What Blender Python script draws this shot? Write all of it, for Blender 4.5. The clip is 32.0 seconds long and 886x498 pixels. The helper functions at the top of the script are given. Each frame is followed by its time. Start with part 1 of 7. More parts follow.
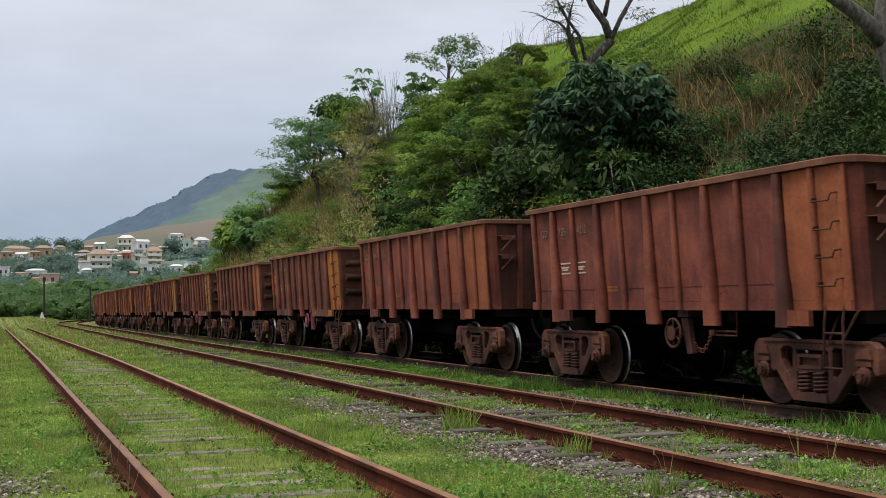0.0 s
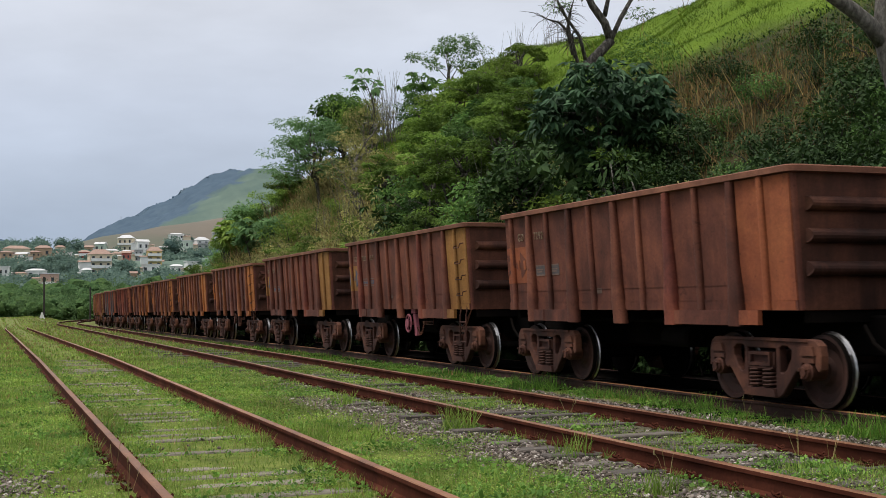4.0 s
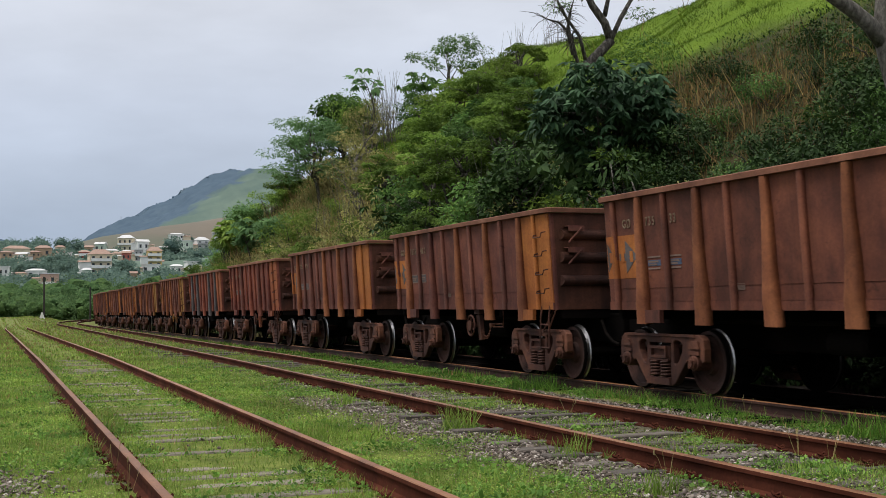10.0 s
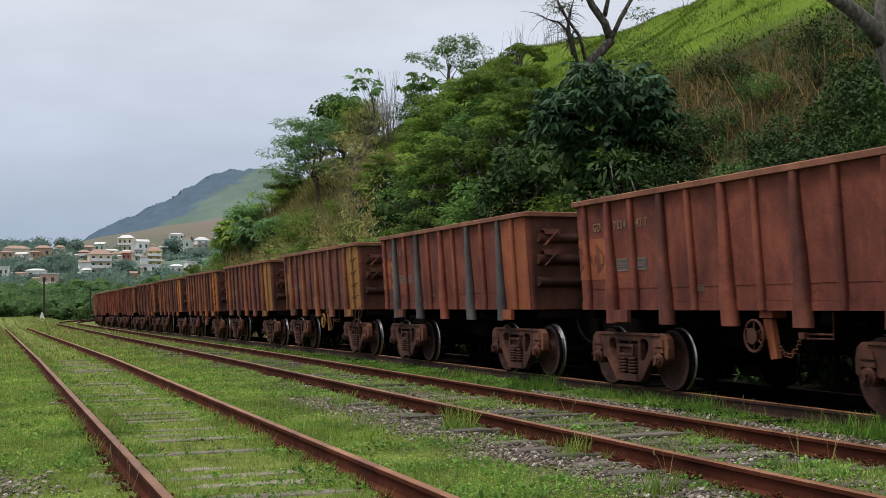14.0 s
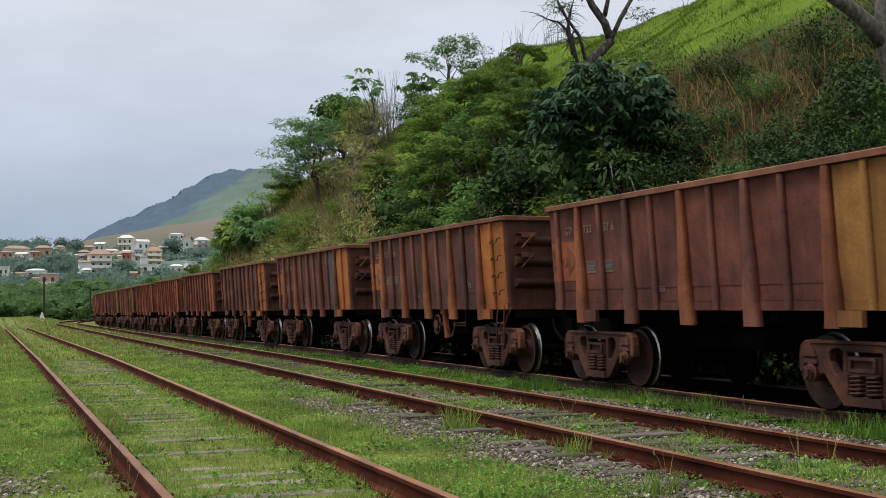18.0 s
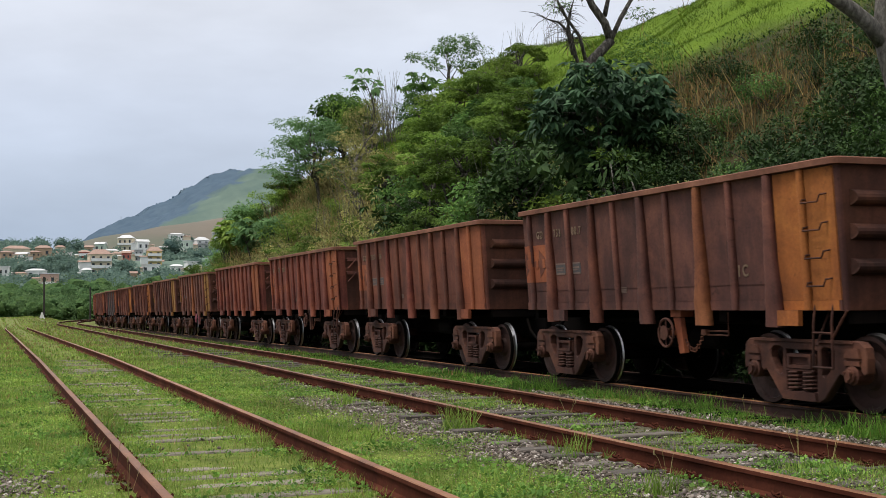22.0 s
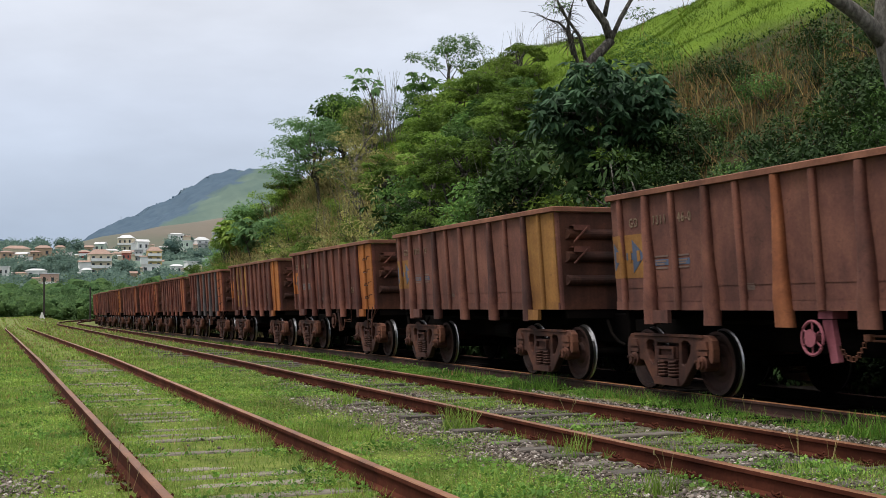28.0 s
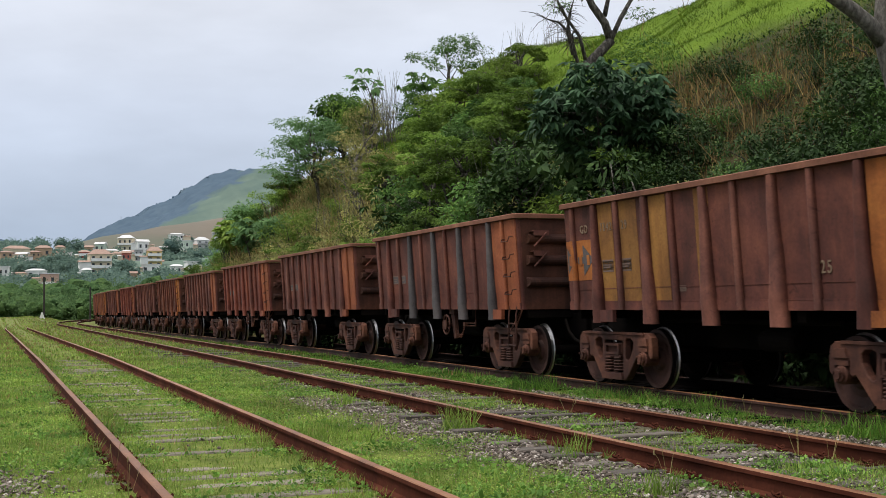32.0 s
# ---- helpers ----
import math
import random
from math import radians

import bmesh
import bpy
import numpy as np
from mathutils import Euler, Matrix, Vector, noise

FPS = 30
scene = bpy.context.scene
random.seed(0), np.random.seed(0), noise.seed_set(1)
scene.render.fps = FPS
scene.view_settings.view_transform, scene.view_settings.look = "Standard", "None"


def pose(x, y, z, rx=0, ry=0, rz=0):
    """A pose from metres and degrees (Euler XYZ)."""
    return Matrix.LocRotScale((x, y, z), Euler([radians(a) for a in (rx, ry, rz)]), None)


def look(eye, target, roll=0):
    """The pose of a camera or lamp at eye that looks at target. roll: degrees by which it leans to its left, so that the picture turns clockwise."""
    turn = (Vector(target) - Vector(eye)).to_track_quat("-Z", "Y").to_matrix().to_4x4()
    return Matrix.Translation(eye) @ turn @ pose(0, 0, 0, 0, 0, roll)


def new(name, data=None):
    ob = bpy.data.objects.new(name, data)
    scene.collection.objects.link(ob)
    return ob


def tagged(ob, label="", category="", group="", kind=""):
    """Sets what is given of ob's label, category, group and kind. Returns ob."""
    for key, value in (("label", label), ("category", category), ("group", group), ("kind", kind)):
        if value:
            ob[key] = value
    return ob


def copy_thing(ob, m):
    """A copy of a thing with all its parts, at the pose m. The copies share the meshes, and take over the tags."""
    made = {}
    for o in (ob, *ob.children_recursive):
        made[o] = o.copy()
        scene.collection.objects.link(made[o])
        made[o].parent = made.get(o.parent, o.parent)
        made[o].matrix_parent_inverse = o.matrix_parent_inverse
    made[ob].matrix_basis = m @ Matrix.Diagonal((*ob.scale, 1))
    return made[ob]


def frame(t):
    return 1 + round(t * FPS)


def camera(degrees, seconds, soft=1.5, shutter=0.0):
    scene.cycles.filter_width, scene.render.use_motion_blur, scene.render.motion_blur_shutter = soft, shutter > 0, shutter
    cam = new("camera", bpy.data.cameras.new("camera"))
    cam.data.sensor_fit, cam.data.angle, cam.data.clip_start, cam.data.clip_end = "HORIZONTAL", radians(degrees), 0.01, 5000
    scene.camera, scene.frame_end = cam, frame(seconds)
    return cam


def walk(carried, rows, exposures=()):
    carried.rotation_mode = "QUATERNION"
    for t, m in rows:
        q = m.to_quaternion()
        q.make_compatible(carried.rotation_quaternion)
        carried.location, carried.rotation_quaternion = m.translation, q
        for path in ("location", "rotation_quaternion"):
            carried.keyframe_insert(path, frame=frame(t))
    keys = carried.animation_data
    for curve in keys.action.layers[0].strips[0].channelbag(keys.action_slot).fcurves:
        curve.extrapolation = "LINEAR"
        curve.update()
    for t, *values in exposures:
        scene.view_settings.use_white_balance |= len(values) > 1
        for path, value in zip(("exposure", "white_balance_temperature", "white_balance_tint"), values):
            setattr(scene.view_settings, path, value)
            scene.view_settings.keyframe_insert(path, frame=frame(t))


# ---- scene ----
# ---- camera ----
EYE = (0.0, 0.0, 1.388)
cam = camera(40.1, 32.0, soft=0.8, shutter=0.12)
YAW, PITCH = 0.35660, 0.04468
AIM = (EYE[0] + math.sin(YAW) * math.cos(PITCH), EYE[1] + math.cos(YAW) * math.cos(PITCH), EYE[2] + math.sin(PITCH))
CAM = look(EYE, AIM, -0.570)
walk(cam, [(0.0, CAM), (32.0, CAM)], exposures=[(0.0, 0.0), (21.0, 0.0), (22.0, 0.13), (32.0, 0.15)])

# ---- world, sun, exposure ----
SUN_DIR = Vector((-0.42, 0.06, 0.90)).normalized()


def make_world():
    w = bpy.data.worlds.new("overcast_sky")
    scene.world = w
    w.use_nodes = True
    nt = w.node_tree
    nt.nodes.clear()
    out = nt.nodes.new("ShaderNodeOutputWorld")
    sky = nt.nodes.new("ShaderNodeTexSky")
    sky.sky_type = "NISHITA"
    sky.sun_disc = False
    sky.sun_elevation = math.asin(SUN_DIR.z)
    sky.sun_rotation = math.atan2(SUN_DIR.x, SUN_DIR.y)
    sky.air_density, sky.dust_density = 1.5, 3.0
    bg1 = nt.nodes.new("ShaderNodeBackground")
    bg1.inputs["Strength"].default_value = 0.06
    nt.links.new(sky.outputs[0], bg1.inputs["Color"])
    # cloud deck: brighter towards the zenith, with soft broad patches
    tc = nt.nodes.new("ShaderNodeTexCoord")
    sep = nt.nodes.new("ShaderNodeSeparateXYZ")
    nt.links.new(tc.outputs["Generated"], sep.inputs[0])
    ramp = nt.nodes.new("ShaderNodeValToRGB")
    e = ramp.color_ramp.elements
    e[0].position, e[0].color = 0.0, (0.36, 0.44, 0.56, 1)
    e[1].position, e[1].color = 1.0, (1.35, 1.35, 1.37, 1)
    for pos, col in ((0.06, (0.40, 0.48, 0.61, 1)), (0.16, (0.56, 0.62, 0.74, 1)), (0.27, (0.74, 0.77, 0.85, 1)), (0.5, (1.02, 1.03, 1.08, 1))):
        x = e.new(pos)
        x.color = col
    nt.links.new(sep.outputs["Z"], ramp.inputs[0])
    mp = nt.nodes.new("ShaderNodeMapping")
    mp.inputs["Scale"].default_value = (2.2, 2.2, 6.5)
    nt.links.new(tc.outputs["Generated"], mp.inputs[0])
    no = nt.nodes.new("ShaderNodeTexNoise")
    no.inputs["Scale"].default_value, no.inputs["Detail"].default_value, no.inputs["Roughness"].default_value = 1.6, 5.0, 0.55
    nt.links.new(mp.outputs[0], no.inputs["Vector"])
    mr = nt.nodes.new("ShaderNodeMapRange")
    mr.inputs["From Min"].default_value, mr.inputs["From Max"].default_value = 0.3, 0.7
    mr.inputs["To Min"].default_value, mr.inputs["To Max"].default_value = 0.88, 1.12
    nt.links.new(no.outputs["Fac"], mr.inputs[0])
    mul = nt.nodes.new("ShaderNodeVectorMath")
    mul.operation = "SCALE"
    nt.links.new(ramp.outputs[0], mul.inputs[0])
    nt.links.new(mr.outputs[0], mul.inputs["Scale"])
    bg2 = nt.nodes.new("ShaderNodeBackground")
    bg2.inputs["Strength"].default_value = 1.06
    nt.links.new(mul.outputs[0], bg2.inputs["Color"])
    add = nt.nodes.new("ShaderNodeMixShader")
    add.inputs[0].default_value = 0.93
    nt.links.new(bg1.outputs[0], add.inputs[1])
    nt.links.new(bg2.outputs[0], add.inputs[2])
    nt.links.new(add.outputs[0], out.inputs["Surface"])


make_world()
sun_data = bpy.data.lights.new("sun", "SUN")
sun_data.energy, sun_data.angle, sun_data.color = 2.4, radians(18), (1.0, 0.96, 0.9)
sun = new("sun", sun_data)
sun.matrix_world = look(SUN_DIR * 60, (0, 0, 0))


# ---- materials ----
def nodes_of(name):
    m = bpy.data.materials.new(name)
    m.use_nodes = True
    nt = m.node_tree
    return m, nt, nt.nodes["Principled BSDF"]


def noise_node(nt, scale, detail=4, rough=0.6, stretch=None, coord="Object", dist=0.0):
    tc = nt.nodes.new("ShaderNodeTexCoord")
    src = tc.outputs[coord]
    if stretch:
        mp = nt.nodes.new("ShaderNodeMapping")
        mp.inputs["Scale"].default_value = stretch
        nt.links.new(src, mp.inputs[0])
        src = mp.outputs[0]
    n = nt.nodes.new("ShaderNodeTexNoise")
    n.inputs["Scale"].default_value, n.inputs["Detail"].default_value, n.inputs["Roughness"].default_value = scale, detail, rough
    n.inputs["Distortion"].default_value = dist
    nt.links.new(src, n.inputs["Vector"])
    return n.outputs["Fac"]


def ramp_node(nt, fac, stops):
    r = nt.nodes.new("ShaderNodeValToRGB")
    e = r.color_ramp.elements
    e[0].position, e[0].color = stops[0][0], (*stops[0][1], 1)
    e[1].position, e[1].color = stops[-1][0], (*stops[-1][1], 1)
    for p, c in stops[1:-1]:
        x = e.new(p)
        x.color = (*c, 1)
    nt.links.new(fac, r.inputs[0])
    return r.outputs[0]


def mix_node(nt, fac, a, b, mode="MIX"):
    m = nt.nodes.new("ShaderNodeMix")
    m.data_type, m.blend_type = "RGBA", mode
    for s, v in ((m.inputs["Factor"], fac), (m.inputs["A"], a), (m.inputs["B"], b)):
        if isinstance(v, bpy.types.NodeSocket):
            nt.links.new(v, s)
        elif isinstance(v, (int, float)):
            s.default_value = v
        else:
            s.default_value = (*v, 1)
    return m.outputs["Result"]


def math_node(nt, op, a, b=0.0, c=0.0):
    m = nt.nodes.new("ShaderNodeMath")
    m.operation = op
    for s, v in zip(m.inputs, (a, b, c)):
        if isinstance(v, bpy.types.NodeSocket):
            nt.links.new(v, s)
        else:
            s.default_value = v
    return m.outputs[0]


def bump_node(nt, bsdf, height, strength=0.3, distance=0.01):
    b = nt.nodes.new("ShaderNodeBump")
    b.inputs["Strength"].default_value, b.inputs["Distance"].default_value = strength, distance
    nt.links.new(height, b.inputs["Height"])
    nt.links.new(b.outputs[0], bsdf.inputs["Normal"])


def random_of(nt):
    return nt.nodes.new("ShaderNodeObjectInfo").outputs["Random"]


def island_of(nt):
    return nt.nodes.new("ShaderNodeNewGeometry").outputs["Random Per Island"]


def rusty(name, dark, mid, light, streak=0.7, rough=0.8, vary=0.25):
    """Weathered iron: broad rust patches, vertical runs and fine grain."""
    m, nt, b = nodes_of(name)
    big = noise_node(nt, 1.3, 5, 0.62, dist=0.4)
    col = ramp_node(nt, big, [(0.30, dark), (0.5, mid), (0.72, light)])
    runs = noise_node(nt, 1.0, 4, 0.55, stretch=(3.6, 3.6, 0.40))
    runf = ramp_node(nt, runs, [(0.42, (0, 0, 0)), (0.72, (1, 1, 1))])
    col = mix_node(nt, math_node(nt, "MULTIPLY", runf, streak), col, tuple(c * 0.42 for c in dark))
    wash = noise_node(nt, 1.7, 6, 0.7, stretch=(3.2, 3.2, 0.4))
    col = mix_node(nt, ramp_node(nt, wash, [(0.50, (0, 0, 0)), (0.72, (0.28, 0.28, 0.28))]), col, light)
    spots = noise_node(nt, 7.0, 5, 0.75, dist=0.8)
    col = mix_node(nt, ramp_node(nt, spots, [(0.60, (0, 0, 0)), (0.70, (0.55, 0.55, 0.55))]), col, tuple(c * 0.5 for c in dark))
    fine = noise_node(nt, 26, 4, 0.7)
    col = mix_node(nt, 0.4, col, ramp_node(nt, fine, [(0.25, (0.25, 0.25, 0.25)), (0.75, (0.78, 0.76, 0.74))]), "OVERLAY")
    rnd = math_node(nt, "MULTIPLY_ADD", random_of(nt), vary, 1 - vary / 2)
    sc = nt.nodes.new("ShaderNodeVectorMath")
    sc.operation = "SCALE"
    nt.links.new(col, sc.inputs[0])
    nt.links.new(rnd, sc.inputs["Scale"])
    nt.links.new(sc.outputs[0], b.inputs["Base Color"])
    b.inputs["Roughness"].default_value = rough
    b.inputs["Specular IOR Level"].default_value = 0.25
    dents = noise_node(nt, 1.4, 2, 0.5)
    bump_node(nt, b, math_node(nt, "MULTIPLY_ADD", dents, 9.0, fine), 0.35, 0.006)
    return m


def leafy(name, a, b_, c, scale=0.8, trans=0.2, vary=0.0, patch=0.6):
    m, nt, b = nodes_of(name)
    col = ramp_node(nt, island_of(nt), [(0.0, a), (0.55, b_), (1.0, c)])
    big = noise_node(nt, scale, 3, 0.6)
    col = mix_node(nt, patch, col, ramp_node(nt, big, [(0.36, (0.16, 0.17, 0.18)), (0.64, (0.80, 0.78, 0.70))]), "OVERLAY")
    tone = nt.nodes.new("ShaderNodeVectorMath")
    tone.operation = "SCALE"
    nt.links.new(col, tone.inputs[0])
    nt.links.new(math_node(nt, "MULTIPLY_ADD", random_of(nt), vary, 1 - vary * 0.5), tone.inputs["Scale"])
    col = tone.outputs[0]
    nt.links.new(col, b.inputs["Base Color"])
    b.inputs["Roughness"].default_value = 0.7
    b.inputs["Specular IOR Level"].default_value = 0.15
    t = nt.nodes.new("ShaderNodeBsdfTranslucent")
    nt.links.new(col, t.inputs["Color"])
    mx = nt.nodes.new("ShaderNodeMixShader")
    mx.inputs[0].default_value = trans
    nt.links.new(b.outputs[0], mx.inputs[1])
    nt.links.new(t.outputs[0], mx.inputs[2])
    nt.links.new(mx.outputs[0], nt.nodes["Material Output"].inputs["Surface"])
    return m


def plain(name, stops, scale=4.0, rough=0.85, bump=0.2, dist=0.01, stretch=None, metal=0.0, detail=5, vary=0.0, coord="Object"):
    m, nt, b = nodes_of(name)
    n = noise_node(nt, scale, detail, 0.62, stretch=stretch, coord=coord)
    col = ramp_node(nt, n, stops)
    if vary:
        rnd = math_node(nt, "MULTIPLY_ADD", random_of(nt), vary, 1 - vary / 2)
        sc = nt.nodes.new("ShaderNodeVectorMath")
        sc.operation = "SCALE"
        nt.links.new(col, sc.inputs[0])
        nt.links.new(rnd, sc.inputs["Scale"])
        col = sc.outputs[0]
    nt.links.new(col, b.inputs["Base Color"])
    b.inputs["Roughness"].default_value, b.inputs["Metallic"].default_value = rough, metal
    b.inputs["Specular IOR Level"].default_value = 0.3
    if bump:
        bump_node(nt, b, noise_node(nt, scale * 5, 4, 0.65), bump, dist)
    return m


M_BODY = [rusty("wagon_brown", (0.048, 0.017, 0.012), (0.104, 0.034, 0.022), (0.180, 0.060, 0.034), 0.40),
          rusty("wagon_red_brown", (0.062, 0.018, 0.014), (0.136, 0.037, 0.026), (0.230, 0.068, 0.040), 0.40),
          rusty("wagon_dark_brown", (0.044, 0.016, 0.013), (0.098, 0.032, 0.024), (0.178, 0.060, 0.038), 0.40),
          rusty("wagon_dull_brown", (0.060, 0.025, 0.020), (0.116, 0.046, 0.035), (0.180, 0.076, 0.052), 0.35),
          rusty("wagon_grimy_brown", (0.034, 0.015, 0.013), (0.076, 0.030, 0.024), (0.145, 0.056, 0.038), 0.40)]
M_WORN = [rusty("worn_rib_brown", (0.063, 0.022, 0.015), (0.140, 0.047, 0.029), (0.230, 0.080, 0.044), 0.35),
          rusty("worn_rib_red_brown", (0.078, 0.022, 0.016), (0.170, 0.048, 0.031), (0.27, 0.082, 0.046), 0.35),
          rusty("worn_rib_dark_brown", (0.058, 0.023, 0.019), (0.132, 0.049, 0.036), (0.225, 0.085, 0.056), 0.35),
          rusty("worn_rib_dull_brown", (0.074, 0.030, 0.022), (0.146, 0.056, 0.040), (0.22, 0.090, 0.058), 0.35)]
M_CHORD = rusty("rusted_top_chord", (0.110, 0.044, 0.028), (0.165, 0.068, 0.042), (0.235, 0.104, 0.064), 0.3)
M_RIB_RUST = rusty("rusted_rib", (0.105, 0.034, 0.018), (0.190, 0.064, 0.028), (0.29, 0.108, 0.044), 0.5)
M_ORANGE = rusty("faded_orange_paint", (0.150, 0.046, 0.016), (0.290, 0.092, 0.022), (0.40, 0.145, 0.034), 0.45)
M_YELLOW = rusty("faded_yellow_paint", (0.125, 0.052, 0.018), (0.225, 0.102, 0.027), (0.30, 0.150, 0.040), 0.5)
M_RED = rusty("bright_rust_paint", (0.120, 0.034, 0.018), (0.220, 0.062, 0.027), (0.31, 0.100, 0.040), 0.4)
M_IRON = rusty("dusty_cast_iron", (0.018, 0.007, 0.005), (0.050, 0.018, 0.012), (0.145, 0.056, 0.031), 0.45)
# near-black base colour that stands for the shade beneath the wagons
M_DARK = rusty("under_train_shade_black", (0.003, 0.0025, 0.0025), (0.005, 0.004, 0.0035), (0.009, 0.0065, 0.0055), 0.3, 0.95)
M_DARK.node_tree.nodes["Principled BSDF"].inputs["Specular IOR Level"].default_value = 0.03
M_WHEEL = rusty("wheel_plate", (0.013, 0.006, 0.005), (0.028, 0.012, 0.009), (0.062, 0.025, 0.018), 0.15)
M_GREY = rusty("grey_blue_paint", (0.045, 0.040, 0.042), (0.075, 0.066, 0.068), (0.105, 0.09, 0.088), 0.35)
M_TREAD = plain("polished_tread", [(0.3, (0.26, 0.25, 0.25)), (0.7, (0.42, 0.41, 0.41))], 20, 0.32, 0.05, 0.001, metal=1.0)
M_PINK = rusty("faded_pink_brake_wheel", (0.15, 0.042, 0.055), (0.225, 0.066, 0.085), (0.28, 0.095, 0.115), 0.3)
M_BLUE = rusty("faded_blue_paint", (0.040, 0.052, 0.085), (0.06, 0.08, 0.13), (0.085, 0.105, 0.165), 0.5)
M_WHITE = rusty("chalky_white_paint", (0.30, 0.24, 0.20), (0.42, 0.36, 0.31), (0.5, 0.45, 0.4), 0.35)
M_LETTER = rusty("worn_cream_lettering", (0.12, 0.078, 0.052), (0.185, 0.130, 0.088), (0.25, 0.19, 0.13), 0.3)
M_PALE = rusty("dusty_pale_paint", (0.098, 0.062, 0.050), (0.140, 0.092, 0.076), (0.185, 0.130, 0.110), 0.4)
# grime plus the shade between wagons, both put into the end sheet's colour
M_GRIME_SHADE = rusty("grimed_shaded_end_sheet", (0.028, 0.011, 0.008), (0.066, 0.024, 0.015), (0.135, 0.050, 0.028), 0.6)
M_RAIL = rusty("rusty_rail", (0.034, 0.010, 0.006), (0.062, 0.018, 0.010), (0.100, 0.031, 0.018), 0.15, 0.95)
M_RAIL.node_tree.nodes["Principled BSDF"].inputs["Specular IOR Level"].default_value = 0.08
M_RAILTOP = rusty("worn_rail_head", (0.105, 0.042, 0.018), (0.180, 0.076, 0.032), (0.270, 0.130, 0.064), 0.1, 0.5)
M_SLEEPER = plain("weathered_sleeper_wood", [(0.25, (0.095, 0.080, 0.060)), (0.55, (0.19, 0.165, 0.125)), (0.8, (0.31, 0.275, 0.22))], 3, 0.9, 0.5, 0.01, stretch=(1, 9, 3), vary=0.5)
M_SLEEPER_DARK = plain("dark_sleeper_wood", [(0.25, (0.045, 0.036, 0.030)), (0.55, (0.09, 0.076, 0.064)), (0.8, (0.17, 0.15, 0.13))], 3, 0.9, 0.5, 0.01, stretch=(1, 9, 3), vary=0.6)
M_BARK = plain("grey_bark", [(0.36, (0.022, 0.019, 0.016)), (0.52, (0.075, 0.066, 0.057)), (0.66, (0.17, 0.155, 0.138))], 6, 0.9, 0.9, 0.03, stretch=(2, 2, 1.0), detail=8)
M_LEAF = leafy("green_leaves", (0.092, 0.158, 0.028), (0.122, 0.200, 0.036), (0.160, 0.245, 0.050), 0.5, trans=0.42, vary=0.7, patch=0.6)
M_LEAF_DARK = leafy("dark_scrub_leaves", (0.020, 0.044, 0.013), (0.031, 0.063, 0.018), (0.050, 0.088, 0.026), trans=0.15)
M_LEAF_PALM = leafy("dark_bluish_leaves", (0.022, 0.052, 0.026), (0.034, 0.075, 0.036), (0.052, 0.100, 0.048), trans=0.15)
M_LEAF_FAR = leafy("soft_green_leaves", (0.105, 0.200, 0.085), (0.136, 0.240, 0.102), (0.172, 0.285, 0.122), trans=0.55, patch=0.35)
M_LEAF_LIGHT = leafy("light_green_leaves", (0.112, 0.180, 0.030), (0.140, 0.212, 0.038), (0.175, 0.245, 0.050), trans=0.35, vary=0.6, patch=0.45)
M_LEAF_DRY = leafy("dry_olive_leaves", (0.200, 0.205, 0.070), (0.265, 0.260, 0.098), (0.35, 0.325, 0.140), trans=0.4, vary=0.6)
M_BRUSH = leafy("pale_dry_brush", (0.22, 0.195, 0.080), (0.33, 0.285, 0.125), (0.45, 0.385, 0.190), 0.5, 0.35)
M_GRASS = leafy("grass_blades", (0.108, 0.190, 0.030), (0.190, 0.300, 0.052), (0.32, 0.400, 0.115), 0.9, 0.4, patch=0.65)
M_WEED = leafy("broad_weed_leaves", (0.070, 0.155, 0.028), (0.120, 0.235, 0.044), (0.200, 0.330, 0.075), 1.5, 0.35)
M_LUSH = leafy("lush_trackside_grass", (0.052, 0.130, 0.018), (0.100, 0.215, 0.030), (0.180, 0.310, 0.055), 1.1, 0.35, patch=0.75)
M_STALK = leafy("brown_hill_stalks", (0.070, 0.042, 0.016), (0.150, 0.095, 0.036), (0.330, 0.235, 0.100), 0.5, 0.15)
M_GRASS_DRY = leafy("dry_grass_stalks", (0.16, 0.115, 0.05), (0.24, 0.17, 0.075), (0.33, 0.25, 0.12), 0.5, 0.2)
M_HILLGRASS = leafy("hill_grass", (0.058, 0.106, 0.010), (0.084, 0.142, 0.014), (0.135, 0.185, 0.024), 0.45, 0.3, patch=0.6)
M_LEAF_MID = leafy("slope_undergrowth_leaves", (0.050, 0.108, 0.028), (0.074, 0.146, 0.038), (0.110, 0.190, 0.050), trans=0.35, vary=0.7)
M_STONE = plain("ballast_stone", [(0.2, (0.13, 0.115, 0.105)), (0.5, (0.26, 0.235, 0.215)), (0.85, (0.42, 0.39, 0.36))], 9, 0.9, 0.3, 0.005)
M_WOODPOLE = plain("dark_pole_wood", [(0.3, (0.02, 0.017, 0.015)), (0.7, (0.05, 0.042, 0.036))], 4, 0.9, 0.3, 0.01, stretch=(4, 4, 0.5))


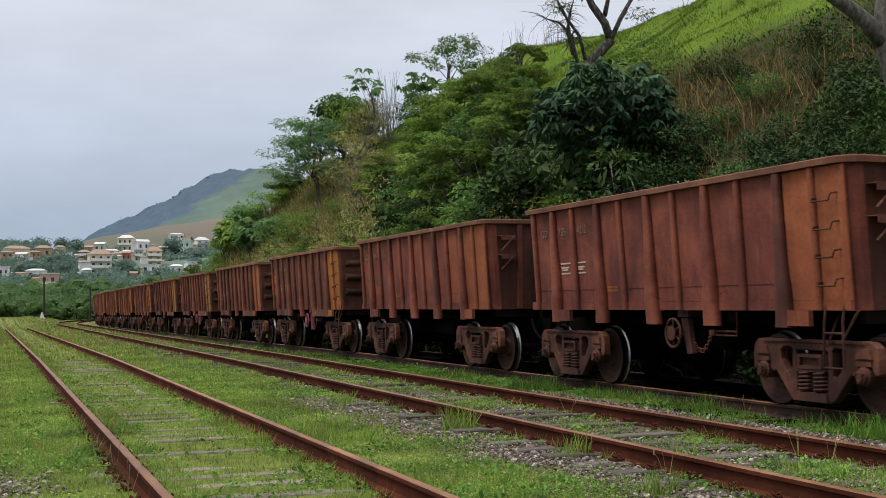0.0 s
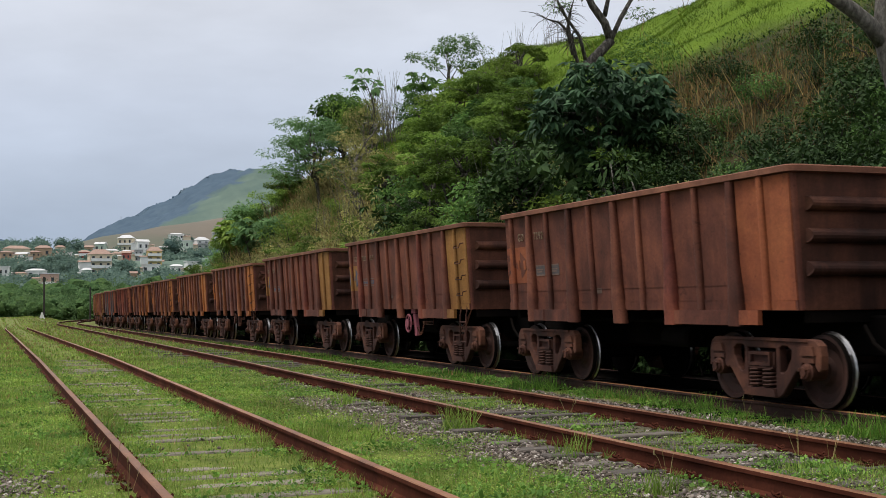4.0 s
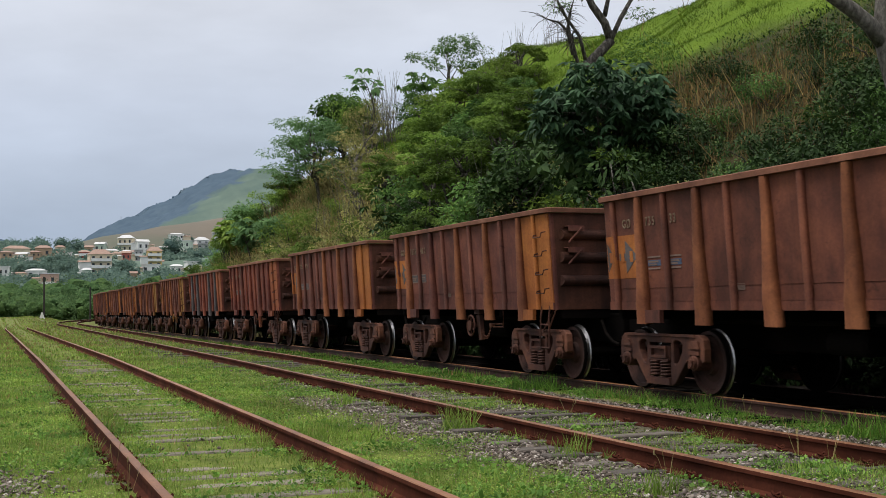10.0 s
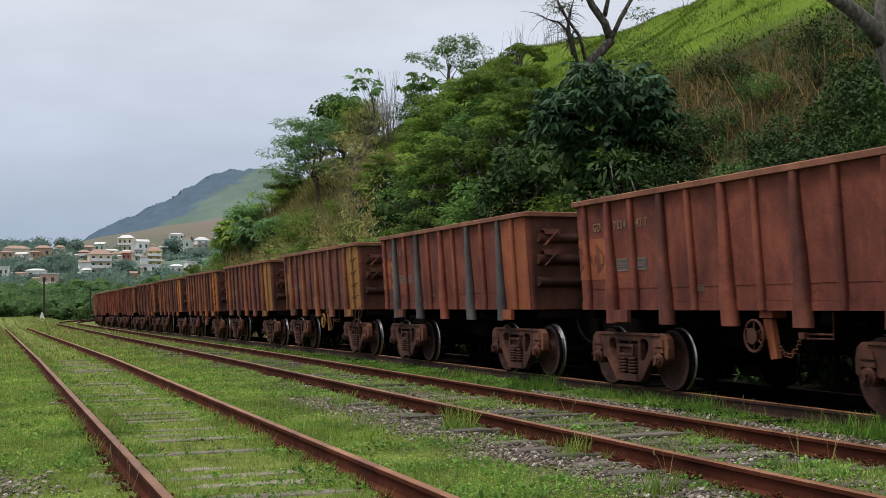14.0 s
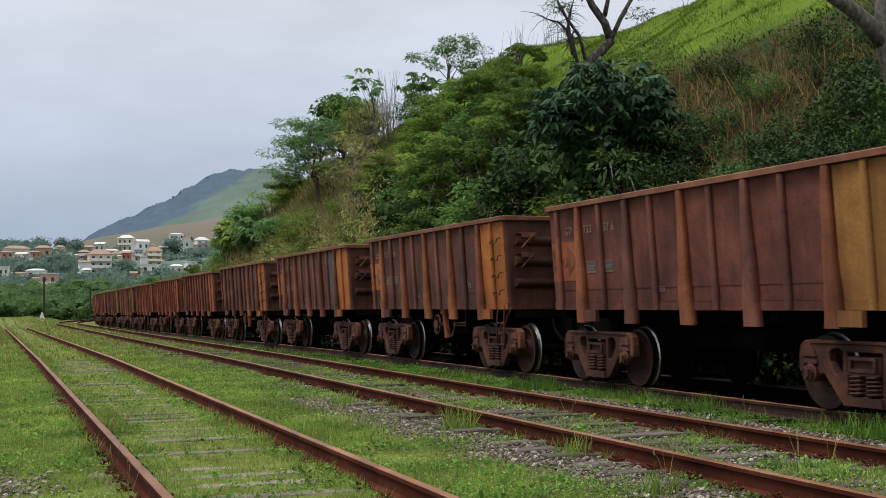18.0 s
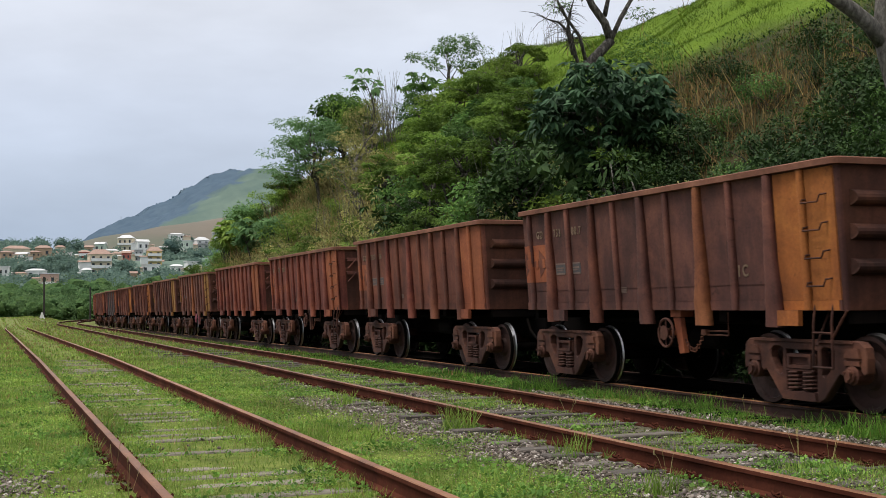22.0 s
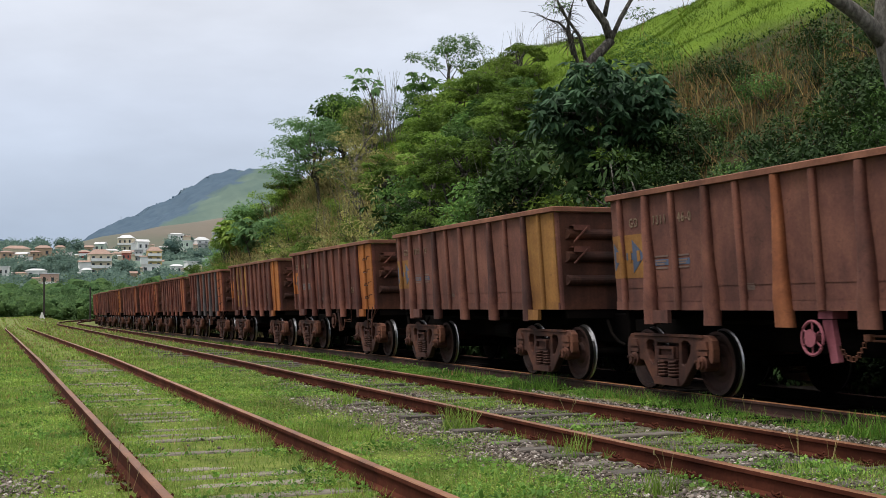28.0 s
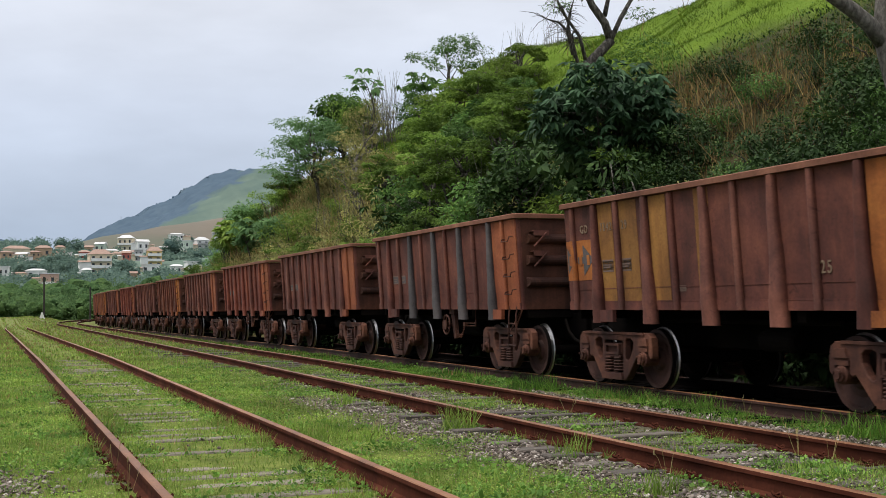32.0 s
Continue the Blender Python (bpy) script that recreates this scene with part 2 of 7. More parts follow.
def gravel_mask(nt):
    """Stony strips beside and between the rails of the middle track."""
    tc = nt.nodes.new("ShaderNodeTexCoord")
    sep = nt.nodes.new("ShaderNodeSeparateXYZ")
    nt.links.new(tc.outputs["Object"], sep.inputs[0])
    r = nt.nodes.new("ShaderNodeValToRGB")
    e = r.color_ramp.elements
    e[0].position, e[0].color = 0.38, (0, 0, 0, 1)
    e[1].position, e[1].color = 0.92, (0, 0, 0, 1)
    for p, v in ((0.41, 0.5), (0.46, 1.0), (0.53, 0.8), (0.66, 0.75), (0.70, 1.0), (0.79, 0.9), (0.83, 0.02)):
        e.new(p).color = (v, v, v, 1)
    nt.links.new(math_node(nt, "MULTIPLY", sep.outputs["X"], 0.1), r.inputs[0])
    n = noise_node(nt, 0.9, 4, 0.6)
    return math_node(nt, "MULTIPLY", r.outputs[0], ramp_node(nt, n, [(0.28, (0, 0, 0)), (0.46, (1, 1, 1))]))


def ground_material():
    m, nt, b = nodes_of("grassy_ground")
    n1 = noise_node(nt, 0.35, 5, 0.65)
    n2 = noise_node(nt, 3.0, 5, 0.7)
    g = ramp_node(nt, n2, [(0.25, (0.055, 0.066, 0.016)), (0.5, (0.115, 0.145, 0.028)), (0.75, (0.195, 0.220, 0.055))])
    dry = ramp_node(nt, noise_node(nt, 6.0, 4, 0.7), [(0.3, (0.10, 0.085, 0.05)), (0.7, (0.22, 0.18, 0.11))])
    col = mix_node(nt, ramp_node(nt, n1, [(0.56, (0, 0, 0)), (0.78, (0.6, 0.6, 0.6))]), g, dry)
    grit = ramp_node(nt, noise_node(nt, 30.0, 3, 0.7), [(0.3, (0.034, 0.025, 0.020)), (0.5, (0.085, 0.066, 0.054)), (0.72, (0.19, 0.16, 0.14))])
    col = mix_node(nt, gravel_mask(nt), col, grit)
    tc = nt.nodes.new("ShaderNodeTexCoord")
    sep = nt.nodes.new("ShaderNodeSeparateXYZ")
    nt.links.new(tc.outputs["Object"], sep.inputs[0])
    straw = ramp_node(nt, noise_node(nt, 0.5, 5, 0.7), [(0.3, (0.115, 0.145, 0.045)), (0.7, (0.21, 0.205, 0.085))])
    away = math_node(nt, "MINIMUM", math_node(nt, "MAXIMUM", math_node(nt, "MULTIPLY_ADD", sep.outputs["Y"], 0.022, -0.95), 0.0), 0.55)
    col = mix_node(nt, away, col, straw)
    # near-black ground right of the running rail: the train's shade painted in
    under_shade = ramp_node(nt, noise_node(nt, 8.0, 4, 0.7), [(0.3, (0.006, 0.005, 0.0045)), (0.7, (0.018, 0.014, 0.012))])
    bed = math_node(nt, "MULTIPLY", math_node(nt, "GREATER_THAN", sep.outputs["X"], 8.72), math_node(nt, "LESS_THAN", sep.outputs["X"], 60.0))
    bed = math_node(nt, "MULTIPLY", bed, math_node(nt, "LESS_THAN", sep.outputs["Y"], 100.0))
    col = mix_node(nt, bed, col, under_shade)
    nt.links.new(col, b.inputs["Base Color"])
    b.inputs["Roughness"].default_value = 0.95
    b.inputs["Specular IOR Level"].default_value = 0.1
    bump_node(nt, b, noise_node(nt, 14, 5, 0.7), 0.6, 0.05)
    return m


M_GROUND = ground_material()


def hill_material():
    """Scrubby soil on the steep foot, bright pasture above the lip."""
    m, nt, b = nodes_of("hill_soil_and_pasture")
    tc = nt.nodes.new("ShaderNodeTexCoord")
    sep = nt.nodes.new("ShaderNodeSeparateXYZ")
    nt.links.new(tc.outputs["Object"], sep.inputs[0])
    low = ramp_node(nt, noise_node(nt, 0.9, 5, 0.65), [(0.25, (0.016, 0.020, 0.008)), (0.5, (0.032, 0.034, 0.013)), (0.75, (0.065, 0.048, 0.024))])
    brush = ramp_node(nt, noise_node(nt, 1.6, 5, 0.7), [(0.3, (0.13, 0.125, 0.048)), (0.5, (0.24, 0.212, 0.090)), (0.75, (0.34, 0.29, 0.135))])
    along = math_node(nt, "ADD", sep.outputs["Y"], math_node(nt, "MULTIPLY", noise_node(nt, 0.2, 3, 0.6), 16.0))
    dry = math_node(nt, "MULTIPLY", math_node(nt, "GREATER_THAN", along, 65.0), math_node(nt, "LESS_THAN", along, 97.0))
    low = mix_node(nt, dry, low, brush)
    top = ramp_node(nt, noise_node(nt, 0.5, 5, 0.65), [(0.25, (0.066, 0.108, 0.010)), (0.5, (0.090, 0.146, 0.013)), (0.75, (0.125, 0.178, 0.022))])
    h = math_node(nt, "ADD", sep.outputs["Z"], math_node(nt, "MULTIPLY", noise_node(nt, 0.25, 4, 0.6), 4.0))
    f = math_node(nt, "SMOOTH_MIN", math_node(nt, "MAXIMUM", math_node(nt, "MULTIPLY_ADD", h, 0.5, -5.6), 0.0), 1.0, 0.1)
    nt.links.new(mix_node(nt, f, low, top), b.inputs["Base Color"])
    b.inputs["Roughness"].default_value = 0.95
    b.inputs["Specular IOR Level"].default_value = 0.1
    bump_node(nt, b, noise_node(nt, 3, 5, 0.7), 0.6, 0.1)
    return m


M_HILL = hill_material()
# slope green is paled and blued: distance haze put into the colour
M_TOWNSLOPE = plain("town_slope_haze_tint", [(0.3, (0.070, 0.110, 0.088)), (0.55, (0.092, 0.138, 0.104)), (0.75, (0.118, 0.166, 0.120))], 0.06, 0.95, 0.0)
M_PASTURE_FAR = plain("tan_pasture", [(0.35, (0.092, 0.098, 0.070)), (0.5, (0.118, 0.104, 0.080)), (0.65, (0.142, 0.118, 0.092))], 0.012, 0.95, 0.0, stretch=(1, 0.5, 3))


def mountain_material():
    """Woods on the heights, paler clearings lower down; distance haze is put into the colours."""
    m, nt, b = nodes_of("far_slopes_haze_tint")
    tc = nt.nodes.new("ShaderNodeTexCoord")
    sep = nt.nodes.new("ShaderNodeSeparateXYZ")
    nt.links.new(tc.outputs["Object"], sep.inputs[0])
    # the blue in both tones is aerial haze painted into the base colour
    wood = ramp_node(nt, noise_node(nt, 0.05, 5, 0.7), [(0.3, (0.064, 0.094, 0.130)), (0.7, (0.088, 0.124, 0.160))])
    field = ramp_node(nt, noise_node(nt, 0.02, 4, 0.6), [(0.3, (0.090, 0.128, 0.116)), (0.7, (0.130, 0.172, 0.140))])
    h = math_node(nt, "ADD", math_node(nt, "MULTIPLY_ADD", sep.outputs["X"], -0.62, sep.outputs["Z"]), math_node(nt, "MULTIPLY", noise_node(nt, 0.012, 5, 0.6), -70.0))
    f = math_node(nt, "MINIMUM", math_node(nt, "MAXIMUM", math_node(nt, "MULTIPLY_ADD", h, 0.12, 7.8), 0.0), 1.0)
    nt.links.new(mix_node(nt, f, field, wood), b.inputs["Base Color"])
    b.inputs["Roughness"].default_value = 1.0
    b.inputs["Specular IOR Level"].default_value = 0.0
    return m


M_MOUNTAIN = mountain_material()
M_PALEBARK = plain("pale_mottled_bark", [(0.30, (0.045, 0.040, 0.034)), (0.48, (0.12, 0.108, 0.095)), (0.70, (0.24, 0.22, 0.195))], 7, 0.9, 0.8, 0.03, stretch=(1.6, 1.6, 1.0), detail=8)


# ---- mesh helpers ----
def link_mesh(name, me, material, parent=None, label=""):
    for mt in (material if isinstance(material, (list, tuple)) else [material]):
        me.materials.append(mt)
    ob = new(name, me)
    if parent is not None:
        ob.parent = parent
    if label:
        tagged(ob, label)
    return ob


def part(name, bm, material, parent=None, label="", smooth=False):
    """Link a bmesh as one mesh object, under a thing or a part."""
    me = bpy.data.meshes.new(name)
    bmesh.ops.recalc_face_normals(bm, faces=bm.faces)
    bm.to_mesh(me)
    bm.free()
    if smooth:
        me.polygons.foreach_set("use_smooth", [True] * len(me.polygons))
    return link_mesh(name, me, material, parent, label)


def raw(name, verts, faces, material, parent=None, label="", smooth=False):
    me = bpy.data.meshes.new(name)
    me.from_pydata(verts, [], faces)
    if smooth:
        me.polygons.foreach_set("use_smooth", [True] * len(me.polygons))
    return link_mesh(name, me, material, parent, label)


def cards(name, v, material, parent=None, label=""):
    """One mesh of many separate quads from an array n x 4 x 3."""
    n = len(v)
    me = bpy.data.meshes.new(name)
    me.vertices.add(n * 4)
    me.vertices.foreach_set("co", np.ascontiguousarray(v, dtype=np.float32).ravel())
    me.loops.add(n * 4)
    me.loops.foreach_set("vertex_index", np.arange(n * 4, dtype=np.int32))
    me.polygons.add(n)
    me.polygons.foreach_set("loop_start", np.arange(0, n * 4, 4, dtype=np.int32))
    me.update(calc_edges=True)
    return link_mesh(name, me, material, parent, label)


def box(bm, c, s, m=None, bevel=0.0):
    r = bmesh.ops.create_cube(bm, size=1.0)
    vs = r["verts"]
    for v in vs:
        v.co = Vector((v.co.x * s[0], v.co.y * s[1], v.co.z * s[2]))
    if bevel:
        es = list({e for v in vs for e in v.link_edges})
        r = bmesh.ops.bevel(bm, geom=es, offset=bevel, segments=1, affect="EDGES")
        vs = list({v for f in r["faces"] for v in f.verts} | {v for v in vs if v.is_valid})
    for v in vs:
        v.co = (m @ v.co if m else v.co) + Vector(c)
    return vs


def tube(bm, pts, radii, seg=8, caps=True):
    """A round bar along a polyline."""
    rings = []
    pts = [Vector(p) for p in pts]
    if not isinstance(radii, (list, tuple)):
        radii = [radii] * len(pts)
    for i, p in enumerate(pts):
        d = (pts[min(i + 1, len(pts) - 1)] - pts[max(i - 1, 0)]).normalized()
        a = d.orthogonal().normalized() if abs(d.z) > 0.95 else d.cross(Vector((0, 0, 1))).normalized()
        b = d.cross(a)
        rings.append([bm.verts.new(p + radii[i] * (math.cos(t) * a + math.sin(t) * b)) for t in (2 * math.pi * k / seg for k in range(seg))])
    for r0, r1 in zip(rings, rings[1:]):
        for k in range(seg):
            bm.faces.new((r0[k], r0[(k + 1) % seg], r1[(k + 1) % seg], r1[k]))
    if caps:
        bm.faces.new(rings[0][::-1])
        bm.faces.new(rings[-1])
    return rings


def prism(bm, poly, x0, x1):
    """A polygon in (y, z), drawn out along x."""
    a = [bm.verts.new((x0, y, z)) for y, z in poly]
    b = [bm.verts.new((x1, y, z)) for y, z in poly]
    n = len(poly)
    for k in range(n):
        bm.faces.new((a[k], a[(k + 1) % n], b[(k + 1) % n], b[k]))
    bm.faces.new(a[::-1])
    bm.faces.new(b)


def hull8(bm, lo, hi):
    """A six-sided solid from two rings of four corners."""
    a = [bm.verts.new(p) for p in lo]
    b = [bm.verts.new(p) for p in hi]
    for k in range(4):
        bm.faces.new((a[k], a[(k + 1) % 4], b[(k + 1) % 4], b[k]))
    bm.faces.new(a[::-1])
    bm.faces.new(b)


def lathe_x(bm, prof, seg=32, mats=None):
    """A profile of (x, radius) turned about the x axis."""
    rings = [[bm.verts.new((x, r * math.cos(t), r * math.sin(t))) for t in (2 * math.pi * k / seg for k in range(seg))] for x, r in prof]
    for i, (r0, r1) in enumerate(zip(rings, rings[1:])):
        for k in range(seg):
            f = bm.faces.new((r0[k], r0[(k + 1) % seg], r1[(k + 1) % seg], r1[k]))
            f.material_index = mats[i] if mats else 0
    bm.faces.new(rings[0][::-1])
    bm.faces.new(rings[-1])


# ---- plan ----
RAIL_TOP = 0.17
TRACKS = {"near": (1.069, 2.739), "middle": (5.168, 6.838), "train": (8.718, 10.388)}
TRAIN_X = 9.553
BEND_Y, BEND_R = 100.6, 200.0


def bend(s, x):
    """A place s metres along a track whose centre lies x metres right of the eye: x, y, heading; straight, then a curve to the right."""
    if s <= BEND_Y:
        return x, s, 0.0
    r = BEND_R - (x - TRAIN_X)
    a = (s - BEND_Y) / r
    return x + r * (1 - math.cos(a)), BEND_Y + r * math.sin(a), a


def sag(y):
    return -0.0052 * max(0.0, y - 30.0)


def smooth01(a, b, t):
    t = min(1.0, max(0.0, (t - a) / (b - a)))
    return t * t * (3 - 2 * t)


def hill_base(y):
    return 12.0 + (max(0.0, y - 95.0) ** 2) / 420.0 + 0.5 * math.sin(y * 0.13) + 0.3 * math.sin(y * 0.37 + 1)


def hill_z(x, y):
    """The hillside beside the train's track."""
    d = x - hill_base(y)
    if d <= 0:
        return -0.05 - 0.0052 * min(90.0, max(0.0, y - 30.0))
    n = noise.noise(Vector((x * 0.12, y * 0.10, 0.3))) * 0.9 + noise.noise(Vector((x * 0.4, y * 0.4, 3.3))) * 0.35
    if d < 11:
        z = 0.88 * d
    elif d < 22:
        z = 9.68 + 0.62 * (d - 11)
    else:
        z = 16.5 + 5.0 * (1 - math.exp(-(d - 22) * 0.05))
    k = 1.01 + 0.11 * smooth01(60, 80, y) + 0.035 * smooth01(76, 62, y)
    k *= 1.0 - 0.72 * smooth01(80, 114, y - 0.25 * d)
    k *= 1.0 - 0.10 * smooth01(46, 30, y)
    return z * k + n * min(1.0, d / 3)


def interp(x, pts):
    for (x0, y0), (x1, y1) in zip(pts, pts[1:]):
        if x <= x1:
            t = max(0.0, (x - x0) / (x1 - x0))
            t = t * t * (3 - 2 * t) * 0.5 + t * 0.5
            return y0 + (y1 - y0) * t
    return pts[-1][1]


def town_z(x, y):
    """The slope on which the town stands."""
    return 27 * smooth01(260, 620, y) + 14 * smooth01(620, 800, y) * smooth01(30, 120, x) + noise.noise(Vector((x * 0.03, y * 0.03, 5.0))) * 1.5 * smooth01(230, 300, y)


def pasture_hill_z(x, y):
    r = interp(x, [(-200, 30), (20, 36), (86, 52), (122, 60), (163, 66), (197, 76), (260, 84), (420, 88)])
    return r * math.exp(-((y - 900) / 190) ** 2) + 1 + noise.noise(Vector((x * 0.012, y * 0.012, 2.0))) * 3


def mountain_z(x, y):
    r = interp(x + 15, [(-300, 60), (20, 70), (80, 85), (132, 102), (173, 128), (215, 150), (258, 167), (301, 190), (336, 208), (372, 222), (417, 217), (500, 200), (700, 190), (1200, 150)])
    n = noise.fractal(Vector((x * 0.012, y * 0.012, 0.7)), 0.8, 2.0, 6) * 9
    return r * 0.99 * math.exp(-((y - 1900) / 520) ** 2) + n - 10


def ridge_z(x, y):
    r = interp(x, [(-500, 230), (-200, 190), (-60, 165), (18, 146), (76, 126), (130, 112), (300, 90)])
    return r * math.exp(-((y - 2600) / 300) ** 2) - 8 + noise.fractal(Vector((x * 0.01, y * 0.01, 4.7)), 1.0, 2.0, 4) * 5


# ---- setting ----
def grid_mesh(name, xs, ys, zf, material, label):
    verts = [(x, y, zf(x, y)) for y in ys for x in xs]
    nx = len(xs)
    faces = [(j * nx + i, j * nx + i + 1, (j + 1) * nx + i + 1, (j + 1) * nx + i) for j in range(len(ys) - 1) for i in range(nx - 1)]
    return tagged(raw(name, verts, faces, material, smooth=True), label, "terrain", kind="structure")


def dip(x, y):
    """The ground's long fall along the tracks, each track with its own."""
    return -0.0052 * np.clip(np.asarray(y) - 30.0, 0.0, 90.0) * np.interp(x, [3.0, 4.6, 7.3, 8.6], [1.05, 0.4, 0.4, 1.0])


def rise(x, y):
    """The low swell of the ground beyond the end of the siding."""
    x, y = np.asarray(x, float), np.asarray(y, float)
    a, b = np.clip((y - 118) / 47, 0, 1), np.clip((9 - x) / 7, 0, 1)
    return 0.6 * a * a * (3 - 2 * a) * b * b * (3 - 2 * b)


def ground_z(x, y):
    far = float(rise(x, y)) * smooth01(-400, -60, x)
    if -30 < x < 14 and -20 < y < 160:
        return 0.035 * noise.noise(Vector((x * 0.8, y * 0.8, 0))) - 0.01 + float(dip(x, y)) + far
    return -0.05 + (float(dip(x, y)) if y < 170 else -0.2) + far


def spaced(*spans):
    out = []
    for a, b, n in spans:
        out += [a + (b - a) * k / n for k in range(n)]
    return out + [spans[-1][1]]


grid_mesh("ground", spaced((-3000, -300, 6), (-300, -30, 12), (-30, 14, 110), (14, 300, 12), (300, 3000, 6)),
          spaced((-600, -20, 8), (-20, 40, 150), (40, 160, 120), (160, 600, 10), (600, 3200, 5)), ground_z, M_GROUND, "short rough grass with worn dry patches on flat ground")
grid_mesh("hillside", spaced((12.0, 45, 66), (45, 160, 24)), spaced((-60, 0, 20), (0, 140, 140), (140, 260, 24)), hill_z, M_HILL, "steep overgrown hillside of soil, grass and scrub")
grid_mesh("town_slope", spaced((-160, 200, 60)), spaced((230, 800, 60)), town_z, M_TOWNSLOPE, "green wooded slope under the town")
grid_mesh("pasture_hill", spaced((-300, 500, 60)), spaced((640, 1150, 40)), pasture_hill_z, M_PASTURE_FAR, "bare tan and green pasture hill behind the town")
grid_mesh("mountain", spaced((-300, 0, 10), (0, 460, 150), (460, 1200, 30)), spaced((1150, 1700, 30), (1700, 1960, 40), (1960, 2500, 14)), mountain_z, M_MOUNTAIN, "distant wooded mountain with pale green clearings, tinted with haze")
grid_mesh("mountain_ridge", spaced((-500, 300, 60)), spaced((2300, 2800, 16)), ridge_z, M_MOUNTAIN, "far wooded ridge tinted blue with haze")


def rail_profile(head=0.07):
    """The outline of a rail, with foot, web and head."""
    return [(-0.065, -0.17), (0.065, -0.17), (0.065, -0.155), (0.010, -0.135), (0.010, -0.045), (head / 2, -0.035), (head / 2, -0.006), (head / 2 - 0.008, 0.0),
            (-head / 2 + 0.008, 0.0), (-head / 2, -0.006), (-head / 2, -0.035), (-0.010, -0.045), (-0.010, -0.135), (-0.065, -0.155)]


def make_rail(name, x, smin, smax, parent, zf):
    prof = rail_profile()
    verts, faces, mats = [], [], []
    ss = [smin + (BEND_Y - smin) * k / 40 for k in range(41)] + [BEND_Y + 4.0 * k for k in range(1, int((smax - BEND_Y) / 4) + 1)]
    n = len(prof)
    for s in ss:
        px, py, a = bend(s, x)
        for u, w in prof:
            verts.append((px + u * math.cos(a), py - u * math.sin(a), RAIL_TOP + zf(s) + w))
    for j in range(len(ss) - 1):
        for k in range(n):
            faces.append((j * n + k, j * n + (k + 1) % n, (j + 1) * n + (k + 1) % n, (j + 1) * n + k))
            mats.append(1 if 6 <= k <= 8 else 0)
    faces += [tuple(range(n))[::-1], tuple((len(ss) - 1) * n + k for k in range(n))]
    mats += [0, 0]
    # the far running rail is blackened to stand for shade under the train
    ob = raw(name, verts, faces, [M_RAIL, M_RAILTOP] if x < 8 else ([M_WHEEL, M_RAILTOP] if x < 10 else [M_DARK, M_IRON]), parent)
    ob.data.polygons.foreach_set("material_index", mats)
    return ob


def make_track(key, smin, smax, zf, label):
    t = tagged(new("railway_track"), label, "railway track", group="tracks of the yard")
    for x in TRACKS[key]:
        make_rail("rail", x, smin, smax, t, zf)
    return t


TRACK_NEAR = make_track("near", -12, 110, lambda s: sag(s) * 1.05, "rusty siding with bleached sleepers sunk in short grass")
TRACK_MID = make_track("middle", -12, 190, lambda s: sag(s) * 0.4, "rusty siding on stony ballast with weeds")
TRACK_TRAIN = make_track("train", -30, 260, sag, "worn running track under the ore train, edged with grass")


# ---- ore wagons ----
PITCH_LEN, BODY_HALF = 9.80, 4.0
SILL_Z, TOP_Z = 1.10, 2.635
HALF_LO, HALF_HI = 1.178, 1.278
WIDE = (2.95, 1.50, 0.05, -1.37, -2.84)
NARROW = (3.68, 2.30, 0.83, -0.60, -2.05, -3.44)
BOGIE_Y, AXLE, WHEEL_R = 2.95, 0.865, 0.42


def side_x(z, proud=0.0):
    return HALF_LO + (HALF_HI - HALF_LO) * (z - SILL_Z) / (TOP_Z - SILL_Z) + proud


def tub_bm(corner):
    """The open tub: sides lean out, ends stand, corners are rounded."""
    bm = bmesh.new()

    def ring(z, inset):
        hx, hy, r = side_x(z) - inset, BODY_HALF - inset, max(0.02, corner - inset)
        out = []
        n = 5
        for cx, cy, a0 in ((1, 1, 0), (-1, 1, 90), (-1, -1, 180), (1, -1, 270)):
            for k in range(n):
                a = radians(a0 + 90 * k / (n - 1))
                out.append(bm.verts.new((cx * (hx - r) + r * math.cos(a), cy * (hy - r) + r * math.sin(a), z)))
        return out

    o0, o1, i1, i0 = ring(SILL_Z, 0), ring(TOP_Z, 0), ring(TOP_Z, 0.035), ring(SILL_Z + 0.14, 0.035)
    for a, b in ((o0, o1), (o1, i1), (i1, i0)):
        for k in range(len(a)):
            bm.faces.new((a[k], a[(k + 1) % len(a)], b[(k + 1) % len(a)], b[k]))
    bm.faces.new(o0[::-1])
    bm.faces.new(i0)
    return bm


def chord_bm(corner):
    """The flat rim that runs round the top of the tub."""
    bm = bmesh.new()

    def ring(z, out_, r):
        hx, hy = HALF_HI + out_, BODY_HALF + out_
        v = []
        for cx, cy, a0 in ((1, 1, 0), (-1, 1, 90), (-1, -1, 180), (1, -1, 270)):
            for k in range(5):
                a = radians(a0 + 90 * k / 4)
                v.append(bm.verts.new((cx * (hx - r) + r * math.cos(a), cy * (hy - r) + r * math.sin(a), z)))
        return v

    z0, z1 = TOP_Z + 0.006, TOP_Z + 0.082
    rs = [ring(z0, 0.075, corner + 0.07), ring(z1 - 0.012, 0.078, corner + 0.07), ring(z1, 0.066, corner + 0.06), ring(z1, -0.05, max(0.02, corner - 0.04)), ring(z0, -0.05, max(0.02, corner - 0.04))]
    for a, b in zip(rs, rs[1:] + rs[:1]):
        for k in range(len(a)):
            bm.faces.new((a[k], a[(k + 1) % len(a)], b[(k + 1) % len(a)], b[k]))
    return bm


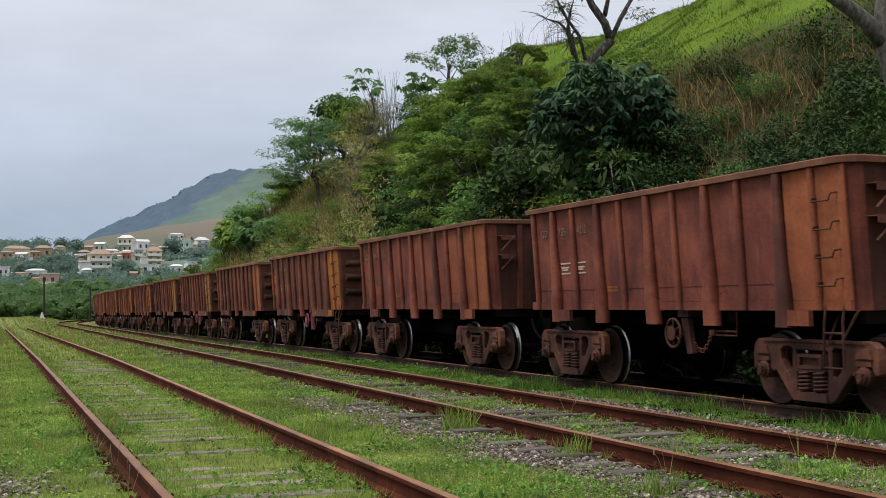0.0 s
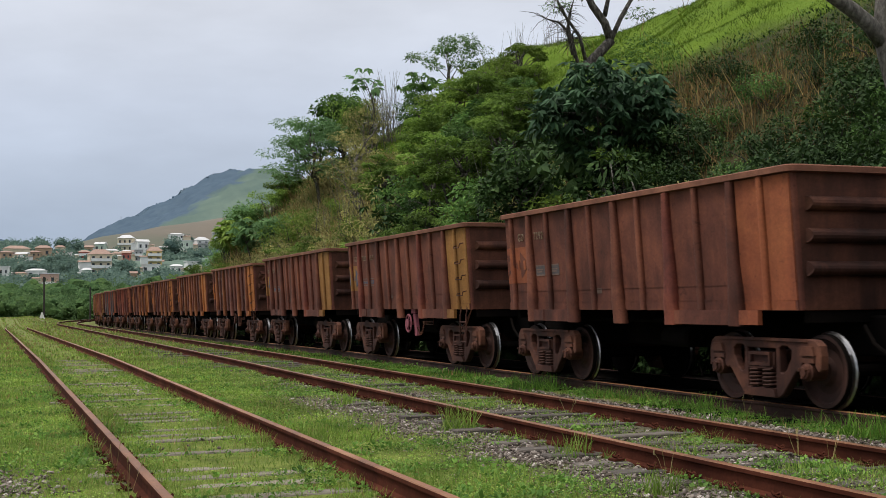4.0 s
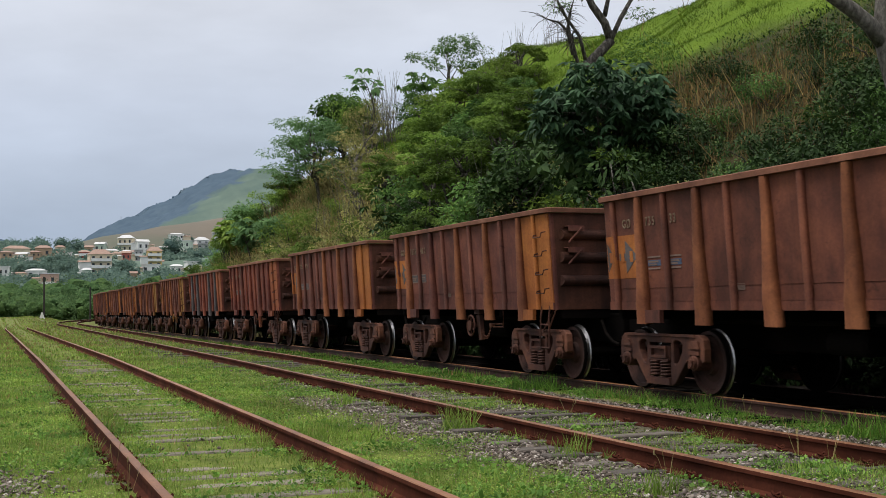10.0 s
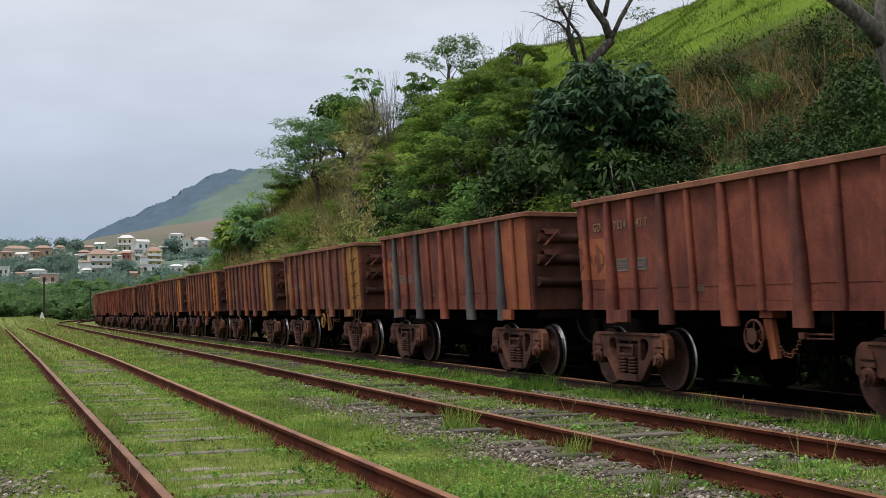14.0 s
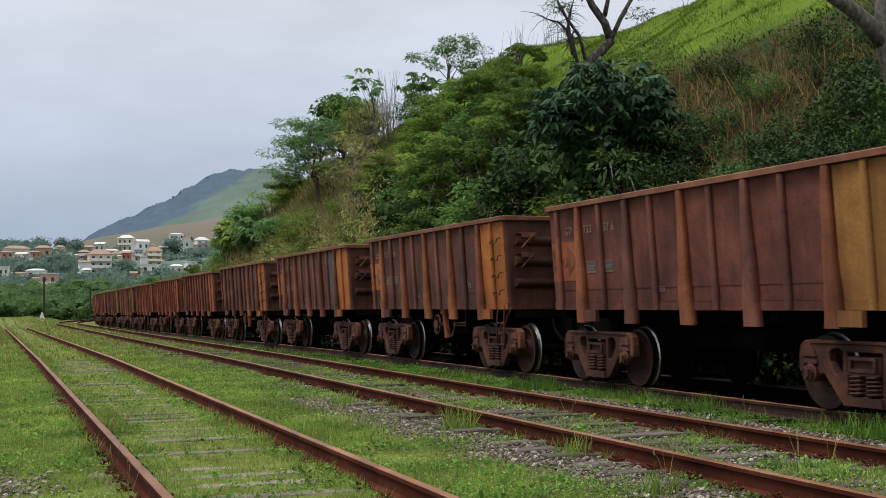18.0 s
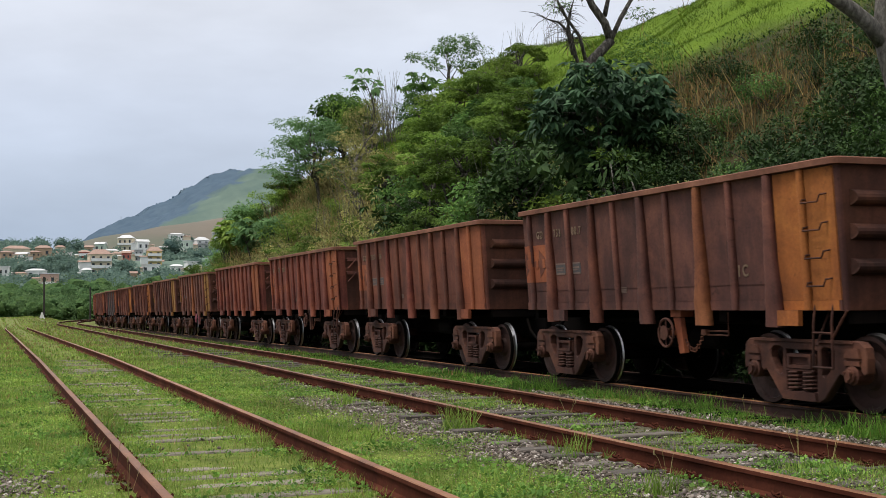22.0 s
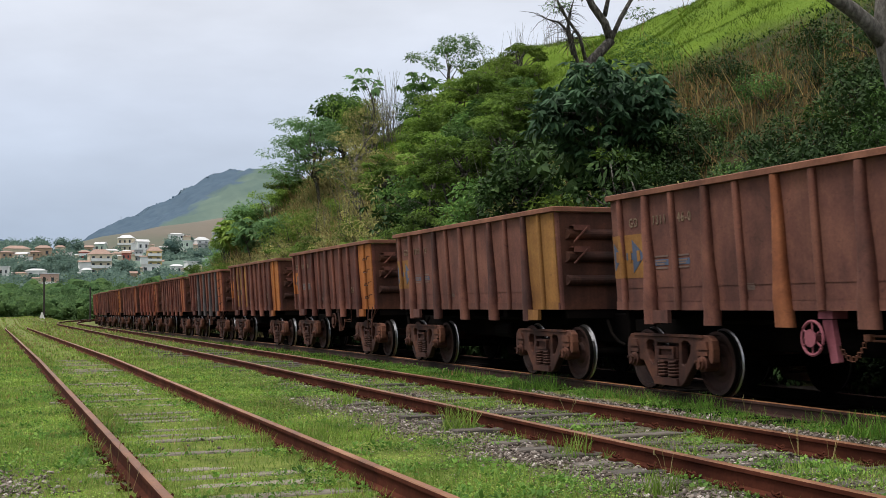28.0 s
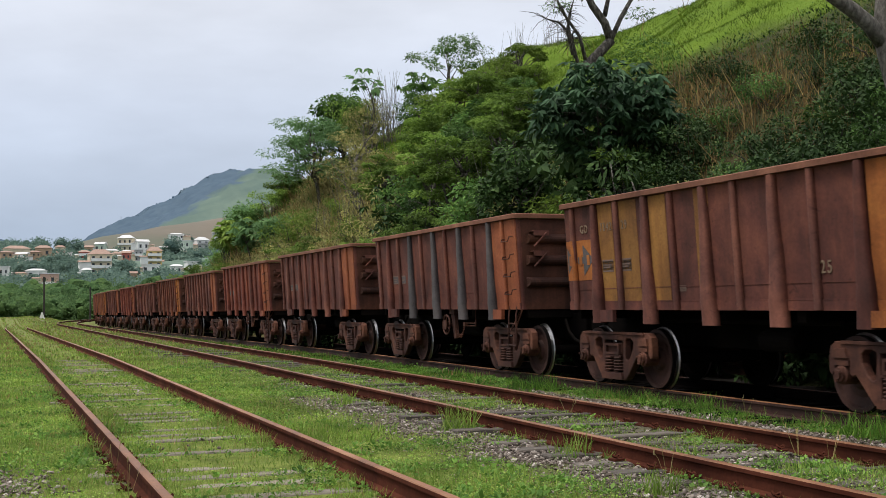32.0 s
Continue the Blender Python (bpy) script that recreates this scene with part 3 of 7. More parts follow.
def rib_bm(y, wide, sx, span=None, grow=0.0):
    """A pressed rib with a rounded back; the wide ones reach below the sill as a stake."""
    bm = bmesh.new()
    zt = TOP_Z - 0.002
    if span:
        rows = [(span[0], 0.056, 0.064), (span[1], 0.052, 0.062)]
    elif wide:
        zb = SILL_Z - 0.19
        rows = [(zb, 0.145, 0.100), (SILL_Z + 0.02, 0.130, 0.112), (SILL_Z + 0.10, 0.122, 0.125), (SILL_Z + 0.26, 0.112, 0.112), (SILL_Z + 0.6, 0.092, 0.098), (SILL_Z + 1.1, 0.074, 0.084), (zt, 0.060, 0.070)]
    else:
        rows = [(SILL_Z + 0.004, 0.056, 0.066), (SILL_Z + 0.7, 0.052, 0.062), (zt, 0.050, 0.060)]
    n = 8
    rings = []
    for z, hw, dp in rows:
        wob = 0.012 * math.sin(7.3 * y + 5.1 * z) if wide else 0.006 * math.sin(5.3 * y + 6.1 * z)
        ring = []
        for k in range(n + 1):
            a = math.pi * k / n
            c, q = math.cos(a), math.sin(a)
            ring.append((sx * side_x(max(z, SILL_Z), -0.01 + (dp + 0.01 + grow) * q ** (0.32 if wide else 0.45)), y + wob + (hw + grow) * math.copysign(abs(c) ** 0.6, c), z))
        rings.append([bm.verts.new(v) for v in ring])
    for a, b in zip(rings, rings[1:]):
        for k in range(n + 1):
            bm.faces.new((a[k], a[(k + 1) % (n + 1)], b[(k + 1) % (n + 1)], b[k]))
    for ring, flip in ((rings[0], -1), (rings[-1], 1)):
        bm.faces.new([bm.verts.new(v.co) for v in ring][::flip])
    return bm


def plate_bm(y0, y1, z0, z1, lift=0.004, sx=-1):
    """A thin painted field lying on the leaning side sheet."""
    bm = bmesh.new()
    lo = [(sx * side_x(z0, d), y, z0) for y, d in ((y0, -0.006), (y1, -0.006), (y1, lift), (y0, lift))]
    hi = [(sx * side_x(z1, d), y, z1) for y, d in ((y0, -0.006), (y1, -0.006), (y1, lift), (y0, lift))]
    hull8(bm, lo, hi)
    return bm


def side_frame_bm(sx):
    """A cast side frame: one thick plate with keyhole windows beside an open spring seat."""
    bm = bmesh.new()
    half = [(0.50, 0.752), (0.84, 0.782), (0.98, 0.772), (1.06, 0.715), (1.085, 0.60), (1.08, 0.44), (1.03, 0.42), (0.985, 0.47), (0.965, 0.545), (0.775, 0.545), (0.755, 0.44), (0.71, 0.40), (0.655, 0.42), (0.60, 0.36), (0.39, 0.135), (0.31, 0.095)]
    outer = half + [(-y, z) for y, z in half[::-1]]
    window = [(0.335, 0.665), (0.40, 0.695), (0.50, 0.69), (0.565, 0.645), (0.555, 0.56), (0.47, 0.43), (0.40, 0.375), (0.355, 0.40), (0.345, 0.52)]
    seat = [(0.275, 0.66), (0.265, 0.205), (-0.265, 0.205), (-0.275, 0.66)]
    edges = []
    for loop in (outer, window, [(-y, z) for y, z in window], seat):
        vs = [bm.verts.new((sx * 0.995, y, z)) for y, z in loop]
        edges += [bm.edges.new((vs[k], vs[(k + 1) % len(vs)])) for k in range(len(vs))]
    bmesh.ops.triangle_fill(bm, use_beauty=True, use_dissolve=False, edges=edges)
    up = bmesh.ops.extrude_face_region(bm, geom=list(bm.faces))
    for v in up["geom"]:
        if isinstance(v, bmesh.types.BMVert):
            v.co.x += sx * 0.11
    bmesh.ops.recalc_face_normals(bm, faces=bm.faces)
    sharp = [e for e in bm.edges if len(e.link_faces) == 2 and e.calc_face_angle() > 1.0]
    bmesh.ops.bevel(bm, geom=sharp, offset=0.011, segments=1, affect="EDGES", profile=0.5)
    # raised rim along the top and boxes over the axle ends
    prism(bm, [(-0.88, 0.748), (0.88, 0.748), (0.86, 0.782), (-0.86, 0.782)], sx * 1.085, sx * 1.125)
    for q in (-1, 1):
        prism(bm, [(q * 0.75, 0.60), (q * 1.0, 0.60), (q * 0.97, 0.70), (q * 0.80, 0.70)][::q], sx * 1.09, sx * 1.135)
    prism(bm, [(-0.30, 0.105), (0.30, 0.105), (0.275, 0.20), (-0.275, 0.20)], sx * 1.02, sx * 1.145)
    return bm


def spring_bm(sx, y):
    bm = bmesh.new()
    turns, n = 5.0, 40
    pts = [(sx * 1.05 + 0.10 * math.cos(2 * math.pi * turns * k / n), y + 0.105 * math.sin(2 * math.pi * turns * k / n), 0.215 + 0.215 * k / n) for k in range(n + 1)]
    tube(bm, pts, 0.017, 5)
    return bm


def bearing_bm(sx, y):
    bm = bmesh.new()
    prof = [(sx * 0.92, 0.10), (sx * 1.12, 0.105), (sx * 1.13, 0.085), (sx * 1.165, 0.08), (sx * 1.17, 0.055), (sx * 1.185, 0.05)]
    lathe_x(bm, prof, 14)
    for k in range(3):
        a = 2 * math.pi * k / 3 + 0.5
        tube(bm, [(sx * 1.16, 0.055 * math.cos(a), 0.055 * math.sin(a)), (sx * 1.20, 0.055 * math.cos(a), 0.055 * math.sin(a))], 0.018, 6)
    box(bm, (sx * 1.05, 0, 0.125), (0.15, 0.24, 0.05))
    for v in bm.verts:
        v.co += Vector((0, y, WHEEL_R))
    return bm


def wheelset_bm():
    bm = bmesh.new()
    # index 2 blackens axle, outer tread and inboard faces in place of shade
    lathe_x(bm, [(-1.0, 0.07), (1.0, 0.07)], 12, [2])
    R = WHEEL_R
    for s in (-1, 1):
        c = s * 0.835
        prof = [(c + s * 0.085, 0.10), (c + s * 0.075, 0.145), (c + s * 0.02, 0.17), (c + s * 0.005, 0.25), (c + s * 0.030, 0.345), (c + s * 0.066, 0.362), (c + s * 0.068, R - 0.012),
                (c + s * 0.060, R - 0.003), (c + s * 0.010, R), (c - s * 0.028, R + 0.002), (c - s * 0.042, R + 0.024), (c - s * 0.060, R + 0.024), (c - s * 0.066, R + 0.008), (c - s * 0.066, 0.355),
                (c - s * 0.02, 0.34), (c - s * 0.03, 0.18), (c - s * 0.09, 0.14), (c - s * 0.09, 0.08)]
        lathe_x(bm, prof, 30, [0, 0, 0, 0, 0, 0, 2, 2, 1, 1, 2, 2, 2, 2, 2, 2, 2])
    return bm


def build_bogie(parent, y, sy):
    b = new("bogie")
    b.parent = parent
    b.location = (0, y - 0.19, 0)
    for sx in (-1, 1):
        part("side_frame", side_frame_bm(sx), M_IRON, b, "dusty brown cast side frame")
        for yy in (-0.13, 0.13):
            part("coil_spring", spring_bm(sx, yy), M_IRON, b)
        for s in (-1, 1):
            part("axle_bearing", bearing_bm(sx, s * AXLE), M_IRON, b)
    bm = bmesh.new()
    box(bm, (0, 0, 0.53), (2.0, 0.40, 0.20), bevel=0.02)
    for sx in (-1, 1):
        box(bm, (sx * 1.05, 0, 0.535), (0.10, 0.46, 0.17), bevel=0.015)
        box(bm, (sx * 1.115, 0, 0.60), (0.06, 0.42, 0.035))
        box(bm, (sx * 1.115, 0, 0.475), (0.06, 0.42, 0.035))
        for yy in (-0.19, 0.19):
            box(bm, (sx * 1.115, yy, 0.535), (0.055, 0.04, 0.11))
        box(bm, (sx * 1.06, 0, 0.438), (0.15, 0.50, 0.025))
    part("bolster", bm, M_IRON, b)
    # beams added between the wheels to block light and view under the wagon
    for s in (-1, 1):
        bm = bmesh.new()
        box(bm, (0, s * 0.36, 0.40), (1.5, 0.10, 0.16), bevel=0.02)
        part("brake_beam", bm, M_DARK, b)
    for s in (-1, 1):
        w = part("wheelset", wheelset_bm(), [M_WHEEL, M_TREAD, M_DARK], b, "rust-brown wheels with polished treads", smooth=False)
        w.location = (0, s * AXLE, WHEEL_R)
    return b


def step_bm(z):
    """A small folded plate step with its slanting stay, on the end wall."""
    bm = bmesh.new()
    y = -BODY_HALF
    box(bm, (-0.89, y - 0.09, z), (0.28, 0.18, 0.012))
    box(bm, (-0.89, y - 0.176, z - 0.04), (0.28, 0.012, 0.08))
    tube(bm, [(-0.80, y - 0.19, z - 0.03), (-1.00, y - 0.12, z - 0.26)], 0.018, 6)
    return bm


def pipe_bm(z, sy):
    """A half-round pressed stiffener across the end wall, cut off square."""
    bm = bmesh.new()
    n = 8
    for x0, x1 in ((-1.10, 1.10),):
        a = [(math.sin(math.pi * k / n) * 0.10, -math.cos(math.pi * k / n) * 0.085) for k in range(n + 1)]
        r0 = [bm.verts.new((x0 + 0.04 * (1 - abs(k - n / 2) / (n / 2)), sy * (BODY_HALF - 0.004 + p[0]), z + p[1])) for k, p in enumerate(a)]
        r1 = [bm.verts.new((x1, sy * (BODY_HALF - 0.004 + p[0]), z + p[1])) for p in a]
        for k in range(n):
            bm.faces.new((r0[k], r0[k + 1], r1[k + 1], r1[k]))
        bm.faces.new(r0[::-1])
        bm.faces.new(r1)
    return bm


def grab_bm(z):
    bm = bmesh.new()
    y0, y1 = -3.50, -3.86
    x = side_x(z)
    tube(bm, [(-x + 0.01, y0, z + 0.05), (-x - 0.075, y0, z + 0.035), (-x - 0.085, y0, z), (-x - 0.085, y1 + 0.08, z), (-x - 0.08, y1 + 0.05, z + 0.07), (-x + 0.01, y1, z + 0.09)], 0.0115, 6)
    box(bm, (-x - 0.006, y0, z + 0.05), (0.014, 0.09, 0.045))
    box(bm, (-x - 0.006, y1, z + 0.09), (0.014, 0.09, 0.04))
    return bm


def ladder_bm():
    bm = bmesh.new()
    for y in (-3.52, -3.82):
        tube(bm, [(-1.19, y, SILL_Z + 0.06), (-1.22, y, 0.98), (-1.22, y + (0.02 if y > -3.6 else -0.01), 0.48)], 0.015, 6)
    for z in (0.86, 0.49):
        tube(bm, [(-1.22, -3.51, z), (-1.22, -3.83, z)], 0.015, 6)
    tube(bm, [(-1.20, -4.05, 1.10), (-1.21, -3.80, 0.78)], 0.014, 6)
    tube(bm, [(-0.95, -3.45, 1.10), (-1.21, -3.55, 0.72)], 0.014, 6)
    return bm


BRAKE_HUB = Vector((-1.20, -0.42, 0.80))


def brake_wheel_bm():
    """The rim of the hand-wheel under the side sill, facing outwards."""
    bm = bmesh.new()
    c = BRAKE_HUB
    n = 20
    pts = [c + Vector((0, 0.185 * math.cos(2 * math.pi * k / n), 0.185 * math.sin(2 * math.pi * k / n))) for k in range(n + 1)]
    tube(bm, pts, 0.018, 6, caps=False)
    return bm


def brake_spoke_bm(k):
    bm = bmesh.new()
    a = math.pi / 6 + math.pi / 3 * k
    d = Vector((0, 0.18 * math.cos(a), 0.18 * math.sin(a)))
    tube(bm, [BRAKE_HUB - d, BRAKE_HUB + d], 0.012, 5)
    return bm


def brake_hub_bm():
    bm = bmesh.new()
    hub = bmesh.ops.create_cone(bm, cap_ends=True, segments=12, radius1=0.10, radius2=0.05, depth=0.07)
    for v in hub["verts"]:
        v.co = BRAKE_HUB + Vector((v.co.z, v.co.x, v.co.y))
    return bm


def brake_lever_bm():
    bm = bmesh.new()
    prism(bm, [(-0.50, 1.00), (-0.66, 1.00), (-0.76, 0.55), (-0.64, 0.53)], -1.13, -1.06)
    box(bm, (-1.05, -0.58, 1.06), (0.2, 0.24, 0.10))
    box(bm, (-1.10, -0.42, 0.80), (0.16, 0.07, 0.07))
    return bm


def brake_chain_bm():
    """Short links that hang in a bow between the lever and the rod."""
    bm = bmesh.new()
    for k in range(11):
        t = k / 10
        c = Vector((-1.12, -0.78 - 0.42 * t, 0.70 - 0.16 * math.sin(math.pi * t) + 0.10 * t))
        d = 0.022 if k % 2 else 0.008
        tube(bm, [c + Vector((0, d, 0.024)), c + Vector((0, d, -0.024)), c + Vector((0, -d, -0.024)), c + Vector((0, -d, 0.024)), c + Vector((0, d, 0.024))], 0.008, 4, caps=False)
    return bm


def brake_rod_bm():
    bm = bmesh.new()
    tube(bm, [(-1.12, -1.16, 0.84), (-1.12, -1.75, 0.84)], 0.013, 6)
    tube(bm, [(-1.12, -1.30, 0.79), (-1.12, -1.75, 0.79), (-1.12, -1.75, 1.08)], 0.013, 6)
    box(bm, (-1.12, -1.24, 0.82), (0.06, 0.10, 0.07))
    return bm


def build_wagon(brake, piped, steps):
    """One open ore wagon. brake: with hand-brake, side grab irons and ladder; piped: with half-round stiffeners on the ends."""
    w = new("ore_wagon")
    corner = 0.05 if piped else 0.20
    part("tub", tub_bm(corner), M_BODY[0], w)
    part("top_rim", chord_bm(corner), M_CHORD, w, "rust-worn top rim")
    # centre sill made deeper and near-black to paint in the shade underneath
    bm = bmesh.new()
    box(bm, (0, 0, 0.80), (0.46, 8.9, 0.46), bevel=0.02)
    part("centre_sill", bm, M_DARK, w, "deepened centre sill in shade-black")
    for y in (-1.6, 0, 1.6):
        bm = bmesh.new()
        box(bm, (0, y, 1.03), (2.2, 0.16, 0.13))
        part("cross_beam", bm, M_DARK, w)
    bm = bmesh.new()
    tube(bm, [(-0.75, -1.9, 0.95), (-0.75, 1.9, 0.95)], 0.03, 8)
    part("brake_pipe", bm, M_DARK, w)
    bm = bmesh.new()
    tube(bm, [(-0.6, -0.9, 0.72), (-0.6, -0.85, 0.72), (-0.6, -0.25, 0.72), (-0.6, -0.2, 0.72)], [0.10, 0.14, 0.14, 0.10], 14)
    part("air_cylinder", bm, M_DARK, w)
    for sx in (-1, 1):
        bm = bmesh.new()
        hull8(bm, [(sx * (side_x(SILL_Z) + d), y, SILL_Z - 0.002) for y, d in ((-3.97, -0.01), (3.97, -0.01), (3.97, 0.014), (-3.97, 0.014))],
              [(sx * (side_x(SILL_Z + 0.11) + d), y, SILL_Z + 0.11) for y, d in ((-3.97, -0.01), (3.97, -0.01), (3.97, 0.012), (-3.97, 0.012))])
        part("side_sill", bm, M_BODY[0], w)
        part("weld_seam", plate_bm(-3.95, 3.95, SILL_Z + 0.112, SILL_Z + 0.128, 0.014, sx), M_BODY[0], w)
        part("weld_seam", plate_bm(-3.95, 3.95, SILL_Z + 0.300, SILL_Z + 0.309, 0.007, sx), M_BODY[2], w)
        for y in WIDE:
            part("stake_rib", rib_bm(y, True, sx), M_BODY[0], w, smooth=True)
        for y in (WIDE[0], WIDE[4]):
            bm = bmesh.new()
            box(bm, (sx * (HALF_LO + 0.068), y - 0.30, SILL_Z - 0.085), (0.06, 0.38, 0.17))
            part("gusset_plate", bm, M_BODY[0], w)
        for y in NARROW:
            part("rib", rib_bm(y, False, sx), M_BODY[0], w, smooth=True)
    for sy in (-1, 1):
        if piped:
            for z in (1.56, 1.93, 2.29):
                part("end_stiffener", pipe_bm(z, sy), M_IRON, w)
        else:
            for x in (-0.62, 0.62):
                bm = bmesh.new()
                box(bm, (x, sy * (BODY_HALF + 0.03), (SILL_Z + TOP_Z) / 2), (0.10, 0.08, TOP_Z - SILL_Z - 0.02), bevel=0.01)
                part("end_post", bm, M_BODY[1], w)
        # thin sheet over the end wall, darkened for grime and gap shade
        bm = bmesh.new()
        e0, e1 = sy * (BODY_HALF - 0.006), sy * (BODY_HALF + 0.003)
        lo, hi = HALF_LO - corner - 0.01, HALF_HI - corner - 0.02
        hull8(bm, [(-lo, e0, SILL_Z + 0.005), (lo, e0, SILL_Z + 0.005), (lo, e1, SILL_Z + 0.005), (-lo, e1, SILL_Z + 0.005)], [(-hi, e0, TOP_Z - 0.01), (hi, e0, TOP_Z - 0.01), (hi, e1, TOP_Z - 0.01), (-hi, e1, TOP_Z - 0.01)])
        part("end_sheet", bm, M_GRIME_SHADE, w, "end sheet dark with grime and painted shade")
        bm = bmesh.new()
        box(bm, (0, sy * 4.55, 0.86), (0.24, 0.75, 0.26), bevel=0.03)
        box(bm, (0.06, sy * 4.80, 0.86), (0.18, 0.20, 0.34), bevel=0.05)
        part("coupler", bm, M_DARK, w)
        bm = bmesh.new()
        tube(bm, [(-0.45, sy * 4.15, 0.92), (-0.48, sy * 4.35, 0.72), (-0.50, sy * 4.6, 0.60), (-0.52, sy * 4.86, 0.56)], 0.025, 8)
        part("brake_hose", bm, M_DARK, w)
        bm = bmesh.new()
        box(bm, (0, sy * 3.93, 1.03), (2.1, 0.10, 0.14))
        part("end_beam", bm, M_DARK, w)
        build_bogie(w, sy * BOGIE_Y, sy)
    for z in (2.42, 2.08) if steps else ():
        part("end_step", step_bm(z), M_WORN[2], w, "bent plate step with slanting stay")
    if brake:
        for z in (1.36, 1.66, 1.96, 2.26):
            part("grab_iron", grab_bm(z), M_IRON, w, "cranked round-bar grab iron")
        part("step_ladder", ladder_bm(), M_IRON, w, "thin bar ladder below the sill")
        wheel = part("brake_wheel", brake_wheel_bm(), M_IRON, w, "hand-brake wheel")
        part("hub", brake_hub_bm(), M_IRON, wheel)
        for k in range(3):
            part("spoke", brake_spoke_bm(k), M_IRON, wheel)
        part("brake_lever", brake_lever_bm(), M_IRON, w)
        part("brake_chain", brake_chain_bm(), M_IRON, w)
        part("brake_rod", brake_rod_bm(), M_IRON, w)
    return w


def painted(ob, material):
    s = ob.material_slots[0]
    s.link, s.material = "OBJECT", material


def lettering(text, y, z, size, material, parent, name="number"):
    """Raised lettering on the leaning side, read from the yard."""
    cu = bpy.data.curves.new(name, "FONT")
    cu.body, cu.size, cu.extrude, cu.offset = text, size, 0.004, 0.002
    cu.align_x, cu.space_character = "LEFT", 1.30
    ob = bpy.data.objects.new(name, cu)
    me = bpy.data.meshes.new_from_object(ob)
    bpy.data.objects.remove(ob)
    o = link_mesh(name, me, material, parent)
    lean = math.atan2(HALF_HI - HALF_LO, TOP_Z - SILL_Z)
    o.matrix_basis = Matrix.Translation((-side_x(z, 0.006), y, z)) @ Matrix.Rotation(-math.pi / 2, 4, "Z") @ Matrix.Rotation(math.pi / 2 + lean, 4, "X") @ Matrix.Diagonal((0.84, 1.0, 1.0, 1.0))
    return o


# tone of the body, end panel, crest field, stencil patch, rusted stakes, number, smooth ends, end steps, chalk mark
TONES = ("brown", "red-brown", "dark brown", "dull brown", "grimy brown")
WAGONS = [
    (1, M_RED, None, M_WHITE, 0, "735 42.2", 1, 1, ""), (1, M_RED, None, M_GREY, 0, "735 41.4", 1, 1, ""),
    (0, M_ORANGE, M_RED, M_LETTER, 0, "7292 06-6", 0, 0, ""), (0, M_RED, M_RED, M_PALE, 0, "7292", 0, 0, ""),
    (0, M_YELLOW, M_YELLOW, M_BLUE, 0, "7287 42.9", 0, 0, ""), (0, M_YELLOW, M_YELLOW, M_BLUE, 0, "7281 11", 0, 0, ""),
    (2, M_ORANGE, M_ORANGE, M_BLUE, 1, "7354 34.7", 0, 1, "6"), (0, M_ORANGE, M_ORANGE, M_BLUE, 1, "735 33", 0, 1, ""),
    (2, M_ORANGE, M_ORANGE, M_PALE, 1, "7335 48.2", 0, 1, ""), (2, M_ORANGE, M_ORANGE, M_PALE, 1, "7335 47.4", 0, 1, ""),
    (1, M_RED, M_RED, M_PALE, 0, "7334 42.7", 0, 1, ""), (1, M_RED, M_RED, M_PALE, 3, "733 11.7", 0, 1, ""),
    (2, M_YELLOW, M_YELLOW, M_BLUE, 1, "733 38.4", 0, 1, "14"), (2, M_YELLOW, M_RED, M_PALE, 1, "733 37.6", 0, 1, ""),
    (4, M_ORANGE, M_ORANGE, M_PALE, 1, "733 90", 0, 1, "16"), (4, M_ORANGE, M_ORANGE, M_PALE, 1, "7339 89", 0, 1, "17"),
    (4, M_ORANGE, M_RED, M_PALE, 2, "733 00.7", 0, 0, "1C"), (0, M_RED, M_RED, M_PALE, 0, "7337 38", 0, 0, ""),
    (1, M_RED, M_RED, M_RED, 0, "7350 20-1", 1, 1, ""), (1, M_RED, None, M_RED, 0, "735 19", 1, 1, ""),
    (3, M_YELLOW, M_YELLOW, M_BLUE, 2, "7311 46-0", 0, 1, ""), (3, M_YELLOW, M_YELLOW, M_BLUE, 0, "7311 15", 0, 1, ""),
    (2, M_ORANGE, M_ORANGE, M_PALE, 0, "7341 30", 0, 1, "24"), (2, M_ORANGE, M_ORANGE, M_PALE, 0, "7342 29", 0, 1, "25"),
    (2, M_RED, None, M_PALE, 3, "", 0, 1, ""), (2, M_RED, None, M_PALE, 0, "", 0, 1, ""),
    (1, M_RED, None, M_PALE, 0, "", 0, 1, ""), (2, M_RED, None, M_PALE, 0, "", 0, 1, ""),
    (0, M_ORANGE, None, M_PALE, 0, "", 0, 1, ""), (2, None, None, M_PALE, 0, "", 0, 1, ""),
    (1, M_RED, None, M_PALE, 0, "", 0, 1, ""), (2, M_RED, None, M_PALE, 0, "", 0, 1, ""),
    (2, M_ORANGE, None, M_PALE, 1, "", 0, 1, ""), (0, M_RED, None, M_PALE, 0, "", 0, 1, ""),
    (2, M_RED, None, M_PALE, 0, "", 0, 1, ""), (0, M_RED, None, M_PALE, 0, "", 0, 1, ""), (2, None, None, M_PALE, 0, "", 0, 1, ""),
]


def flat_shape(name, pts, lo, hi, material, parent):
    """A thin flat shape that lies on the leaning side."""
    bm = bmesh.new()
    a = [bm.verts.new((-side_x(zz, lo), yy, zz)) for yy, zz in pts]
    b = [bm.verts.new((-side_x(zz, hi), yy, zz)) for yy, zz in pts]
    for i in range(len(pts)):
        bm.faces.new((a[i], a[(i + 1) % len(pts)], b[(i + 1) % len(pts)], b[i]))
    bm.faces.new(a)
    bm.faces.new(b[::-1])
    return part(name, bm, material, parent)


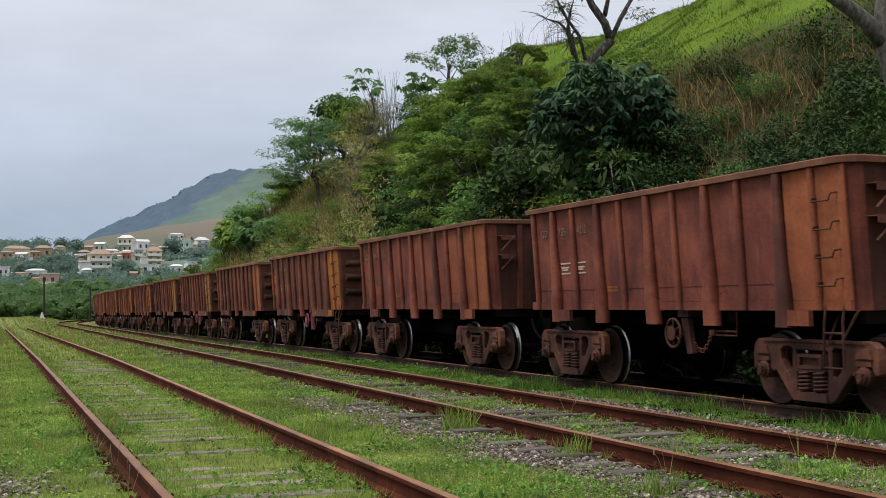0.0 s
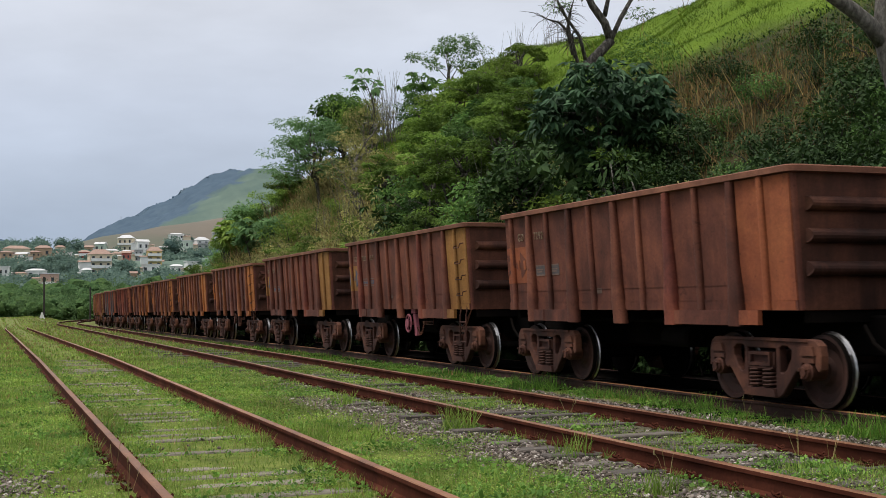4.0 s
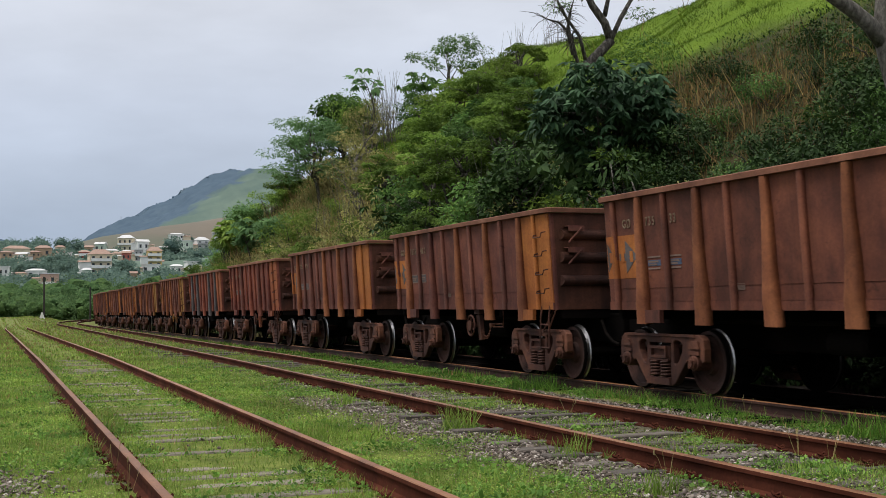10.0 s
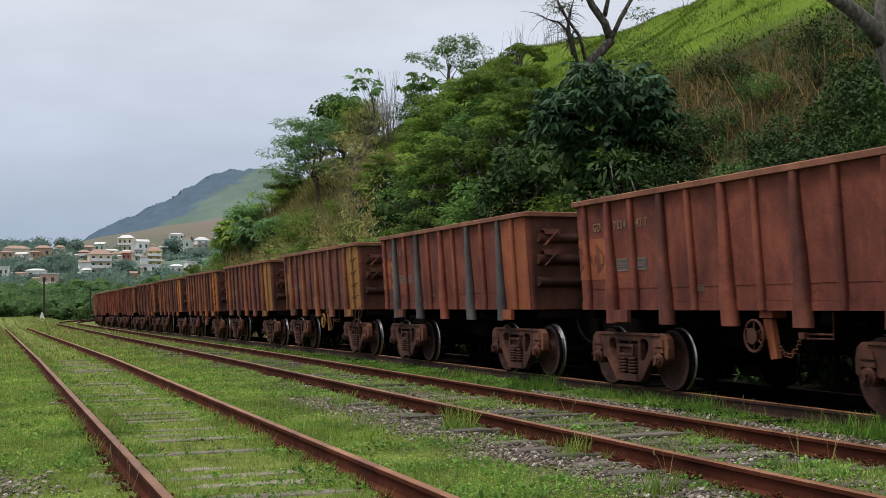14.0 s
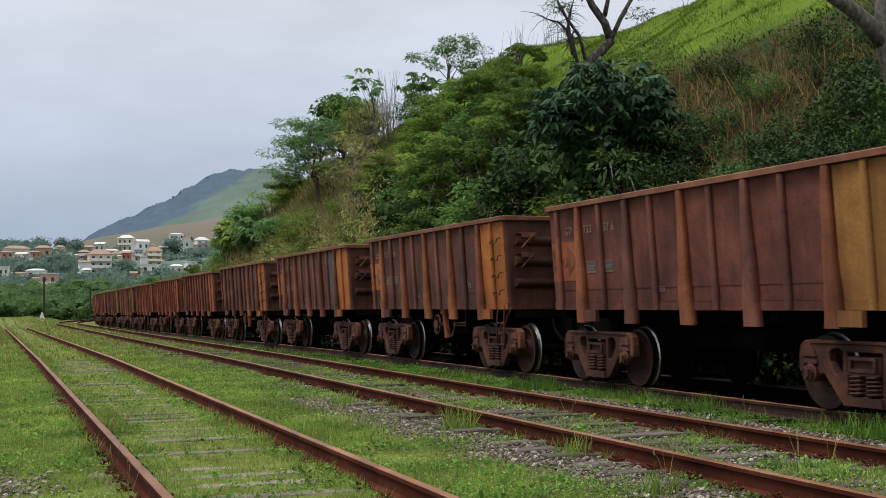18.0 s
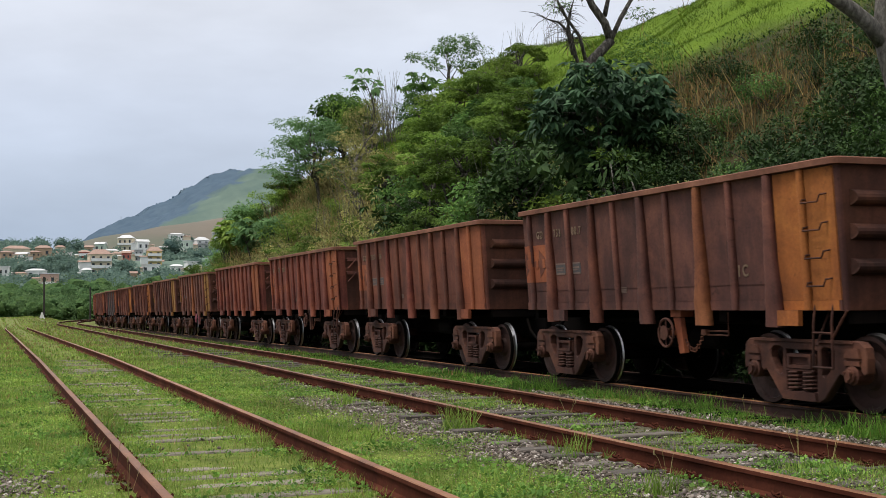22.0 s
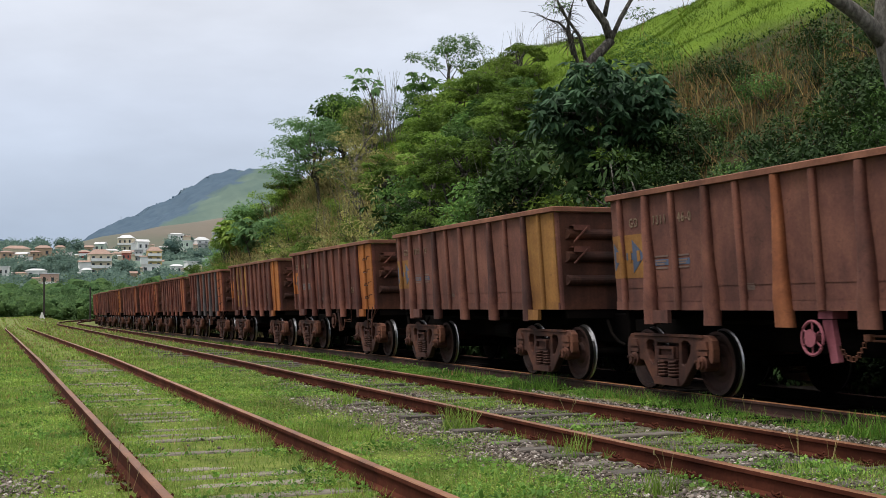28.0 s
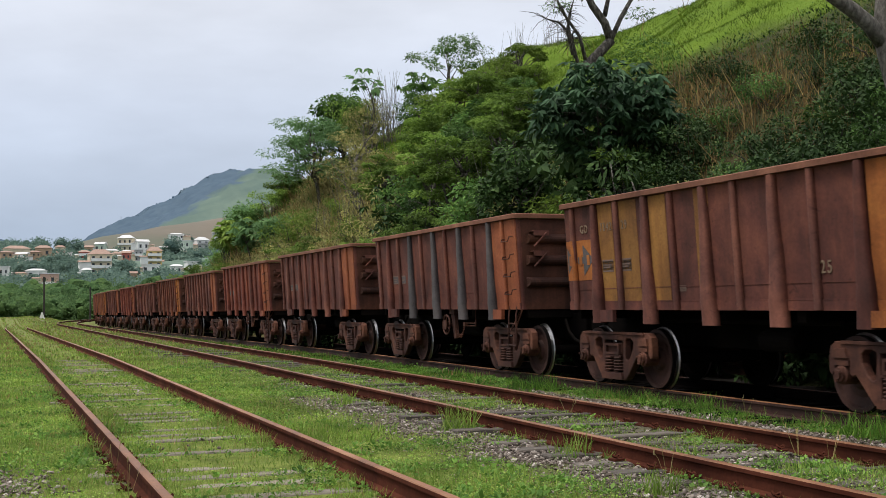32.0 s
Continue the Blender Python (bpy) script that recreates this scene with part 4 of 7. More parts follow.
def crest(w, colour, mark):
    """A painted field across the first rib, with two arrowheads and three small blocks."""
    p = part("crest_field", plate_bm(3.06, 3.965, 1.54, 2.14), colour, w, "faded painted field with a blocky crest")
    part("painted_rib", rib_bm(3.68, False, -1, (1.541, 2.139), 0.003), colour, p, smooth=True)
    z = 1.84
    for pts in ([(3.94, z + 0.20), (3.94, z - 0.20), (3.75, z)], [(3.60, z + 0.05), (3.42, z + 0.05), (3.42, z + 0.23), (3.10, z), (3.42, z - 0.23), (3.42, z - 0.05), (3.60, z - 0.05)]):
        flat_shape("crest_shape", pts, 0.003, 0.008, mark, p)
    for y in (3.88, 3.545, 3.30):
        flat_shape("crest_block", [(y, z + 0.075), (y - 0.085, z + 0.075), (y - 0.085, z - 0.075), (y, z - 0.075)], 0.005, 0.013, colour, p)


wagons, wheelsets = [], []
rng = random.Random(7)
base = {}
for k, (tone, end_paint, field, patch, stakes, number, smooth_end, steps, chalk) in enumerate(WAGONS):
    key = (k % 2 == 0, not smooth_end, bool(steps))
    if key not in base:
        base[key] = build_wagon(*key)
        wagons.append(base[key])
    else:
        wagons.append(copy_thing(base[key], Matrix()))
for k, (tone, end_paint, field, patch, stakes, number, smooth_end, steps, chalk) in enumerate(WAGONS):
    w = wagons[k]
    for o in w.children:
        nm = o.name.split(".")[0]
        if nm in ("tub", "rib", "stake_rib", "side_sill", "weld_seam", "gusset_plate"):
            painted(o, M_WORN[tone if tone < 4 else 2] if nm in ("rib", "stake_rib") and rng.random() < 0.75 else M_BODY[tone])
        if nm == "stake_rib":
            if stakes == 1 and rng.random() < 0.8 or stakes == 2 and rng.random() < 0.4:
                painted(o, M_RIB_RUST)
            elif stakes == 3 and rng.random() < 0.7:
                painted(o, M_GREY)
            elif rng.random() < 0.15:
                painted(o, M_BODY[(tone + 1) % 5])
        if nm == "brake_wheel" and k in (2, 4, 12, 20):
            for q in (o, *o.children):
                painted(q, M_YELLOW if k == 12 else M_PINK)
        if nm == "brake_lever" and k in (2, 4, 10, 12, 14, 16, 20):
            painted(o, {10: M_RED, 12: M_YELLOW, 14: M_RED, 16: M_RED}.get(k, M_PINK))
        if end_paint and nm in ("rib", "gusset_plate") and o.data.vertices[0].co.x < 0 and o.data.vertices[0].co.y < -2.8:
            painted(o, end_paint)
    words = "%s rusty ore wagon on rails" % TONES[tone] + (", hand-brake" if k % 2 == 0 else "")
    if end_paint:
        words += ", %s end panel" % {M_ORANGE: "orange", M_YELLOW: "yellow", M_RED: "bright rust"}[end_paint]
        part("painted_panel", plate_bm(-3.965, -3.50, SILL_Z + 0.111, TOP_Z - 0.01, 0.016), end_paint, w, "faded painted end panel")
        part("painted_panel", plate_bm(-3.38, -2.93, SILL_Z + 0.111, TOP_Z - 0.01, 0.016), end_paint, w)
        part("painted_panel", plate_bm(-3.93, -2.90, SILL_Z + 0.002, SILL_Z + 0.109, 0.019), end_paint, w)
    if 2 <= k <= 5:
        for y0, y1 in ((WIDE[0], WIDE[1]), (WIDE[3], WIDE[4])):
            bm = bmesh.new()
            box(bm, (-HALF_LO - 0.060, (y0 + y1) / 2, SILL_Z - 0.088), (0.05, abs(y0 - y1), 0.18))
            part("skirt_plate", bm, M_BODY[tone], w, "flat plate between two stakes below the sill")
    if k == 23:
        for y0, y1 in ((3.00, 2.46), (2.34, 1.76), (1.42, 0.99), (0.30, -0.02)):
            part("painted_panel", plate_bm(y1, y0, SILL_Z + 0.115, TOP_Z - 0.01), M_YELLOW, w)
    if k in (1, 15):
        part("painted_panel", plate_bm(-2.54, -2.02, SILL_Z + 0.115, TOP_Z - 0.01), M_GREY if k == 15 else M_RED, w)
    if field:
        crest(w, field, {M_YELLOW: M_BLUE, M_ORANGE: M_GREY}.get(field, M_BODY[0]))
    if k in (0, 1):
        part("stencil_patch", plate_bm(-3.28, -3.0, 1.46, 1.74) if k else plate_bm(-3.30, -3.06, 1.42, 1.66), M_WHITE, w, "pale worn sticker")
        part("stencil_patch", plate_bm(1.05, 1.36, 1.36, 1.44), M_ORANGE, w)
    if patch:
        for y0, y1 in ((2.83, 2.50), (2.30, 1.98)):
            if patch is M_BLUE:
                part("stencil_patch", plate_bm(y1, y0, 1.69, 1.77), M_BLUE, w, "faded blue stencil patch")
            elif patch is M_PALE:
                part("stencil_patch", plate_bm(y1, y0, 1.645, 1.822), M_GREY, w, "grey faded stencil patch")
            for z0, a in ((1.80, 0.0), (1.735, 0.05), (1.70, 0.09), (1.645, 0.02)):
                part("stencil_line", plate_bm(y1 + a, y0 - 0.4 * a, z0, z0 + 0.022, 0.007), M_PALE if patch in (M_BLUE, M_PALE) else patch, w, "faded stencil line")
    if field:
        part("stencil_patch", plate_bm(0.62, 0.84, 1.34, 1.42), M_PALE, w)
    if number:
        lettering("GD", 3.46, 2.24, 0.17, M_LETTER, w)
        for piece, y in zip(number.split(), (2.83, 2.20)):
            lettering(piece, y, 2.24, 0.17, M_LETTER, w)
        lettering("E", -0.86, SILL_Z + 0.02, 0.11, M_LETTER, w, "sill_letter")
    if chalk:
        lettering(chalk, -2.10, 1.50, 0.20, M_LETTER, w, "chalk_mark")
    tagged(w, words, "freight wagon", group="wagons of the ore train")
    wheelsets += [o for o in w.children_recursive if o.name.split(".")[0] == "wheelset"]


def travelled(t):
    return -1.1636e-4 * t ** 3 + 3.0524e-3 * t ** 2 + 7.10819 * t - 0.015


def wagon_pose(k, t):
    s = 18.245 - BODY_HALF + PITCH_LEN * k - travelled(t)
    a, b = bend(s - BOGIE_Y, TRAIN_X), bend(s + BOGIE_Y, TRAIN_X)
    turn = math.atan2(b[0] - a[0], b[1] - a[1])
    return pose((a[0] + b[0]) / 2, (a[1] + b[1]) / 2, RAIL_TOP + sag((a[1] + b[1]) / 2), 0, 0, -math.degrees(turn))


def motions():
    times = [0.5 * k for k in range(65)]
    for k, w in enumerate(wagons):
        walk(w, [(t, wagon_pose(k, t)) for t in times])
    ticks = [k / 15 for k in range(481)]
    angles = [math.degrees(travelled(t) / WHEEL_R) for t in ticks]
    for w in wheelsets:
        at = w.location.copy()
        walk(w, [(t, pose(at.x, at.y, at.z, a + 40 * at.y, 0, 0)) for t, a in zip(ticks, angles)])


# ---- track details ----
def sleeper_mesh(material):
    bm = bmesh.new()
    box(bm, (0, 0, -0.06), (2.75, 0.23, 0.14), bevel=0.012)
    for v in bm.verts:
        v.co.z += 0.010 * noise.noise(v.co * 3.1)
    me = bpy.data.meshes.new("sleeper")
    bm.to_mesh(me)
    bm.free()
    me.materials.append(material)
    return me


def clip_mesh():
    bm = bmesh.new()
    box(bm, (0, 0, 0.010), (0.10, 0.14, 0.018))
    pts = [(0.034 * math.cos(a), 0.032 * math.sin(a), 0.036 + 0.014 * math.cos(2 * a)) for a in (2 * math.pi * k / 8 for k in range(9))]
    tube(bm, pts, 0.010, 4, caps=False)
    me = bpy.data.meshes.new("rail_clip")
    bm.to_mesh(me)
    bm.free()
    me.materials.append(M_RAIL)
    return me


# sleepers under the train get a near-black that paints in its shade
SLEEPER_SHADED = sleeper_mesh(M_DARK)
SLEEPER, SLEEPER_DARK, CLIP = sleeper_mesh(M_SLEEPER), sleeper_mesh(M_SLEEPER_DARK), clip_mesh()
rng = random.Random(11)
for track, key, far, lift, clip_far in ((TRACK_NEAR, "near", 34, -0.010, 20), (TRACK_MID, "middle", 40, 0.012, 24), (TRACK_TRAIN, "train", 40, 0.0, 0)):
    xc = sum(TRACKS[key]) / 2
    y = 4.2
    while y < far:
        ob = new("sleeper", {"near": SLEEPER, "middle": SLEEPER_DARK, "train": SLEEPER_SHADED}[key])
        ob.parent = track
        ob.matrix_basis = pose(xc + rng.uniform(-0.06, 0.06), y, float(dip(xc, y)) + lift + rng.uniform(-0.024, 0.016), 0, rng.uniform(-0.5, 0.5), rng.uniform(-1.6, 1.6))
        if key == "near":
            ob.scale = (0.80, 1.0, 1.0)
        if y < clip_far:
            for x in TRACKS[key]:
                for s in (-1, 1):
                    o = new("rail_clip", CLIP)
                    o.parent = track
                    o.matrix_basis = pose(x + s * 0.115, y + rng.uniform(-0.03, 0.03), lift + 0.012, rng.uniform(-9, 9), rng.uniform(-9, 9), rng.uniform(-20, 20))
        y += 0.575 + rng.uniform(-0.03, 0.03)

# ---- ballast and grass ----
nr = np.random.default_rng(5)


def np_noise(x, y, f, ox=0.0):
    """Smooth value noise on arrays."""
    tab = np.random.default_rng(int(ox * 10) + 3).random((64, 64))
    u, v = x * f + ox, y * f + ox * 1.7
    i, j = np.floor(u).astype(int), np.floor(v).astype(int)
    a, b = u - i, v - j
    a, b = a * a * (3 - 2 * a), b * b * (3 - 2 * b)
    g = lambda p, q: tab[p % 64, q % 64]
    return (g(i, j) * (1 - a) + g(i + 1, j) * a) * (1 - b) + (g(i, j + 1) * (1 - a) + g(i + 1, j + 1) * a) * b


def gravel_amount(x, y):
    """How stony the ground is: strips along the middle track, thin patches elsewhere."""
    patchy = np_noise(x, y, 0.8, 7.0)
    strip = np.exp(-((x - 4.60) / 0.55) ** 2) * 1.10 * np.clip((19 - y) / 5, 0, 1) * np.clip((y - 3.5) / 6, 0.3, 1) + np.exp(-((x - 5.9) / 0.85) ** 4) * 0.50 * np.clip((24 - y) / 8, 0, 1) * np.clip((y - 4.5) / 5, 0.3, 1) + np.exp(-((x - 7.50) / 0.52) ** 4) * 1.5 * np.clip((19 - y) / 5, 0, 1)
    spots = np.clip((np_noise(x, y, 0.45, 2.0) - 0.78) * 4, 0, 1) * 0.10
    left = np.exp(-((x - 0.02) / 0.40) ** 2 - ((y - 9.9) / 1.0) ** 2) * 2.0
    return np.clip(strip * (0.40 + 1.2 * patchy) + spots * 0.3 + left * 0.5, 0, 1)


def on_rail(x):
    return np.min([np.abs(x - r) for k in TRACKS for r in TRACKS[k]], axis=0) < 0.085


def stones():
    n = 150000
    y = 5.2 + 24 * nr.random(n) ** 1.5
    x = nr.uniform(-1.2, 8.6, n)
    keep = (nr.random(n) < gravel_amount(x, y) * 0.95) & ~on_rail(x)
    x, y = x[keep][:30000], y[keep][:30000]
    n = len(x)
    g = (1 + 5 ** 0.5) / 2
    ico = np.array([(-1, g, 0), (1, g, 0), (-1, -g, 0), (1, -g, 0), (0, -1, g), (0, 1, g), (0, -1, -g), (0, 1, -g), (g, 0, -1), (g, 0, 1), (-g, 0, -1), (-g, 0, 1)]) / 1.9
    tri = np.array([(0, 11, 5), (0, 5, 1), (0, 1, 7), (0, 7, 10), (0, 10, 11), (1, 5, 9), (5, 11, 4), (11, 10, 2), (10, 7, 6), (7, 1, 8),
                    (3, 9, 4), (3, 4, 2), (3, 2, 6), (3, 6, 8), (3, 8, 9), (4, 9, 5), (2, 4, 11), (6, 2, 10), (8, 6, 7), (9, 8, 1)])
    r = 0.008 + 0.016 * nr.random(n) ** 2.4
    v = ico[None] * (0.65 + 0.6 * nr.random((n, 12, 1))) * r[:, None, None] * np.stack([1 + 0.6 * nr.random(n), 0.8 + 0.4 * nr.random(n), 0.55 + 0.4 * nr.random(n)], 1)[:, None, :]
    a = nr.uniform(0, 6.28, n)
    c, s = np.cos(a)[:, None], np.sin(a)[:, None]
    vx, vy = v[..., 0] * c - v[..., 1] * s, v[..., 0] * s + v[..., 1] * c
    tx = nr.normal(size=(n, 1)) * 0.3
    vz = v[..., 2] + tx * vx
    z = 0.004 + r * 0.35
    V = np.stack([vx + x[:, None], vy + y[:, None], vz + z[:, None]], -1).reshape(-1, 3)
    F = (tri[None] + 12 * np.arange(n)[:, None, None]).reshape(-1, 3)
    m, nt, b = nodes_of("ballast_stones")
    col = ramp_node(nt, island_of(nt), [(0.0, (0.036, 0.025, 0.019)), (0.4, (0.105, 0.080, 0.064)), (0.82, (0.215, 0.178, 0.150)), (1.0, (0.42, 0.37, 0.33))])
    col = mix_node(nt, 0.4, col, ramp_node(nt, noise_node(nt, 40, 4), [(0.3, (0.3, 0.3, 0.3)), (0.7, (0.7, 0.7, 0.7))]), "OVERLAY")
    nt.links.new(col, b.inputs["Base Color"])
    b.inputs["Roughness"].default_value = 0.9
    ob = raw("ballast", V.tolist(), F.tolist(), m)
    tagged(ob, "grey and tan crushed stones lying between the rails", "gravel", kind="stuff")


stones()


def unit(v):
    return v / np.maximum(np.linalg.norm(v, axis=-1, keepdims=True), 1e-9)


def leaf_quads(p, d, L, W, r):
    """Kite-shaped leaves at p, pointing along d."""
    side = unit(np.cross(d, r.normal(size=d.shape) * 0.45 + np.array([-0.25, 0, 1.0])))
    L, W = L[:, None], W[:, None]
    bend_ = np.array([0, 0, -1.0]) * L * 0.12
    return np.stack([p, p + d * L * 0.5 + side * W * 0.5, p + d * L + bend_, p + d * L * 0.5 - side * W * 0.5], 1)


def blades(x, y, z, h, w, lean, r):
    """Grass blades as narrow tapering quads."""
    n = len(x)
    a = r.uniform(0, 6.28, n)
    d = np.stack([np.cos(a), np.sin(a), np.zeros(n)], 1)
    t = r.uniform(0, 6.28, n)
    off = np.stack([np.cos(t), np.sin(t), np.zeros(n)], 1) * (lean * h * r.random(n))[:, None]
    p = np.stack([x, y, z], 1)
    tip = p + off + np.stack([np.zeros(n), np.zeros(n), h], 1)
    return np.stack([p - d * w[:, None], p + d * w[:, None], tip + d * (w * 0.25)[:, None], tip - d * (w * 0.25)[:, None]], 1)


def lush(x):
    """Taller growth beside the rails and along the train."""
    g = np.exp(-((x - 8.45) / 0.26) ** 2) * 1.5
    for k in ("near", "middle"):
        for q in TRACKS[k]:
            g = g + 0.55 * np.exp(-((np.abs(x - q) - 0.16) / 0.10) ** 2)
    return g


def meadow():
    out, dry, green = [], [], []
    for n, y0, y1, hs, ws in ((170000, 5.0, 11, 0.028, 0.0030), (150000, 11, 19, 0.033, 0.0046), (100000, 19, 34, 0.038, 0.009), (60000, 34, 70, 0.045, 0.018), (46000, 70, 168, 0.06, 0.035)):
        y = nr.uniform(y0, y1, n)
        x = nr.uniform(-0.9, 0.66, n)
        x = np.where(x < 0, x * np.maximum(2.0, 0.11 * y), x * (y + 4))
        x = np.where(x > 8.66, nr.uniform(-0.5, 8.66, n), x)
        g = gravel_amount(x, y)
        patch = np_noise(x, y, 0.9, 4.0) * 0.6 + np_noise(x, y, 2.6, 9.0) * 0.4
        inner = np.abs(x - 1.95) < 0.42
        keep = (nr.random(n) < (1.05 - 1.12 * g) * np.where((x > 4.9) & (x < 7.1) & (y < 26), np.clip((patch - 0.42) * 5, 0.03, 1), 1.0) * np.clip((patch - 0.10) * 3.2, 0.25, 1) * np.where(x > 7.25, np.clip((patch - 0.30) * 5, 0.05, 1), 1.0) * np.where((x > 6.9) & (x < 7.72 + 0.55 * patch) & (y < 17), 0.10, 1.0) * np.where(inner, 0.30, 1.0)) & ~on_rail(x)
        x, y, patch = x[keep], y[keep], patch[keep]
        k = len(x)
        lu = lush(x) * np.clip((26 - y) / 12, 0.1, 1)
        h = hs * (0.45 + 1.1 * nr.random(k)) * (0.35 + 0.9 * patch + 1.1 * np_noise(x, y, 4.3, 12.0) ** 2) * (1 + 1.5 * lu * np.clip(patch * 1.6, 0.2, 1))
        q = blades(x, y, dip(x, y) + rise(x, y) - 0.02, h + 0.02, ws * (0.6 + 0.8 * nr.random(k)), 0.9, nr)
        is_dry = nr.random(k) < np.where(y > 45, 0.35, 0.12)
        deep = (x > 7.25) & ~is_dry
        green.append(q[deep])
        out.append(q[~is_dry & ~deep])
        dry.append(q[is_dry])
    n = 210000
    y = 5 + 21 * nr.random(n) ** 1.4
    x = nr.uniform(-1.6, 8.6, n)
    keep = (nr.random(n) < (1.0 - 1.15 * gravel_amount(x, y)) * np.where((x > 6.9) & (x < 7.95) & (y < 17), 0.15, 1.0)) & ~on_rail(x) & (nr.random(n) < np.clip(np_noise(x, y, 1.7, 6.0) * 2.2 - 0.5, 0.05, 1) * np.where(np.abs(x - 1.95) < 0.42, 0.35, 1.0))
    x, y = x[keep], y[keep]
    n = len(x)
    d = unit(nr.normal(size=(n, 3)) * np.array([1, 1, 0.35]))
    flake = leaf_quads(np.stack([x, y, dip(x, y) + 0.012 + 0.03 * nr.random(n)], 1), d, (0.010 + 0.0009 * y) * (0.6 + nr.random(n)), (0.007 + 0.0006 * y) * (0.6 + nr.random(n)), nr)
    out.append(flake[x < 7.25])
    green.append(flake[x >= 7.25])
    tagged(cards("grass", np.concatenate(out), M_GRASS), "short uneven green grass between the tracks", "grass", kind="stuff")
    tagged(cards("trackside_grass", np.concatenate(green), M_LUSH), "lush deep green grass along the running track", "grass", kind="stuff")
    tagged(cards("dry_grass", np.concatenate(dry), M_GRASS_DRY), "scattered straw-coloured dry grass blades", "grass", kind="stuff")


meadow()


def weeds():
    """Low broad-leaved rosettes and clover patches scattered over the yard."""
    r = np.random.default_rng(33)
    n = 26000
    y = 5.2 + 24 * r.random(n) ** 1.5
    x = r.uniform(-1.4, 8.62, n)
    cover = np.clip(np_noise(x, y, 1.3, 15.0) * 2.6 - 1.25, 0, 1) * (1 - 0.9 * gravel_amount(x, y)) * np.where(x > 7.95, 1.6, np.where(x > 6.9, 0.15, 1.0)) * np.where(np.abs(x - 1.9) < 0.5, 0.45, 1.0)
    keep = (r.random(n) < cover) & ~on_rail(x)
    x, y = x[keep][:5200], y[keep][:5200]
    n, m = len(x), 9
    size = (0.016 + 0.034 * r.random(n) ** 2) * np.where(x > 7.95, 1.25, 1.0)
    a = r.uniform(0, 6.28, (n, m))
    d = unit(np.stack([np.cos(a), np.sin(a), r.uniform(0.1, 1.3, (n, m))], -1))
    rad = size[:, None, None] * r.uniform(0.2, 1.6, (n, m, 1))
    c = np.stack([x, y, dip(x, y)], -1)[:, None, :] + d * rad
    c[..., 2] = dip(x, y)[:, None] + np.abs(c[..., 2] - dip(x, y)[:, None]) * 0.8 + 0.01
    L = np.repeat(size, m) * r.uniform(0.7, 1.5, n * m)
    tagged(cards("weeds", leaf_quads(c.reshape(-1, 3), d.reshape(-1, 3), L, L * 0.62, r), M_WEED), "low broad-leaved green weeds among the grass", "weed", kind="stuff")
    # short tussocks of longer grass
    n = 900
    y = 5.4 + 16 * r.random(n) ** 1.3
    x = r.uniform(-1.2, 8.6, n)
    keep = (r.random(n) < np.where(x > 7.95, 1.0, np.where(x > 6.9, 0.08, 0.45)) * (1 - 0.5 * gravel_amount(x, y))) & ~on_rail(x) & (np.abs(x - 1.9) > 0.45)
    x, y = x[keep], y[keep]
    n, m = len(x), 26
    h = (0.05 + 0.09 * r.random(n) ** 2) * np.where(x > 7.95, 1.2, 1.0)
    bx = (x[:, None] + r.normal(size=(n, m)) * 0.045).ravel()
    by = (y[:, None] + r.normal(size=(n, m)) * 0.045).ravel()
    q = blades(bx, by, np.full(n * m, -0.01), np.repeat(h, m) * r.uniform(0.5, 1.2, n * m), np.full(n * m, 0.0035), 1.3, r)
    lush_ = np.repeat(x > 7.95, m)
    tagged(cards("tussocks", q[~lush_], M_WEED), "small tussocks of longer green grass", "grass", kind="stuff")
    tagged(cards("tussocks", q[lush_], M_LUSH), "deep green tussocks along the running track", "grass", kind="stuff")


weeds()


def tuft(x, y, n, h, spread, label):
    a, r = nr.uniform(0, 6.28, n), spread * np.sqrt(nr.random(n))
    q = blades(x + r * np.cos(a), y + r * np.sin(a), np.full(n, -0.01), h * (0.5 + 0.6 * nr.random(n)), np.full(n, 0.006), 0.8, nr)
    tagged(cards("grass_tuft", q, M_LUSH if x > 7.25 else M_GRASS), label, "weed", kind="stuff")


for x, y, n, h, sp in ((4.75, 12.4, 120, 0.30, 0.22), (4.9, 9.9, 70, 0.22, 0.18), (4.55, 16.2, 60, 0.22, 0.16), (5.7, 9.6, 90, 0.14, 0.35), (6.2, 12.2, 110, 0.13, 0.4), (8.35, 10.1, 160, 0.26, 0.28), (8.05, 17.6, 220, 0.26, 0.40),
                       (4.5, 7.7, 60, 0.20, 0.14), (6.1, 8.0, 80, 0.16, 0.3), (7.6, 11.7, 90, 0.2, 0.3), (2.4, 6.6, 80, 0.12, 0.3), (0.2, 8.4, 120, 0.14, 0.4), (0.75, 6.8, 80, 0.16, 0.2), (3.6, 9.0, 150, 0.12, 0.5), (3.4, 12.5, 220, 0.15, 0.7)):
    tuft(x, y, n, h, sp, "tuft of long green grass among stones beside a rail")


def thin_weed(x, y, h):
    bm = bmesh.new()
    for k in range(3):
        dx, dy = nr.uniform(-0.1, 0.1, 2)
        tube(bm, [(x + 0.2 * dx, y + 0.2 * dy, 0), (x + 0.7 * dx, y + 0.7 * dy, h * 0.6), (x + dx, y + dy, h * (0.8 + 0.1 * k))], [0.003, 0.002, 0.0015], 4)
        box(bm, (x + dx, y + dy, h * (0.8 + 0.1 * k)), (0.007, 0.007, 0.04))
    tagged(part("weed_stalk", bm, M_BRUSH), "thin dry seed stalks beside a rusty rail", "weed", group="weed stalks by the rails")


